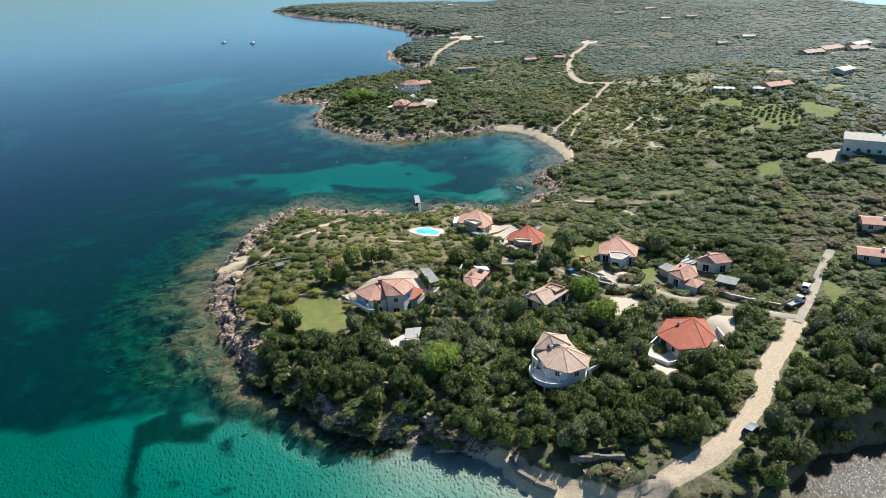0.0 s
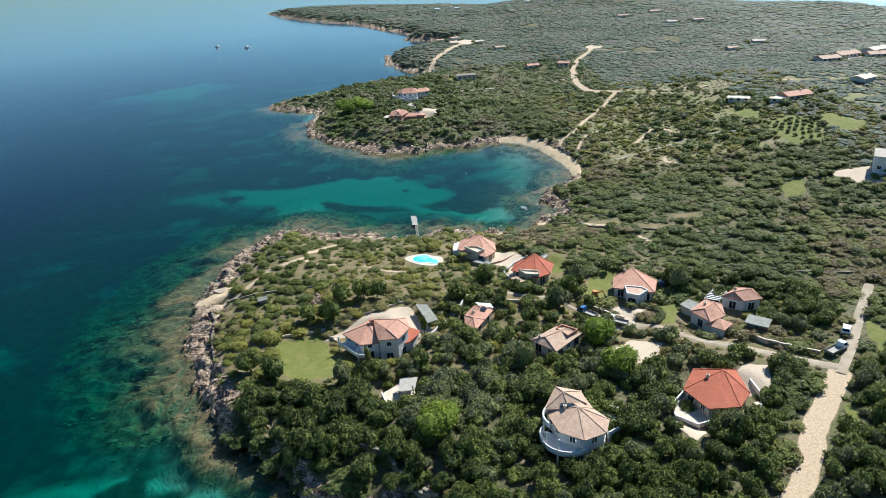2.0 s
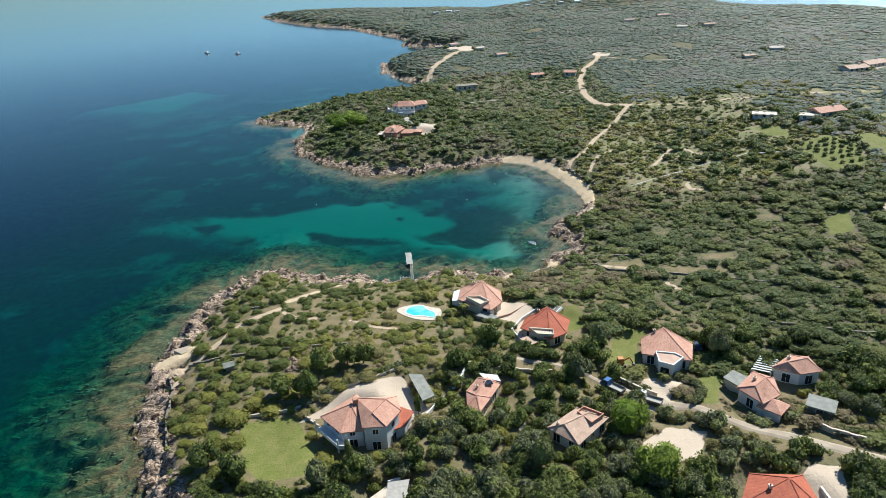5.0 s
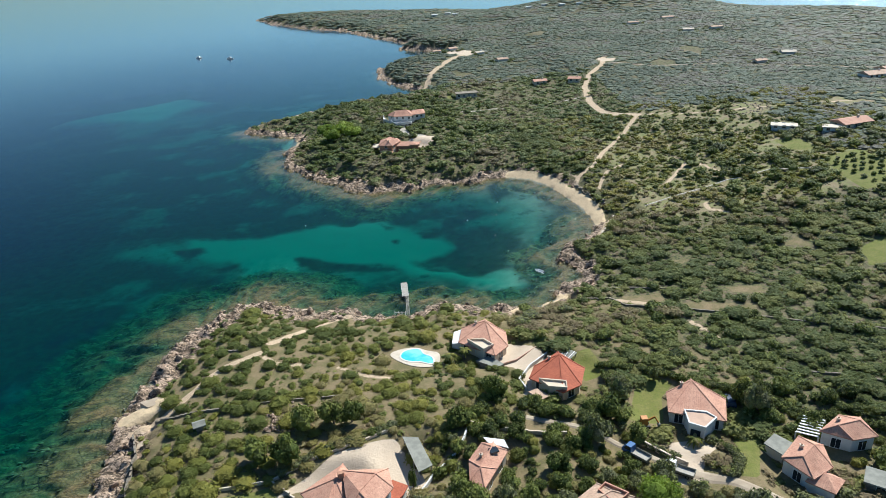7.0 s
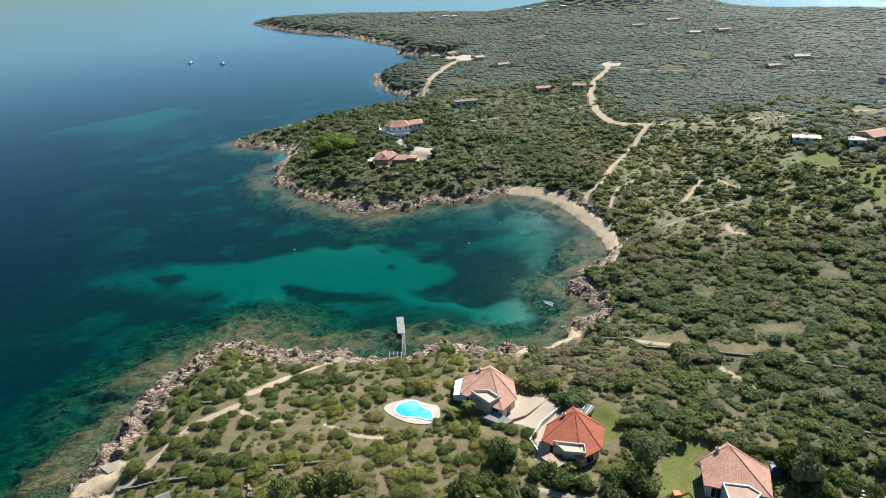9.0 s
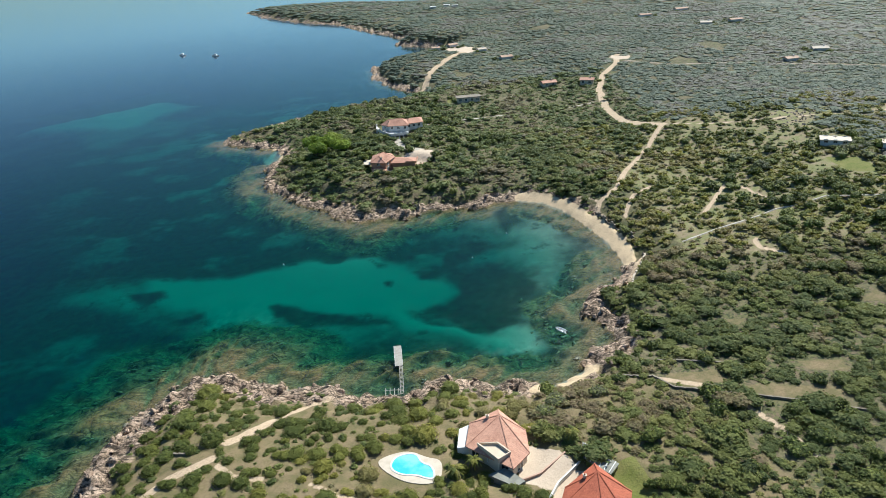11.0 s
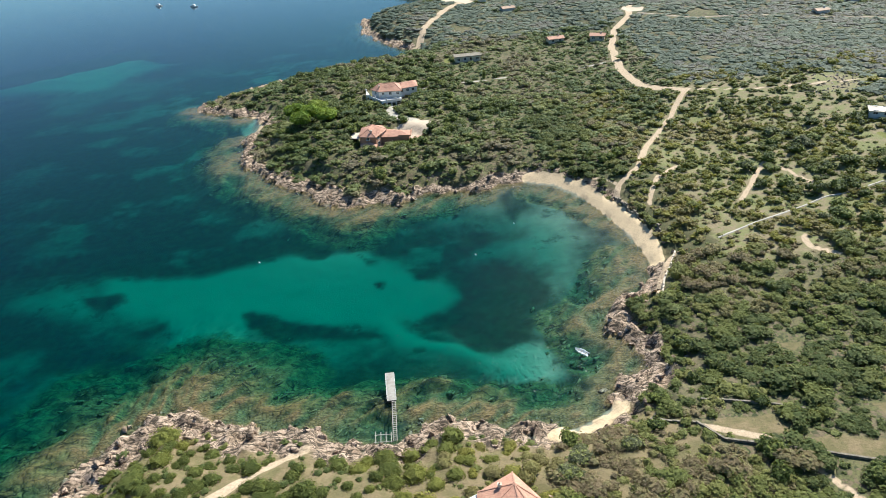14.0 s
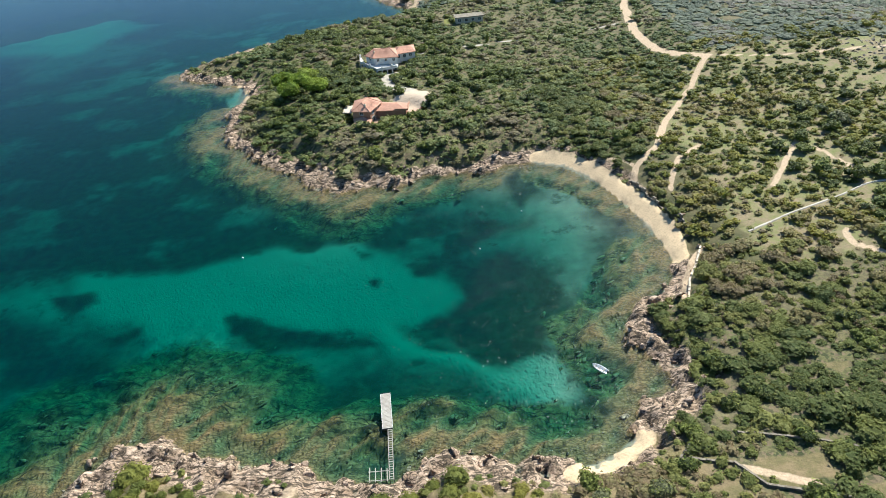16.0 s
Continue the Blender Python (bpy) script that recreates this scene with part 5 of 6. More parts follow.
def arc(cx, cy, r, a0, a1, n=12):
    return [(cx + r * math.cos(radians(a0 + (a1 - a0) * i / n)), cy + r * math.sin(radians(a0 + (a1 - a0) * i / n))) for i in range(n + 1)]


v1 = VILLA["H1"]
bal = arc(22.6, 121.2, 5.0, 150, 305)
add(v1, "balcony", Shape().prism(bal + [(24.0, 120.5)], 5.75, 6.0), M_WHITE)
add(v1, "parapet", ring(bal, 6.0, 6.95), M_WHITE)
for i in (1, 4, 7, 10):
    add(v1, "column", Shape().tube((*bal[i], 1.6), (*bal[i], 5.8), 0.2, 0.2), M_WHITE)
    add(v1, "column", Shape().tube((*arc(22.6, 121.2, 4.4, 150, 305)[i], 6.0), (*arc(22.6, 121.2, 4.4, 150, 305)[i], 8.9), 0.14, 0.14), M_WHITE)
rear = [(18.9, 125.4), (22.2, 132.4), (27.0, 130.4), (27.2, 126.4), (23.6, 125.0)]
add(v1, "rear_wall", Shape().prism(inflate(rear[::-1], -0.5), 8.0, 9.5), M_WHITE)
add_roof(v1, "rear_roof", rear[::-1], 9.5, (23.0, 128.2, 11.2), M_TILE_SAND)
add(v1, "rear_ridge_tiles", cap_shape(rear, 9.5, (23.0, 128.2, 11.2)), M_TILE_SAND)
add(v1, "roof_terrace", ring(arc(22.4, 123.4, 3.9, 110, 215), 8.6, 9.7, 0.3), M_WHITE, "white curved parapet cut into the roof")
add(v1, "roof_light", Shape().box(-1.3, -0.5, 0, 1.3, 0.5, 0.35, pose(23.4, 125.6, 9.75, 0, 0, -12)), M_GLASS)
side = [(30.4, 130.5), (34.0, 128.5), (33.4, 123.5), (30.4, 121.5)]
add(v1, "side_terrace", Shape().prism(side[::-1], 2.0, 5.6), M_WHITE)
add(v1, "side_parapet", ring(side, 5.6, 6.5), M_WHITE)
add(v1, "side_stair", ring([(34.0, 128.5), (37.2, 129.8)], 3.2, 4.4, 1.4), M_WHITE)

v2 = VILLA["H2"]
patio = [(48.8, 133.8), (45.2, 130.0), (44.6, 126.6), (47.8, 123.8), (51.0, 125.2), (53.5, 125.0), (53.5, 130.0)]
add(v2, "patio", Shape().prism(patio, 2.4, 4.75), M_DECK)
add(v2, "balustrade", ring([(48.8, 134.2), (45.1, 130.2), (44.5, 126.6), (47.8, 123.6), (52.0, 124.8)], 4.7, 5.6, 0.3), M_WHITE)
for i in range(5):
    add(v2, "step", Shape().box(-1.2, -0.2, 0, 1.2, 0.2, 0.36 * (5 - i), pose(43.6 - 0.32 * i, 127.6 - 0.3 * i, 2.9, 0, 0, -45)), M_WHITE)
add(v2, "lower_terrace", Shape().prism([(40.8, 126.0), (42.8, 122.6), (46.6, 122.2), (47.2, 124.0), (44.0, 126.8)], 2.2, 3.1), M_PINKSTONE)
add(v2, "side_wall", ring([(61.5, 127.6), (63.5, 132.0), (63.4, 137.0)], 3.6, 5.4, 0.35), M_WHITE)
add(v2, "garden_wall", ring([(45.4, 133.6), (48.0, 140.0), (50.4, 146.5), (52.5, 151.0)], 3.6, 5.3, 0.3), M_CREAM)
add(v2, "barbecue", Shape().box(-0.5, -0.4, 3.8, 0.5, 0.4, 6.0, pose(60.9, 128.2, 0, 0, 0, 20)), M_CREAM)

v3 = VILLA["H3B"]
add(v3, "lean_to_roof", Shape().add([(-10.3, 156.6, 5.6), (-6.9, 158.4, 5.5), (-5.2, 162.6, 5.6), (-8.0, 163.4, 6.4), (-10.3, 156.6, 5.4), (-6.9, 158.4, 5.3), (-5.2, 162.6, 5.4), (-8.0, 163.4, 6.2)],
                                    [(0, 1, 2, 3), (7, 6, 5, 4), (0, 4, 5, 1), (1, 5, 6, 2), (2, 6, 7, 3)]), M_TILE_RED)
add(v3, "lean_to_wall", Shape().prism([(-10.0, 157.0), (-7.2, 158.7), (-5.6, 162.4), (-8.0, 163.2)], 2.4, 5.35), M_WHITE)
v3a = VILLA["H3A"]
terr = [(-24.6, 159.8), (-19.4, 153.6), (-17.2, 153.4), (-18.8, 156.6), (-22.8, 161.0)]
add(v3a, "balcony", Shape().prism(terr, 4.6, 4.8), M_WHITE)
add(v3a, "parapet", ring(terr[:3], 4.8, 5.6), M_WHITE)
for p in terr[:3]:
    add(v3a, "column", Shape().tube((*p, 0.8), (*p, 6.9), 0.16, 0.16), M_WHITE)
add(v3a, "terrace", Shape().prism([(-26.0, 158.5), (-20.0, 151.6), (-15.0, 152.6), (-16.0, 157.0), (-23.0, 162.0)], 0.6, 2.35), M_DECK)
add(v3a, "chimney", Shape().box(-0.5, -0.4, 7.2, 0.5, 0.4, 9.6, pose(-16.6, 162.4, 0, 0, 0, 20)), M_TERRA)

v6 = VILLA["H6"]
add(v6, "annexe", Shape().prism([(3.9, 206.9), (6.0, 206.9), (6.8, 213.2), (4.5, 212.0)], 3.4, 5.9), M_WHITE)
add(v6, "front_block", Shape().prism([(7.6, 206.2), (11.0, 201.8), (13.2, 203.4), (11.2, 206.0)], 3.4, 6.9), M_CREAM)
add(v6, "parapet", ring([(7.6, 206.2), (11.0, 201.8), (13.2, 203.4), (11.2, 206.0)], 6.9, 7.4, 0.3, True), M_CREAM)
add(v6, "flat_roof", Shape().prism([(9.0, 200.4), (13.4, 197.2), (15.2, 198.4), (12.2, 202.0)], 3.2, 5.2), M_GREY)
add(v6, "terrace_wall", ring([(16.9, 212.8), (23.6, 210.0), (24.6, 206.5), (18.0, 200.4), (14.8, 199.2)], 3.8, 4.9, 0.3), M_PINKSTONE)

v7 = VILLA["H7"]
add(v7, "front_block", Shape().prism([(21.6, 189.6), (23.2, 186.8), (26.8, 186.0), (27.0, 188.2)], 3.4, 6.8), M_CREAM)
add(v7, "parapet", ring([(21.6, 189.6), (23.2, 186.8), (26.8, 186.0), (27.0, 188.2)], 6.8, 7.2, 0.3, True), M_CREAM)
add(v7, "pergola_roof", Shape().prism([(19.0, 187.0), (21.2, 184.0), (23.2, 185.2), (21.0, 188.0)], 5.7, 5.85), M_TILE_SAND)
add(v7, "terrace_wall", ring([(19.0, 190.0), (17.9, 193.4), (20.8, 198.2), (26.0, 203.4)], 3.7, 4.8, 0.3), M_WHITE)

v8 = VILLA["H8"]
cut = [(47.6, 176.6), (47.2, 172.8), (49.6, 171.2), (52.6, 173.8), (51.4, 175.6)]
add(v8, "front_block", Shape().prism(cut, 3.4, 6.7), M_WHITE)
add(v8, "parapet", ring(cut, 6.7, 7.3, 0.35, True), M_WHITE)
add(v8, "terrace_floor", Shape().prism(inflate(cut, -0.3), 6.7, 7.05), M_PINKSTONE)
add(v8, "door", Shape().box(-0.9, -0.05, 4.0, 0.9, 0.05, 6.0, pose(48.2, 172.0, 0, 0, 0, -34)), M_GLASS, "dark glazed terrace door")

v9 = VILLA["H9L"]
add(v9, "flat_annexe", Shape().prism([(58.8, 166.8), (60.6, 163.8), (63.4, 166.2), (61.4, 169.0)], 3.6, 6.3), M_CREAM)
add(v9, "flat_roof", Shape().prism([(58.5, 166.9), (60.5, 163.5), (63.8, 166.2), (61.5, 169.3)], 6.3, 6.5), M_GREY)
add(v9, "front_gable", Shape().prism([(61.6, 157.4), (64.6, 154.6), (67.2, 157.0), (64.8, 160.0)], 3.6, 6.4), M_WHITE)
add_roof(v9, "front_roof", [(61.2, 157.4), (64.6, 154.1), (67.7, 157.0), (64.8, 160.4)], 6.4, (64.8, 157.8, 7.4), M_TILE_ROSE)

vw = VILLA["W"]
deck_w = [(-24.5, 427.0), (-24.0, 418.8), (-17.0, 408.4), (-9.6, 410.6), (-9.4, 414.0), (-18.5, 414.6), (-22.2, 418.6)]
add(vw, "terrace", Shape().prism(deck_w, 7.2, 7.5), M_WHITE)
add(vw, "parapet", ring(deck_w[:4], 7.5, 8.3), M_WHITE)
for (ax, ay), (bx, by), count in ((deck_w[0], deck_w[1], 3), (deck_w[1], deck_w[2], 5), (deck_w[2], deck_w[3], 4)):
    for k in range(count):
        x, y = ax + (bx - ax) * k / count, ay + (by - ay) * k / count
        add(vw, "column", Shape().box(x - 0.25, y - 0.25, 3.6, x + 0.25, y + 0.25, 8.9 if k % 2 else 7.3), M_WHITE)
wing_w = [(-11.0, 421.0), (-10.6, 430.6), (-3.4, 432.0), (-2.6, 423.4)]
add(vw, "rear_wing", Shape().prism(inflate(wing_w[::-1], -0.5), 4.4, 8.9), M_WHITE)
add_roof(vw, "rear_roof", wing_w[::-1], 9.0, ((-9.0, 426.0, 10.3), (-5.0, 427.6, 10.3)), M_TILE_ROSE)
for k in range(3):
    window(vw, -9.3 + 2.3 * k - vw.location.x, 421.6 + 0.72 * k - vw.location.y, 2.2, 17, 1.0, 1.1)
vr = VILLA["R"]
wing_r = [(-16.8, 367.6), (-14.4, 375.2), (-5.0, 372.4), (-5.4, 366.6)]
add(vr, "wing", Shape().prism(inflate(wing_r[::-1], -0.6), 3.8, 8.1), M_TERRA)
add_roof(vr, "wing_roof", wing_r[::-1], 8.2, ((-13.6, 371.4, 9.2), (-8.4, 370.0, 9.2)), M_TILE_ROSE)
add(vr, "wing_parapet", ring([(-9.4, 367.2), (-5.2, 366.4), (-4.8, 372.4)], 8.1, 8.7, 0.35), M_TERRA)
for k in range(3):
    window(vr, -14.4 + 3.2 * k - vr.location.x, 367.9 - 0.3 * k - vr.location.y, 1.0, -6, 1.3, 1.5)
front_r = [(-22.8, 365.4), (-22.0, 361.2), (-17.2, 360.4), (-16.6, 363.8)]
add(vr, "front_block", Shape().prism(inflate(front_r, -0.4), 3.0, 7.0), M_TERRA)
add_roof(vr, "front_roof", front_r, 7.0, (-19.6, 364.0, 8.0), M_TILE_ROSE)
add(vr, "terrace", Shape().prism([(-16.4, 367.0), (-16.0, 362.4), (-6.0, 360.6), (-1.4, 364.0), (-1.0, 374.0), (-4.8, 373.0), (-5.2, 366.6)], 3.0, 5.6), M_PINKSTONE)
add(vr, "terrace_wall", ring([(-16.0, 362.4), (-6.0, 360.6), (-1.4, 364.0), (-1.0, 374.0)], 5.6, 6.5, 0.35), M_TERRA)
add(vr, "flat_roof", Shape().prism([(-26.6, 370.0), (-23.4, 369.0), (-23.0, 375.6), (-25.8, 376.6)], 7.4, 7.65), M_DECK)
for x, y in ((-26.3, 370.4), (-25.6, 376.2)):
    add(vr, "post", Shape().box(x - 0.15, y - 0.15, 4.0, x + 0.15, y + 0.15, 7.4), M_CREAM)
v5 = VILLA["H5"]
add(v5, "roof_terrace", Shape().prism([(26.6, 156.8), (28.6, 153.4), (31.2, 155.6), (28.0, 158.2)], 6.4, 7.5), M_PINKSTONE)
add(v5, "parapet", ring([(26.6, 156.8), (28.6, 153.4), (31.2, 155.6), (28.0, 158.2)], 7.5, 8.0, 0.3, True), M_TILE_ROSE)
add(v5, "terrace", Shape().prism([(15.8, 154.6), (19.8, 153.0), (21.0, 155.6), (17.0, 157.8)], 3.4, 4.7), M_DECK)
add(v5, "terrace_wall", ring([(17.0, 157.8), (15.2, 155.6), (16.6, 153.2), (20.0, 152.6)], 4.6, 5.5, 0.35), M_CREAM)
v4 = VILLA["H4"]
add(v4, "white_awning", Shape().prism([(8.6, 172.0), (9.4, 170.4), (13.0, 168.6), (12.4, 171.0)], 7.2, 7.35), M_WHITE)
add(v4, "skylight", Shape().box(-0.8, -0.7, 0, 0.8, 0.7, 0.3, pose(10.2, 167.6, 7.75, 0, 0, 20)), M_GLASS)
gatewall = tagged(empty("gate", 52.0, 153.6, ground_z(52, 153.6)), "dark wooden gate between rounded stone pillars", "gate")
add(gatewall, "gate_leaf", Shape().beam((50.6, 155.0, 5.0), (54.0, 152.2, 5.0), 0.12, 1.6), M_BARK)
for x, y in ((50.2, 155.4), (54.4, 151.8)):
    add(gatewall, "pillar", Shape().tube((x, y, 3.4), (x, y, 6.2), 0.5, 0.42, 10), M_CREAM)

perg = tagged(empty("pergola", 69.0, 170.4, ground_z(69, 170.4)), "white slatted pergola between two houses", "pergola")
for i in range(7):
    f = i / 6
    add(perg, "slat", Shape().beam((65.6 + 3.5 * f, 169.6 + 4.2 * f, 6.4), (68.8 + 3.4 * f, 167.8 + 4.2 * f, 6.4), 0.35, 0.12), M_WHITE)
for x, y in ((65.6, 169.6), (69.1, 173.8), (68.8, 167.8), (72.2, 172.0)):
    add(perg, "post", Shape().box(x - 0.1, y - 0.1, 3.6, x + 0.1, y + 0.1, 6.35), M_WHITE)

port = tagged(empty("carport", -4.2, 169.5, 3.8), "long grey-roofed carport beside the gravel court", "carport")
add(port, "roof", Shape().add([(-6.6, 175.0, 6.1), (-3.6, 174.8, 5.9), (-0.9, 167.0, 5.9), (-3.4, 165.2, 6.1), (-6.6, 175.0, 5.95), (-3.6, 174.8, 5.75), (-0.9, 167.0, 5.75), (-3.4, 165.2, 5.95)],
                              [(3, 2, 1, 0), (4, 5, 6, 7), (0, 1, 5, 4), (1, 2, 6, 5), (2, 3, 7, 6), (3, 0, 4, 7)]), M_GREY)
for f in (0.03, 0.35, 0.66, 0.97):
    for (ax, ay), (bx, by) in (((-6.4, 174.7), (-3.4, 165.5)), ((-3.7, 174.5), (-1.1, 167.1))):
        x, y = ax + (bx - ax) * f, ay + (by - ay) * f
        add(port, "post", Shape().box(x - 0.08, y - 0.08, ground_z(x, y) - 0.3, x + 0.08, y + 0.08, 5.9), M_WOOD)

solar = tagged(empty("pergola", 28.6, 202.0, ground_z(28.6, 202)), "grey lattice pergola behind the red-roofed villa", "pergola")
add(solar, "roof", Shape().prism([(26.7, 207.0), (26.0, 202.8), (29.8, 198.4), (31.8, 200.8)], 5.3, 5.42), M_GREY)
for i in range(6):
    f = (i + 0.5) / 6
    add(solar, "slat", Shape().beam((26.7 + 5.1 * f, 207.0 - 6.2 * f, 5.5), (26.0 + 3.8 * f, 202.8 - 4.4 * f, 5.5), 0.12, 0.08), M_WHITE_PAINT)
for x, y in ((26.7, 206.6), (26.2, 202.8), (29.8, 198.7), (31.5, 200.8)):
    add(solar, "post", Shape().box(x - 0.08, y - 0.08, ground_z(x, y) - 0.3, x + 0.08, y + 0.08, 5.3), M_WOOD)

nook = tagged(empty("garden_terrace", -9.8, 141.0, 2.4), "small paved garden terrace with a reed shelter in the wood", "terrace")
add(nook, "paving", Shape().prism([(-13.4, 141.4), (-9.8, 144.8), (-6.6, 145.8), (-5.8, 141.7), (-9.6, 136.8), (-11.7, 136.0)][::-1], 1.4, 3.3), M_DECK)
add(nook, "reed_roof", Shape().add([(-9.4, 143.2, 5.6), (-5.6, 143.8, 5.5), (-6.2, 139.2, 5.4), (-9.6, 139.0, 5.5), (-9.4, 143.2, 5.45), (-5.6, 143.8, 5.35), (-6.2, 139.2, 5.25), (-9.6, 139.0, 5.35)],
                                   [(3, 2, 1, 0), (4, 5, 6, 7), (0, 1, 5, 4), (1, 2, 6, 5), (2, 3, 7, 6), (3, 0, 4, 7)]), M_WOOD)
for x, y in ((-9.3, 142.9), (-5.8, 143.5), (-6.4, 139.4), (-9.4, 139.3)):
    add(nook, "post", Shape().box(x - 0.08, y - 0.08, 2.6, x + 0.08, y + 0.08, 5.4), M_WOOD)
add(nook, "wall", ring([(-13.4, 141.4), (-11.7, 136.0), (-9.6, 136.8)], 3.3, 3.9, 0.3), M_WHITE)
add(nook, "bench", Shape().box(-1.2, -0.4, 3.3, 1.2, 0.4, 3.8, pose(-8.4, 145.0, 0, 0, 0, 20)).box(-1.2, 0.25, 3.8, 1.2, 0.4, 4.3, pose(-8.4, 145.0, 0, 0, 0, 20)), M_WHITE_PAINT)


# ---- pool ----
def round_out(poly, times=2):
    for _ in range(times):
        out = []
        for (ax, ay), (bx, by) in zip(poly, poly[1:] + poly[:1]):
            out += [(ax * 0.75 + bx * 0.25, ay * 0.75 + by * 0.25), (ax * 0.25 + bx * 0.75, ay * 0.25 + by * 0.75)]
        poly = out
    return poly


pool = tagged(empty("swimming_pool", -5, 204.5, 3.0), "free-form turquoise swimming pool with a white paved edge", "swimming pool")
deck_line = round_out([(-11.4, 206.4), (-8.2, 208.4), (-4.6, 208.9), (-1.7, 206.8), (1.2, 206.0), (0.8, 200.6), (-2.8, 200.2), (-7.0, 201.8)])
deck_line = [(x, y - 0.6) for x, y in deck_line]
pool_z = max(ground_z(x, y) for x, y in deck_line) + 0.1
add(pool, "paving", Shape().prism(deck_line[::-1], pool_z - 3, pool_z), M_DECK)
pool_line = [(x, y - 0.6) for x, y in round_out([(-8.4, 204.6), (-7.8, 207.2), (-5.6, 208.2), (-3.4, 207.9), (-2.8, 205.6), (-0.7, 204.6), (-0.2, 201.4), (-1.8, 201.6), (-3.4, 202.6), (-6.2, 202.8)], 3)]
add(pool, "coping", ring(pool_line, pool_z - 0.05, pool_z + 0.07, 0.35, True), M_WHITE)
add(pool, "water", Shape().prism(pool_line[::-1], pool_z - 0.3, pool_z + 0.03), M_POOL)


# ---- jetty, boats ----
jetty = tagged(empty("pontoon", -8.7, 245.8, 0), "floating pale plank pontoon moored off the shore", "pontoon")
jm = pose(-8.7, 245.8, 0, 0, 0, 5)
jetty.matrix_basis = jm
part("float", Shape().box(-0.75, -4.1, -0.25, -0.25, 4.1, 0.3).box(0.25, -4.1, -0.25, 0.75, 4.1, 0.3), M_GREY, jetty)
plank = Shape().box(-0.88, -0.13, 0.42, 0.88, 0.13, 0.48).mesh("plank", M_WOOD)
for i in range(28):
    p = part("plank", plank, M_WOOD, jetty)
    p.location = (0, -4.05 + i * 0.3, 0)
part("rim", Shape().box(-0.92, -4.25, 0.2, -0.88, 4.25, 0.5).box(0.88, -4.25, 0.2, 0.92, 4.25, 0.5), M_WHITE_PAINT, jetty)
part("buffer", Shape().box(-0.9, 4.2, 0.2, 0.9, 4.34, 0.46), M_RUBBER, jetty)
part("buffer", Shape().box(-0.9, -4.34, 0.2, 0.9, -4.2, 0.46), M_RUBBER, jetty)

gang = tagged(empty("gangway", -7.6, 236, 0), "narrow ladder-like wooden gangway over shallow rocks", "gangway")
for sx in (-0.35, 0.35):
    add(gang, "rail", Shape().beam((-7.9 + sx, 241.2, 0.55), (-7.25 + sx, 230.4, 0.9), 0.1, 0.14), M_WOOD)
for i in range(22):
    f = i / 21
    add(gang, "rung", Shape().box(-0.4, -0.06, -0.03, 0.4, 0.06, 0.03, pose(-7.9 + 0.65 * f, 241.1 - 10.6 * f, 0.62 + 0.35 * f)), M_WOOD)
for f in (0.1, 0.4, 0.7, 0.95):
    for sx in (-0.35, 0.35):
        x, y = -7.9 + 0.65 * f + sx, 241.1 - 10.6 * f
        add(gang, "post", Shape().tube((x, y, -1.8), (x, y, 0.6 + 0.3 * f), 0.06, 0.06, 6), M_WOOD)
rack = tagged(empty("slipway_rack", -9.6, 231.6, 0.2), "weathered wooden slipway frame on the rocks", "slipway")
for i in range(4):
    add(rack, "bearer", Shape().beam((-11.0 + 0.95 * i, 233.4 - 0.1 * i, 0.45), (-10.8 + 0.95 * i, 230.2, 0.8), 0.12, 0.14), M_WOOD)
for y in (230.8, 232.6):
    add(rack, "crossbar", Shape().beam((-11.2, y, 0.42), (-7.8, y, 0.42), 0.1, 0.1), M_WOOD)


def hull(length, beam_w, depth, n=10):
    """An open boat's hull, bow towards +x, with thickness."""
    s = Shape()
    rows = []
    for i in range(n + 1):
        f = i / n
        w = beam_w / 2 * (1 - max(0.0, (f - 0.45) / 0.55) ** 2.2) * (0.82 + 0.18 * min(1, f * 3))
        x = -length / 2 + length * f
        up = 0.18 * depth * f * f
        rows.append([(x, -w, depth + up), (x, -w * 0.75, 0.2 * depth), (x, 0, 0), (x, w * 0.75, 0.2 * depth), (x, w, depth + up),
                     (x, w * 0.86, depth + up), (x, w * 0.6, 0.3 * depth), (x, -w * 0.6, 0.3 * depth), (x, -w * 0.86, depth + up)])
    k = len(rows[0])
    s.add([p for r in rows for p in r], [(i * k + j, i * k + (j + 1) % k, (i + 1) * k + (j + 1) % k, (i + 1) * k + j) for i in range(n) for j in range(k)] + [tuple(range(k))])
    return s


dinghy = tagged(empty("rowing_boat", 31.0, 252.6, -0.15), "small white rowing boat moored in the shallow bay", "boat")
dinghy.matrix_basis = pose(31.0, 252.6, -0.15, 0, 0, 132)
part("hull", hull(3.3, 1.35, 0.55), M_WHITE_PAINT, dinghy)
for x in (-0.9, 0.1, 0.9):
    part("thwart", Shape().box(x - 0.12, -0.5, 0.36, x + 0.12, 0.5, 0.41), M_WOOD, dinghy)
part("outboard", Shape().box(-1.95, -0.14, 0.35, -1.65, 0.14, 0.85), M_DARK_PAINT, dinghy)

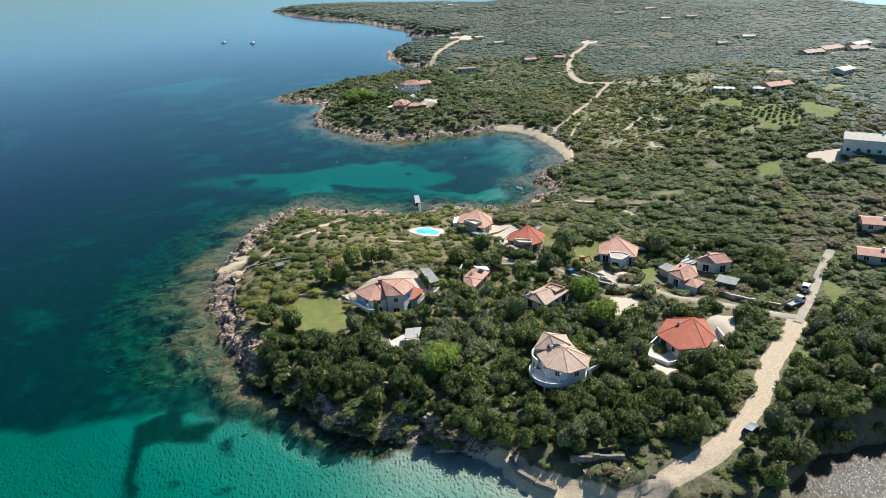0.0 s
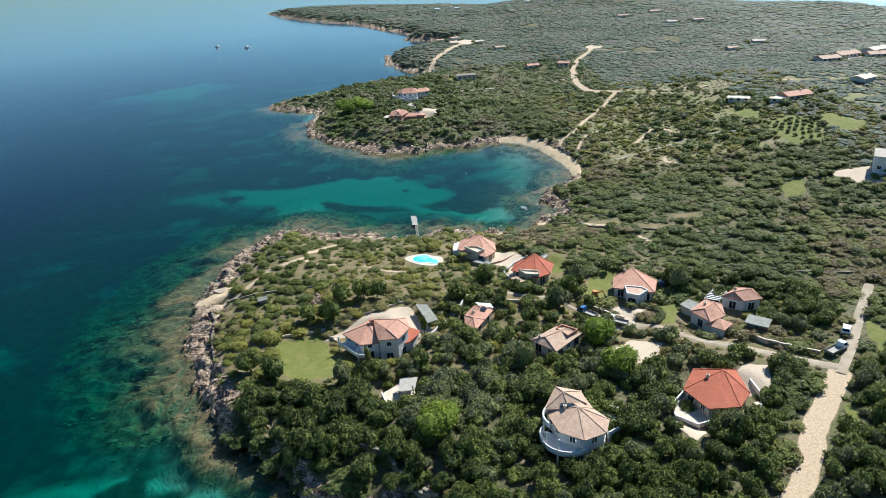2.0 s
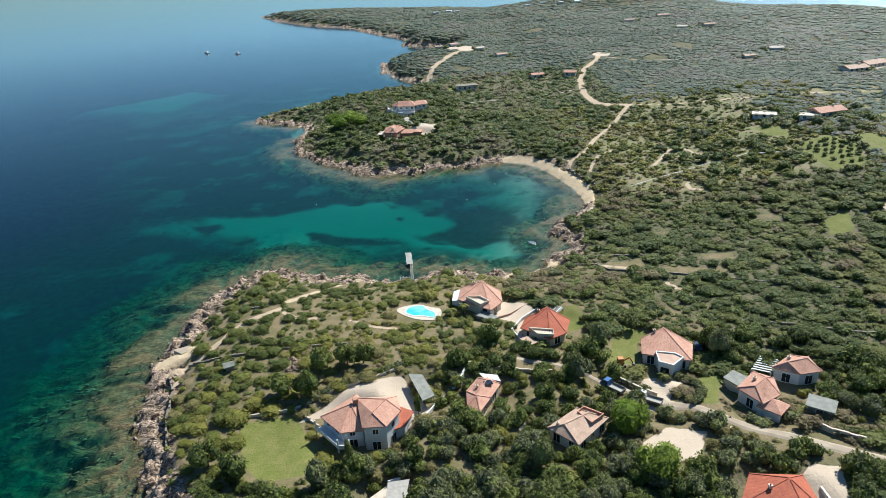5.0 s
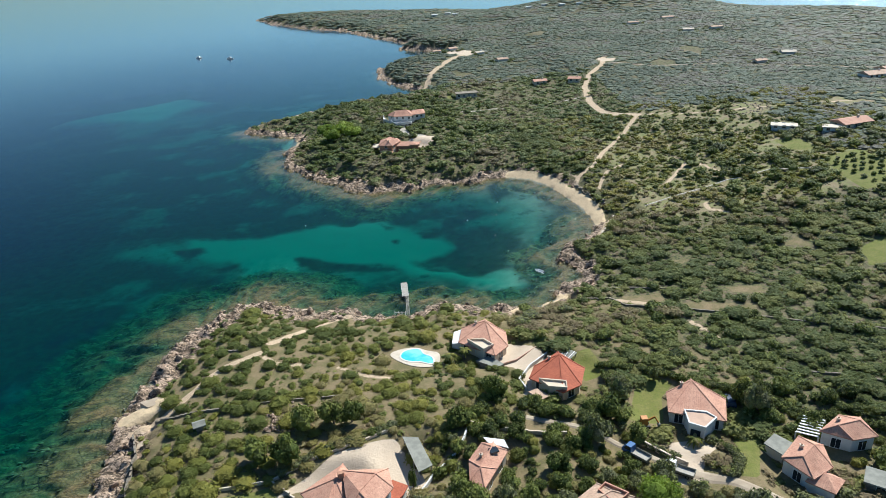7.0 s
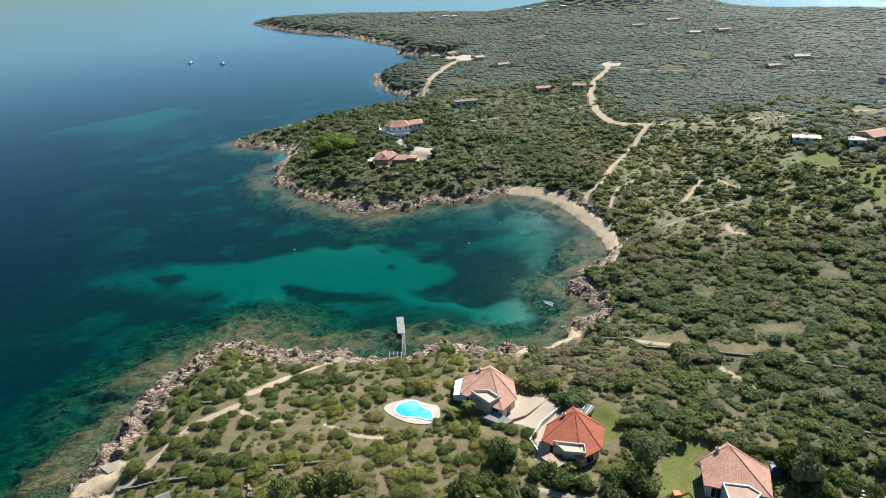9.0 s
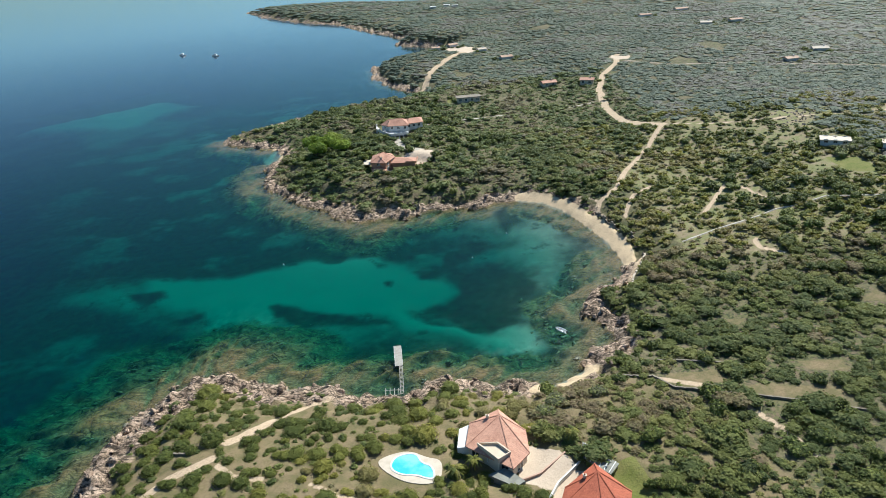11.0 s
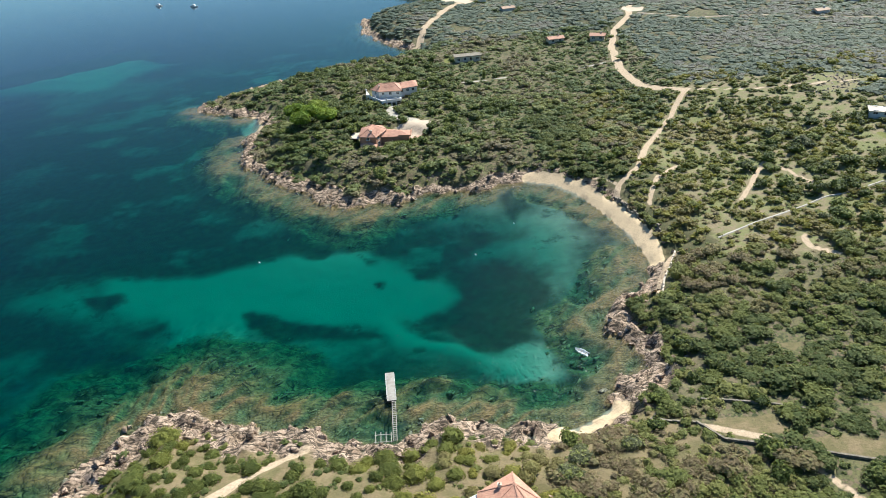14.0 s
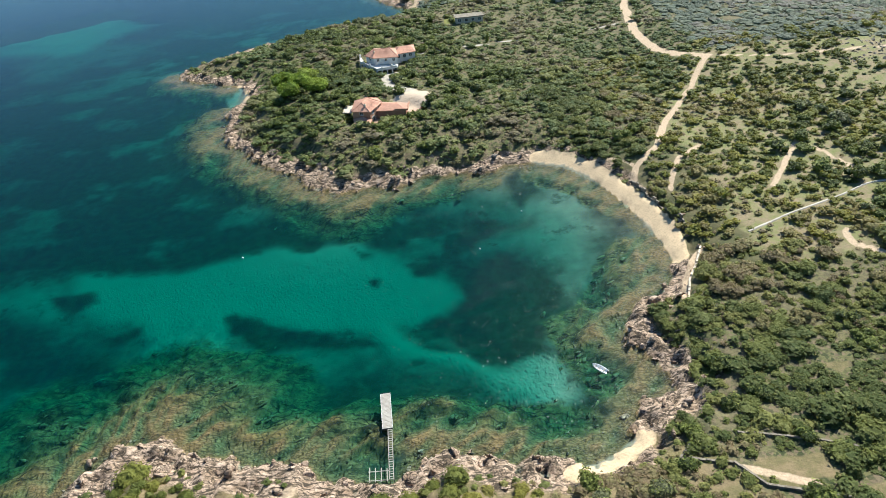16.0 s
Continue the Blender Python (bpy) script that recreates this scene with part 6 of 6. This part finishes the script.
for x, y, yaw in ((-182, 717, 170), (-215.4, 733, 165)):
    boat = tagged(empty("motor_boat", x, y, -0.3), "white motor boat at anchor on the open sea", "boat", "anchored boats")
    boat.matrix_basis = pose(x, y, -0.3, 0, 0, yaw)
    part("hull", hull(6.2, 2.2, 1.0), M_WHITE_PAINT, boat)
    part("cabin", Shape().add([(-1.2, -0.9, 1.1), (1.6, -0.8, 1.1), (1.6, 0.8, 1.1), (-1.2, 0.9, 1.1), (-1.0, -0.75, 2.3), (0.6, -0.6, 2.3), (0.6, 0.6, 2.3), (-1.0, 0.75, 2.3)],
                              [(4, 5, 6, 7), (0, 1, 5, 4), (1, 2, 6, 5), (2, 3, 7, 6), (3, 0, 4, 7)]), M_WHITE_PAINT, boat)
    part("windscreen", Shape().box(0.9, -0.6, 1.5, 1.3, 0.6, 2.0), M_GLASS, boat)
for x, y in ((24.0, 312.0), (12.0, 296.0), (-46.0, 300.0)):
    part("buoy", Shape().tube((x, y, -0.2), (x, y, 0.25), 0.28, 0.18, 10), M_WHITE_PAINT)
    tagged(bpy.context.scene.collection.objects[-1], "small white mooring buoy afloat in the bay", "buoy", "mooring buoys")


# ---- vehicles ----
def wheels(root, xs, y, r):
    for x in xs:
        for s in (-1, 1):
            w = part("wheel", Shape().tube((x, s * y - 0.11, r), (x, s * y + 0.11, r), r, r, 14), M_RUBBER, root)
            part("rim", Shape().tube((x, s * y - 0.125, r), (x, s * y + 0.125, r), r * 0.55, r * 0.55, 10), M_GREY, w)


def pickup(x, y, yaw, paint, label, length=5.2):
    root = tagged(empty("pickup_truck", 0, 0, 0), label, "truck", "parked trucks")
    h = length / 2
    part("chassis", Shape().box(-h, -0.8, 0.4, h - 0.3, 0.8, 0.65), M_DARK_PAINT, root)
    part("cab", Shape().add([(h - 1.9, -0.9, 0.6), (h, -0.9, 0.6), (h, 0.9, 0.6), (h - 1.9, 0.9, 0.6), (h - 1.9, -0.9, 1.25), (h, -0.88, 1.2), (h, 0.88, 1.2), (h - 1.9, 0.9, 1.25),
                             (h - 1.85, -0.75, 2.05), (h - 0.75, -0.75, 2.05), (h - 0.75, 0.75, 2.05), (h - 1.85, 0.75, 2.05)],
                            [(3, 2, 1, 0), (0, 1, 5, 4), (1, 2, 6, 5), (2, 3, 7, 6), (3, 0, 4, 7), (4, 5, 9, 8), (5, 6, 10, 9), (6, 7, 11, 10), (7, 4, 8, 11), (8, 9, 10, 11)]), paint, root)
    part("windscreen", Shape().add([(h - 0.08, -0.75, 1.3), (h - 0.08, 0.75, 1.3), (h - 0.66, 0.66, 1.98), (h - 0.66, -0.66, 1.98)], [(0, 1, 2, 3)]), M_GLASS, root)
    for s in (-1, 1):
        part("side_window", Shape().add([(h - 1.7, s * 0.9, 1.32), (h - 0.5, s * 0.9, 1.32), (h - 0.85, s * 0.8, 1.95), (h - 1.7, s * 0.8, 1.95)], [(0, 1, 2, 3)]), M_GLASS, root)
        part("drop_side", Shape().box(-h, s * 0.95 - 0.04, 0.75, h - 2.0, s * 0.95 + 0.04, 1.2), M_GREY, root)
        part("headlight", Shape().box(h - 0.02, s * 0.6 - 0.15, 0.8, h + 0.03, s * 0.6 + 0.15, 1.0), M_WHITE_PAINT, root)
    part("tailgate", Shape().box(-h - 0.04, -0.95, 0.75, -h + 0.04, 0.95, 1.2), M_GREY, root)
    part("load_bed", Shape().box(-h, -0.92, 0.66, h - 2.0, 0.92, 0.76), M_WOOD, root)
    wheels(root, (-h + 1.0, h - 0.8), 0.82, 0.36)
    root.matrix_basis = pose(x, y, ground_z(x, y) + 0.02, 0, 0, yaw)
    return root


def car(x, y, yaw, paint, label):
    root = tagged(empty("car", 0, 0, 0), label, "car")
    prof = [(-2.1, 0.35), (2.05, 0.35), (2.1, 0.75), (1.9, 0.92), (0.95, 1.0), (0.35, 1.55), (-1.5, 1.6), (-2.05, 1.05), (-2.12, 0.7)]
    n = len(prof)
    sh = Shape().add([(px, -0.88 + (0.13 if pz > 1.2 else 0), pz) for px, pz in prof] + [(px, 0.88 - (0.13 if pz > 1.2 else 0), pz) for px, pz in prof],
                     [tuple(range(n)), tuple(range(2 * n - 1, n - 1, -1))] + [(i, n + i, n + (i + 1) % n, (i + 1) % n) for i in range(n)])
    part("body", sh, paint, root)
    part("windscreen", Shape().add([(0.94, -0.72, 1.04), (0.94, 0.72, 1.04), (0.42, 0.66, 1.54), (0.42, -0.66, 1.54)], [(0, 1, 2, 3)]), M_GLASS, root)
    part("rear_window", Shape().add([(-2.03, 0.7, 1.12), (-2.03, -0.7, 1.12), (-1.58, -0.64, 1.56), (-1.58, 0.64, 1.56)], [(0, 1, 2, 3)]), M_GLASS, root)
    for s in (-1, 1):
        part("side_window", Shape().add([(0.75, s * 0.89, 1.05), (-1.75, s * 0.89, 1.08), (-1.45, s * 0.78, 1.52), (0.35, s * 0.78, 1.5)], [(0, 1, 2, 3)]), M_GLASS, root)
        part("headlight", Shape().box(2.02, s * 0.6 - 0.16, 0.68, 2.12, s * 0.6 + 0.16, 0.84), M_WHITE_PAINT, root)
    wheels(root, (-1.3, 1.3), 0.8, 0.34)
    root.matrix_basis = pose(x, y, ground_z(x, y) + 0.02, 0, 0, yaw)
    return root


pickup(36.2, 168.2, 132, M_BLUE, "small truck with a blue cab parked on the lane")
pickup(42.4, 163.4, 146, M_WHITE_PAINT, "small white tipper truck parked on the lane")
car(55.6, 100.2, 42, M_DARK_PAINT, "dark car driving stopped on the sandy road")
car(58.6, 181.4, 75, M_NAVY, "dark blue car parked beside the white villa")
pickup(85.2, 144.8, 30, M_WHITE_PAINT, "white truck parked where the sandy road begins", 5.8)
car(91.4, 152.2, 55, M_WHITE_PAINT, "white car parked beside the paved road")

digger = tagged(empty("excavator", 39.6, 175.6, ground_z(39.6, 175.6)), "small orange excavator at a dug garden pit", "excavator")
M_ORANGE = surface("orange_paint", (0.50, 0.20, 0.04), (0.42, 0.16, 0.035), 2.0, 0.5)
M_EARTH = surface("dug_earth", (0.30, 0.20, 0.12), (0.22, 0.15, 0.09), 0.9, 0.95, 0.9, 3.0)
part("cab", Shape().box(-0.6, -0.6, 0.7, 0.6, 0.6, 2.2), M_ORANGE, digger)
for s in (-1, 1):
    part("track", Shape().box(-1.1, s * 0.65 - 0.2, 0, 1.1, s * 0.65 + 0.2, 0.55), M_RUBBER, digger)
part("boom", Shape().beam((0.5, 0, 1.3), (1.9, -0.3, 2.4), 0.22, 0.3), M_ORANGE, digger)
part("stick", Shape().beam((1.9, -0.3, 2.4), (2.7, -0.5, 1.0), 0.18, 0.24), M_ORANGE, digger)
part("bucket", Shape().box(2.45, -0.85, 0.5, 2.95, -0.2, 1.0), M_GREY, digger)
heap = soup("spoil_heap", *[(v * np.array([1.9, 1.4, 0.7]), f) for v, f in [boulder(RNG, 2)[:2]]][0], [M_EARTH])
heap.location = (43.2, 175.0, ground_z(43.2, 175.0) + 0.1)
tagged(heap, "heap of dug brown earth beside the pit", "earth heap")


# ---- walls and hedges ----
def stone_wall(line, w, h, mt, label, name="garden_wall"):
    s = Shape()
    rng = random.Random(len(line) * 31 + int(line[0][0]))
    for (ax, ay), (bx, by) in zip(line[:-1], line[1:]):
        ln = math.hypot(bx - ax, by - ay)
        n = max(1, int(ln / 1.1))
        for i in range(n):
            f0, f1 = i / n, (i + 1) / n
            x0, y0, x1, y1 = ax + (bx - ax) * f0, ay + (by - ay) * f0, ax + (bx - ax) * f1, ay + (by - ay) * f1
            z = ground_z((x0 + x1) / 2, (y0 + y1) / 2)
            hh, ww = h * rng.uniform(0.92, 1.06), w * rng.uniform(0.94, 1.04)
            s.beam((x0, y0, z - 0.3 + hh / 2), (x1, y1, z - 0.3 + hh / 2), ww, hh + 0.6)
    return tagged(part(name, s, mt), label, "wall", "garden walls")


DRY = "low dry-stone wall running through the scrub"
for line in ([(-59.8, 189.2), (-53, 188.8), (-46.9, 188.3), (-40, 188.8), (-33.7, 189.6), (-27, 189.4)], [(-24, 189.4), (-18.0, 189.8)], [(-51.1, 212.4), (-46.5, 211.1)],
             [(37.8, 228.4), (45.1, 226.1), (48.2, 221.5), (60.0, 217.6), (72.2, 213.4), (86, 207.5), (101.1, 201.2)], [(66.5, 192.4), (75, 189.4), (84.5, 186.6), (93.0, 182.0), (108, 178)],
             [(43.0, 234.8), (37.8, 228.4)], [(48, 232), (58, 229), (66, 226)]):
    stone_wall(line, 0.36, 0.45, M_STONE, DRY)
stone_wall([(54.2, 320.9), (56.5, 310.2), (60.5, 300.3), (61.0, 294.6)], 0.4, 0.8, M_STONE, "stone retaining wall behind the sandy beach")
stone_wall([(61.4, 287.0), (58.5, 281), (55.4, 276), (52.6, 268.5)], 0.4, 0.5, M_DECK, "pale low wall along the shore path")
stone_wall([(-18.7, 124.0), (-11.1, 120.4), (-8.6, 115.6), (-1.5, 110.0)], 0.7, 1.6, M_STONE, "stone retaining wall above the southern shore")
stone_wall([(21.8, 97.0), (25.9, 96.6), (31.4, 96.2)], 0.5, 1.2, M_STONE, "stone wall beside the beach track")
stone_wall([(-30.2, 167.3), (-22.6, 171.9), (-14.4, 174.9), (-8.1, 178.2)], 0.3, 0.6, M_CREAM, "cream wall round the gravel court")
stone_wall([(-3.4, 161.5), (-0.5, 167.0), (4.3, 171.8), (6.0, 176.7)], 0.3, 0.8, M_WHITE, "white curved wall along the villa lane")
stone_wall([(6.1, 178.5), (13.6, 175.6), (19.8, 174.1), (24.5, 173.7)], 0.3, 0.8, M_CREAM, "cream wall along the villa lane")
stone_wall([(69.0, 153.3), (72.1, 149.6), (77.6, 146.2), (81.3, 143.9)], 0.4, 1.2, M_CREAM, "cream wall along the paved lane")
stone_wall([(38.5, 171.0), (41.5, 167.6), (44.5, 164.9)], 0.35, 1.0, M_CREAM, "cream wall beside the white drive")
stone_wall([(-42, 165.5), (-30.5, 167.2), (-24.6, 162.8)], 0.3, 0.6, M_DECK, "low pale edging wall round the lawn")
stone_wall([(-63.6, 186.2), (-60.4, 179.6), (-58.5, 170.0), (-55.0, 160.0)], 0.35, 0.9, M_STONE, "low stone wall along the rocky shore")
for line, w, nm in (([(11.5, 101.5), (12.4, 97.6), (15.2, 94.6), (18.6, 92.4)], 0.7, "stone_pier"),):
    stone_wall(line, w, 0.9, M_STONE, "broken pale stone mole beside the beach", nm)
for poly, lab in (([(-62.5, 188.2), (-58.0, 186.6), (-59.0, 179.6), (-61.4, 180.6)], "pale bare concrete platform above the rocks"), ([(-65.6, 195.8), (-62.2, 197.6), (-59.4, 196.2), (-63.0, 193.8)], "flat pale concrete bathing slab on the rocks")):
    z = ground_z(sum(p[0] for p in poly) / 4, sum(p[1] for p in poly) / 4)
    tagged(part("slab", Shape().prism(poly, z - 1.5, z + 0.14), M_LANE), lab, "slab")


def hedge(line, r, h, mt, label):
    places = []
    for (ax, ay), (bx, by) in zip(line[:-1], line[1:]):
        n = max(1, int(math.hypot(bx - ax, by - ay) / (r * 0.75)))
        for i in range(n):
            f = (i + 0.5) / n
            x, y = ax + (bx - ax) * f, ay + (by - ay) * f
            places.append((x, y, ground_z(x, y), r * RNG.uniform(0.9, 1.2), h * RNG.uniform(0.9, 1.1)))
    return scatter("hedge", BUSH_FORMS, places, mt, label, "hedge")


for line in ([(35.5, 196.3), (43.3, 193.6), (56.3, 187.4), (60.5, 184.4)], [(65.1, 181.4), (69.2, 176.4), (76.9, 174.4), (84.0, 170.0), (92, 166)], [(36.6, 173.6), (40.0, 169.6), (43.6, 166.4)],
             [(36.0, 193.4), (37.2, 186), (36.4, 179)], [(-29.6, 168.2), (-22.6, 173.0), (-14.4, 176.0), (-8.5, 179.0)], [(50.5, 171.8), (53.5, 165), (50.8, 160.2)],
             [(69.5, 154.4), (73.0, 151.0), (78.5, 148.0)]):
    hedge(line, 0.95, 1.5, F_WOOD, "clipped dark green hedge round a villa garden")


# ---- single trees ----
def place_tree(form, x, y, r, h, mt, label, name="tree"):
    ob = make_tree(form, name, label, mt)
    ob.matrix_basis = pose(x, y, ground_z(x, y), 0, 0, RNG.uniform(0, 360)) @ Matrix.Diagonal((r, r, h, 1))
    return ob


BIG_FORMS = [clump(RNG, 1, 14, 1600, 0.06, 0.8, 0.4) for i in range(2)]
for x, y, r, h in ((-1.0, 125.6, 4.6, 5.6), (35.9, 154.6, 3.6, 5.0), (37.4, 141.5, 3.8, 5.2), (-51.8, 406, 4.2, 5), (-44.5, 399, 4.0, 5), (-37.5, 392, 4.2, 5), (-42, 404, 4.0, 5), (-47.3, 391, 4, 5)):
    place_tree(BIG_FORMS[0 if r > 4 else 1], x, y, r, h, F_PINE, "bright green umbrella pine standing above the wood", "pine_tree")
for x, y, r, h in ((-25.8, 179.6, 3.0, 4.4), (-20.4, 180.6, 2.6, 3.8), (-28.2, 171.5, 2.8, 4.2), (-34, 172, 2.6, 3.6), (-16.9, 181.2, 2.3, 3.4), (37.2, 183.8, 2.9, 4.2), (33.5, 178.4, 2.7, 4.0), (61.8, 177.0, 2.8, 4.4),
                   (60.6, 180.6, 2.4, 3.8), (45.9, 189.9, 1.3, 2.4), (17.8, 145.5, 2.6, 4.4), (-38, 148, 3.2, 4.4), (-44, 152, 3.0, 4.0), (-22, 144, 2.4, 4.0), (12, 187, 2.6, 3.6), (30, 172, 2.6, 4.0)):
    place_tree(TREE_FORMS[int(abs(x)) % 6], x, y, r, h, F_WOOD, "dark green garden tree with a rounded crown")
for x, y in ((-4.2, 161.2), (-16.9, 148.5), (26.0, 430.0)):
    place_tree(BUSH_FORMS[2], x, y, 0.9, 6.0, F_WOOD, "slender dark cypress beside the villa", "cypress_tree")


def palm(x, y, h):
    root = tagged(empty("palm_tree", 0, 0, 0), "short fan palm with drooping green fronds", "palm tree")
    part("trunk", Shape().tube((0, 0, -0.4), (0.1, 0, h), 0.22, 0.17), M_BARK, root)
    for i in range(16):
        a, lift = i * 2.4, RNG.uniform(0.2, 0.9)
        s = Shape()
        c, q = math.cos(a), math.sin(a)
        pts = []
        for k in range(5):
            f = k / 4
            rr, zz, w = 1.9 * f, h + lift * 1.6 * f - 1.7 * f * f, 0.32 * math.sin(math.pi * min(1, f + 0.12)) + 0.02
            pts += [(c * rr - q * w, q * rr + c * w, zz - 0.08), (c * rr, q * rr, zz), (c * rr + q * w, q * rr - c * w, zz - 0.08)]
        s.add(pts, [(3 * k + j, 3 * k + j + 1, 3 * k + j + 4, 3 * k + j + 3) for k in range(4) for j in range(2)])
        part("frond", s, F_HEATH, root)
    root.matrix_basis = pose(x, y, ground_z(x, y))
    return root


for x, y, h in ((6.6, 203.2, 2.6), (3.4, 201.0, 2.0), (25.0, 208.6, 2.2), (47.5, 170.2, 1.6)):
    palm(x, y, h)


# ---- distant houses ----
def gable_house(x, y, yaw, w, d, h, wall_m, roof_m, label, pitch=0.3, flat=False, windows=True):
    z = ground_z(x, y)
    root = tagged(empty("house", 0, 0, 0), label, "house", "distant houses")
    part("wall", Shape().prism([(-w / 2, -d / 2), (w / 2, -d / 2), (w / 2, d / 2), (-w / 2, d / 2)], -1.5, h), wall_m, root)
    e, top = 0.45, h + pitch * d / 2
    if flat:
        part("roof", Shape().prism([(-w / 2 - e, -d / 2 - e), (w / 2 + e, -d / 2 - e), (w / 2 + e, d / 2 + e), (-w / 2 - e, d / 2 + e)], h, h + 0.3), roof_m, root)
    else:
        a, b = w / 2 + e, d / 2 + e
        part("roof", Shape().add([(-a, -b, h - 0.1), (a, -b, h - 0.1), (a, b, h - 0.1), (-a, b, h - 0.1), (-a, 0, top), (a, 0, top), (-a, -b, h - 0.3), (a, -b, h - 0.3), (a, b, h - 0.3), (-a, b, h - 0.3)],
                                 [(0, 1, 5, 4), (2, 3, 4, 5), (3, 0, 4), (1, 2, 5), (0, 6, 7, 1), (2, 8, 9, 3), (9, 8, 7, 6), (1, 7, 8, 2), (3, 9, 6, 0)]), roof_m, root)
        if w > 3:
            part("chimney", Shape().box(w * 0.2, -0.3, h, w * 0.2 + 0.7, 0.4, top + 0.7), wall_m, root)
    n = max(1, int(w / 3))
    for side in (-1, 1) if windows else ():
        for i in range(n):
            for lv in range(max(1, int(h / 2.8))):
                window(root, -w / 2 + w * (i + 0.5) / n, side * d / 2, lv * 2.8 + 0.9, 0, 1.2, 1.2)
    root.matrix_basis = pose(x, y, z, 0, 0, yaw)
    return root


FAR_RED = [(66.5, 491, 10, 9, 6), (86.4, 484, -20, 8, 6), (164, 331, 15, 15, 9), (115, 164, -25, 9, 6), (126, 182, -20, 9, 7)]
FAR_WHITE = [(154, 236, -30, 16, 9), (246, 438, 20, 15, 9), (228, 424, 10, 12, 8), (270, 448, 25, 14, 8), (258, 428, 0, 10, 8), (284, 436, 15, 12, 8), (210, 357, 30, 10, 7), (216, 720, 10, 14, 7),
             (180, 700, 0, 12, 6), (205, 632, -15, 10, 7), (230, 640, 5, 12, 6), (201, 494, 10, 9, 6), (229, 517, -10, 11, 7), (52, 575, 15, 10, 7), (18, 622, 30, 9, 6), (38, 606, 20, 8, 6), (6, 612, 10, 7, 5)]
for x, y, yaw, w, d in FAR_RED:
    gable_house(x, y, yaw, w * 0.85, d * 0.85, 2.6, M_CREAM, M_TILE_ROSE, "small house with a red tiled roof among scrub")
for i, (x, y, yaw, w, d) in enumerate(FAR_WHITE):
    far = 0.75 if y > 460 else 1.0
    gable_house(x, y, yaw, w * far, d * far, 5.4 if w > 15 else 2.5 * far, M_WHITE, M_TILE_SAND if i % 3 else M_DECK, "white country house far off in the scrub", windows=far == 1.0)
gable_house(143, 341, -25, 9, 4.5, 1.7, M_WHITE, M_DECK, "long low white house with a flat pale roof", flat=True)
gable_house(155, 327, -25, 7, 4, 2.1, M_WHITE, M_DECK, "low white house beside the green lawns", flat=True)
gable_house(21, 471, 5, 12, 5, 2.6, M_CREAM, M_STONE, "low stone house on a small lawn", flat=True)
gable_house(72.8, 155.6, -35, 4.2, 3.4, 2.4, M_STONE, M_GREY, "small grey-roofed garden shed", flat=True)
gable_house(-47.9, 182.8, 25, 1.6, 1.4, 1.5, M_STONE, M_GREY, "tiny grey hut between bushes", pitch=0.6, windows=False)
for i in (2, 4, 5):
    gable_house(-12 + 9 * i + RNG.uniform(-3, 3), 898 + 10 * math.sin(i * 2.1), RNG.uniform(-20, 20), 6, 4, 2.0, M_WHITE, M_WHITE, "tiny white house on the far ridge", flat=True, windows=False)
for i in range(8):
    gable_house(110 + 17 * i, 860 - 4 * i + 8 * math.sin(i * 1.7), RNG.uniform(-20, 20), 6, 4, 1.8, M_WHITE, M_WHITE, "tiny white house on the far ridge", flat=True, windows=False)

garden = []
for x, y, yaw, w, d in FAR_RED[:3] + FAR_WHITE + [(143, 341, 0, 11, 5), (155, 327, 0, 7, 4), (21, 471, 0, 12, 5)]:
    for i in range(9):
        a, r = RNG.uniform(0, 6.28), RNG.uniform(1.2, 2.0)
        px, py = x + (w * 0.5 + r + 0.8) * math.cos(a), y + (w * 0.5 + r + 0.4) * math.sin(a)
        garden.append((px, py, ground_z(px, py), r, r * RNG.uniform(0.8, 1.2)))
scatter("garden_shrubs", BUSH_FORMS, garden, F_WOOD, "dark green bushes round the country houses", "shrubs")
rubble = []
for i in range(140):
    x, y = RNG.uniform(133, 156), RNG.uniform(364, 388)
    r = RNG.uniform(0.4, 1.1)
    rubble.append((x, y, ground_z(x, y) + 0.2, r, r))
scatter("rock_outcrop", SMALL_ROCKS, rubble, M_STONE, "grey rock outcrop and rubble in the scrub", "rocks")
rubble = []
for i in range(60):
    x, y = -30 + RNG.normal(0, 2.6), 183 + RNG.normal(0, 1.8)
    r = RNG.uniform(0.4, 1.2)
    rubble.append((x, y, ground_z(x, y) + 0.3, r, r * 1.2))
scatter("rock_outcrop", ROCK_FORMS, rubble, M_ROCK, "pale granite outcrop among heath bushes", "rocks")
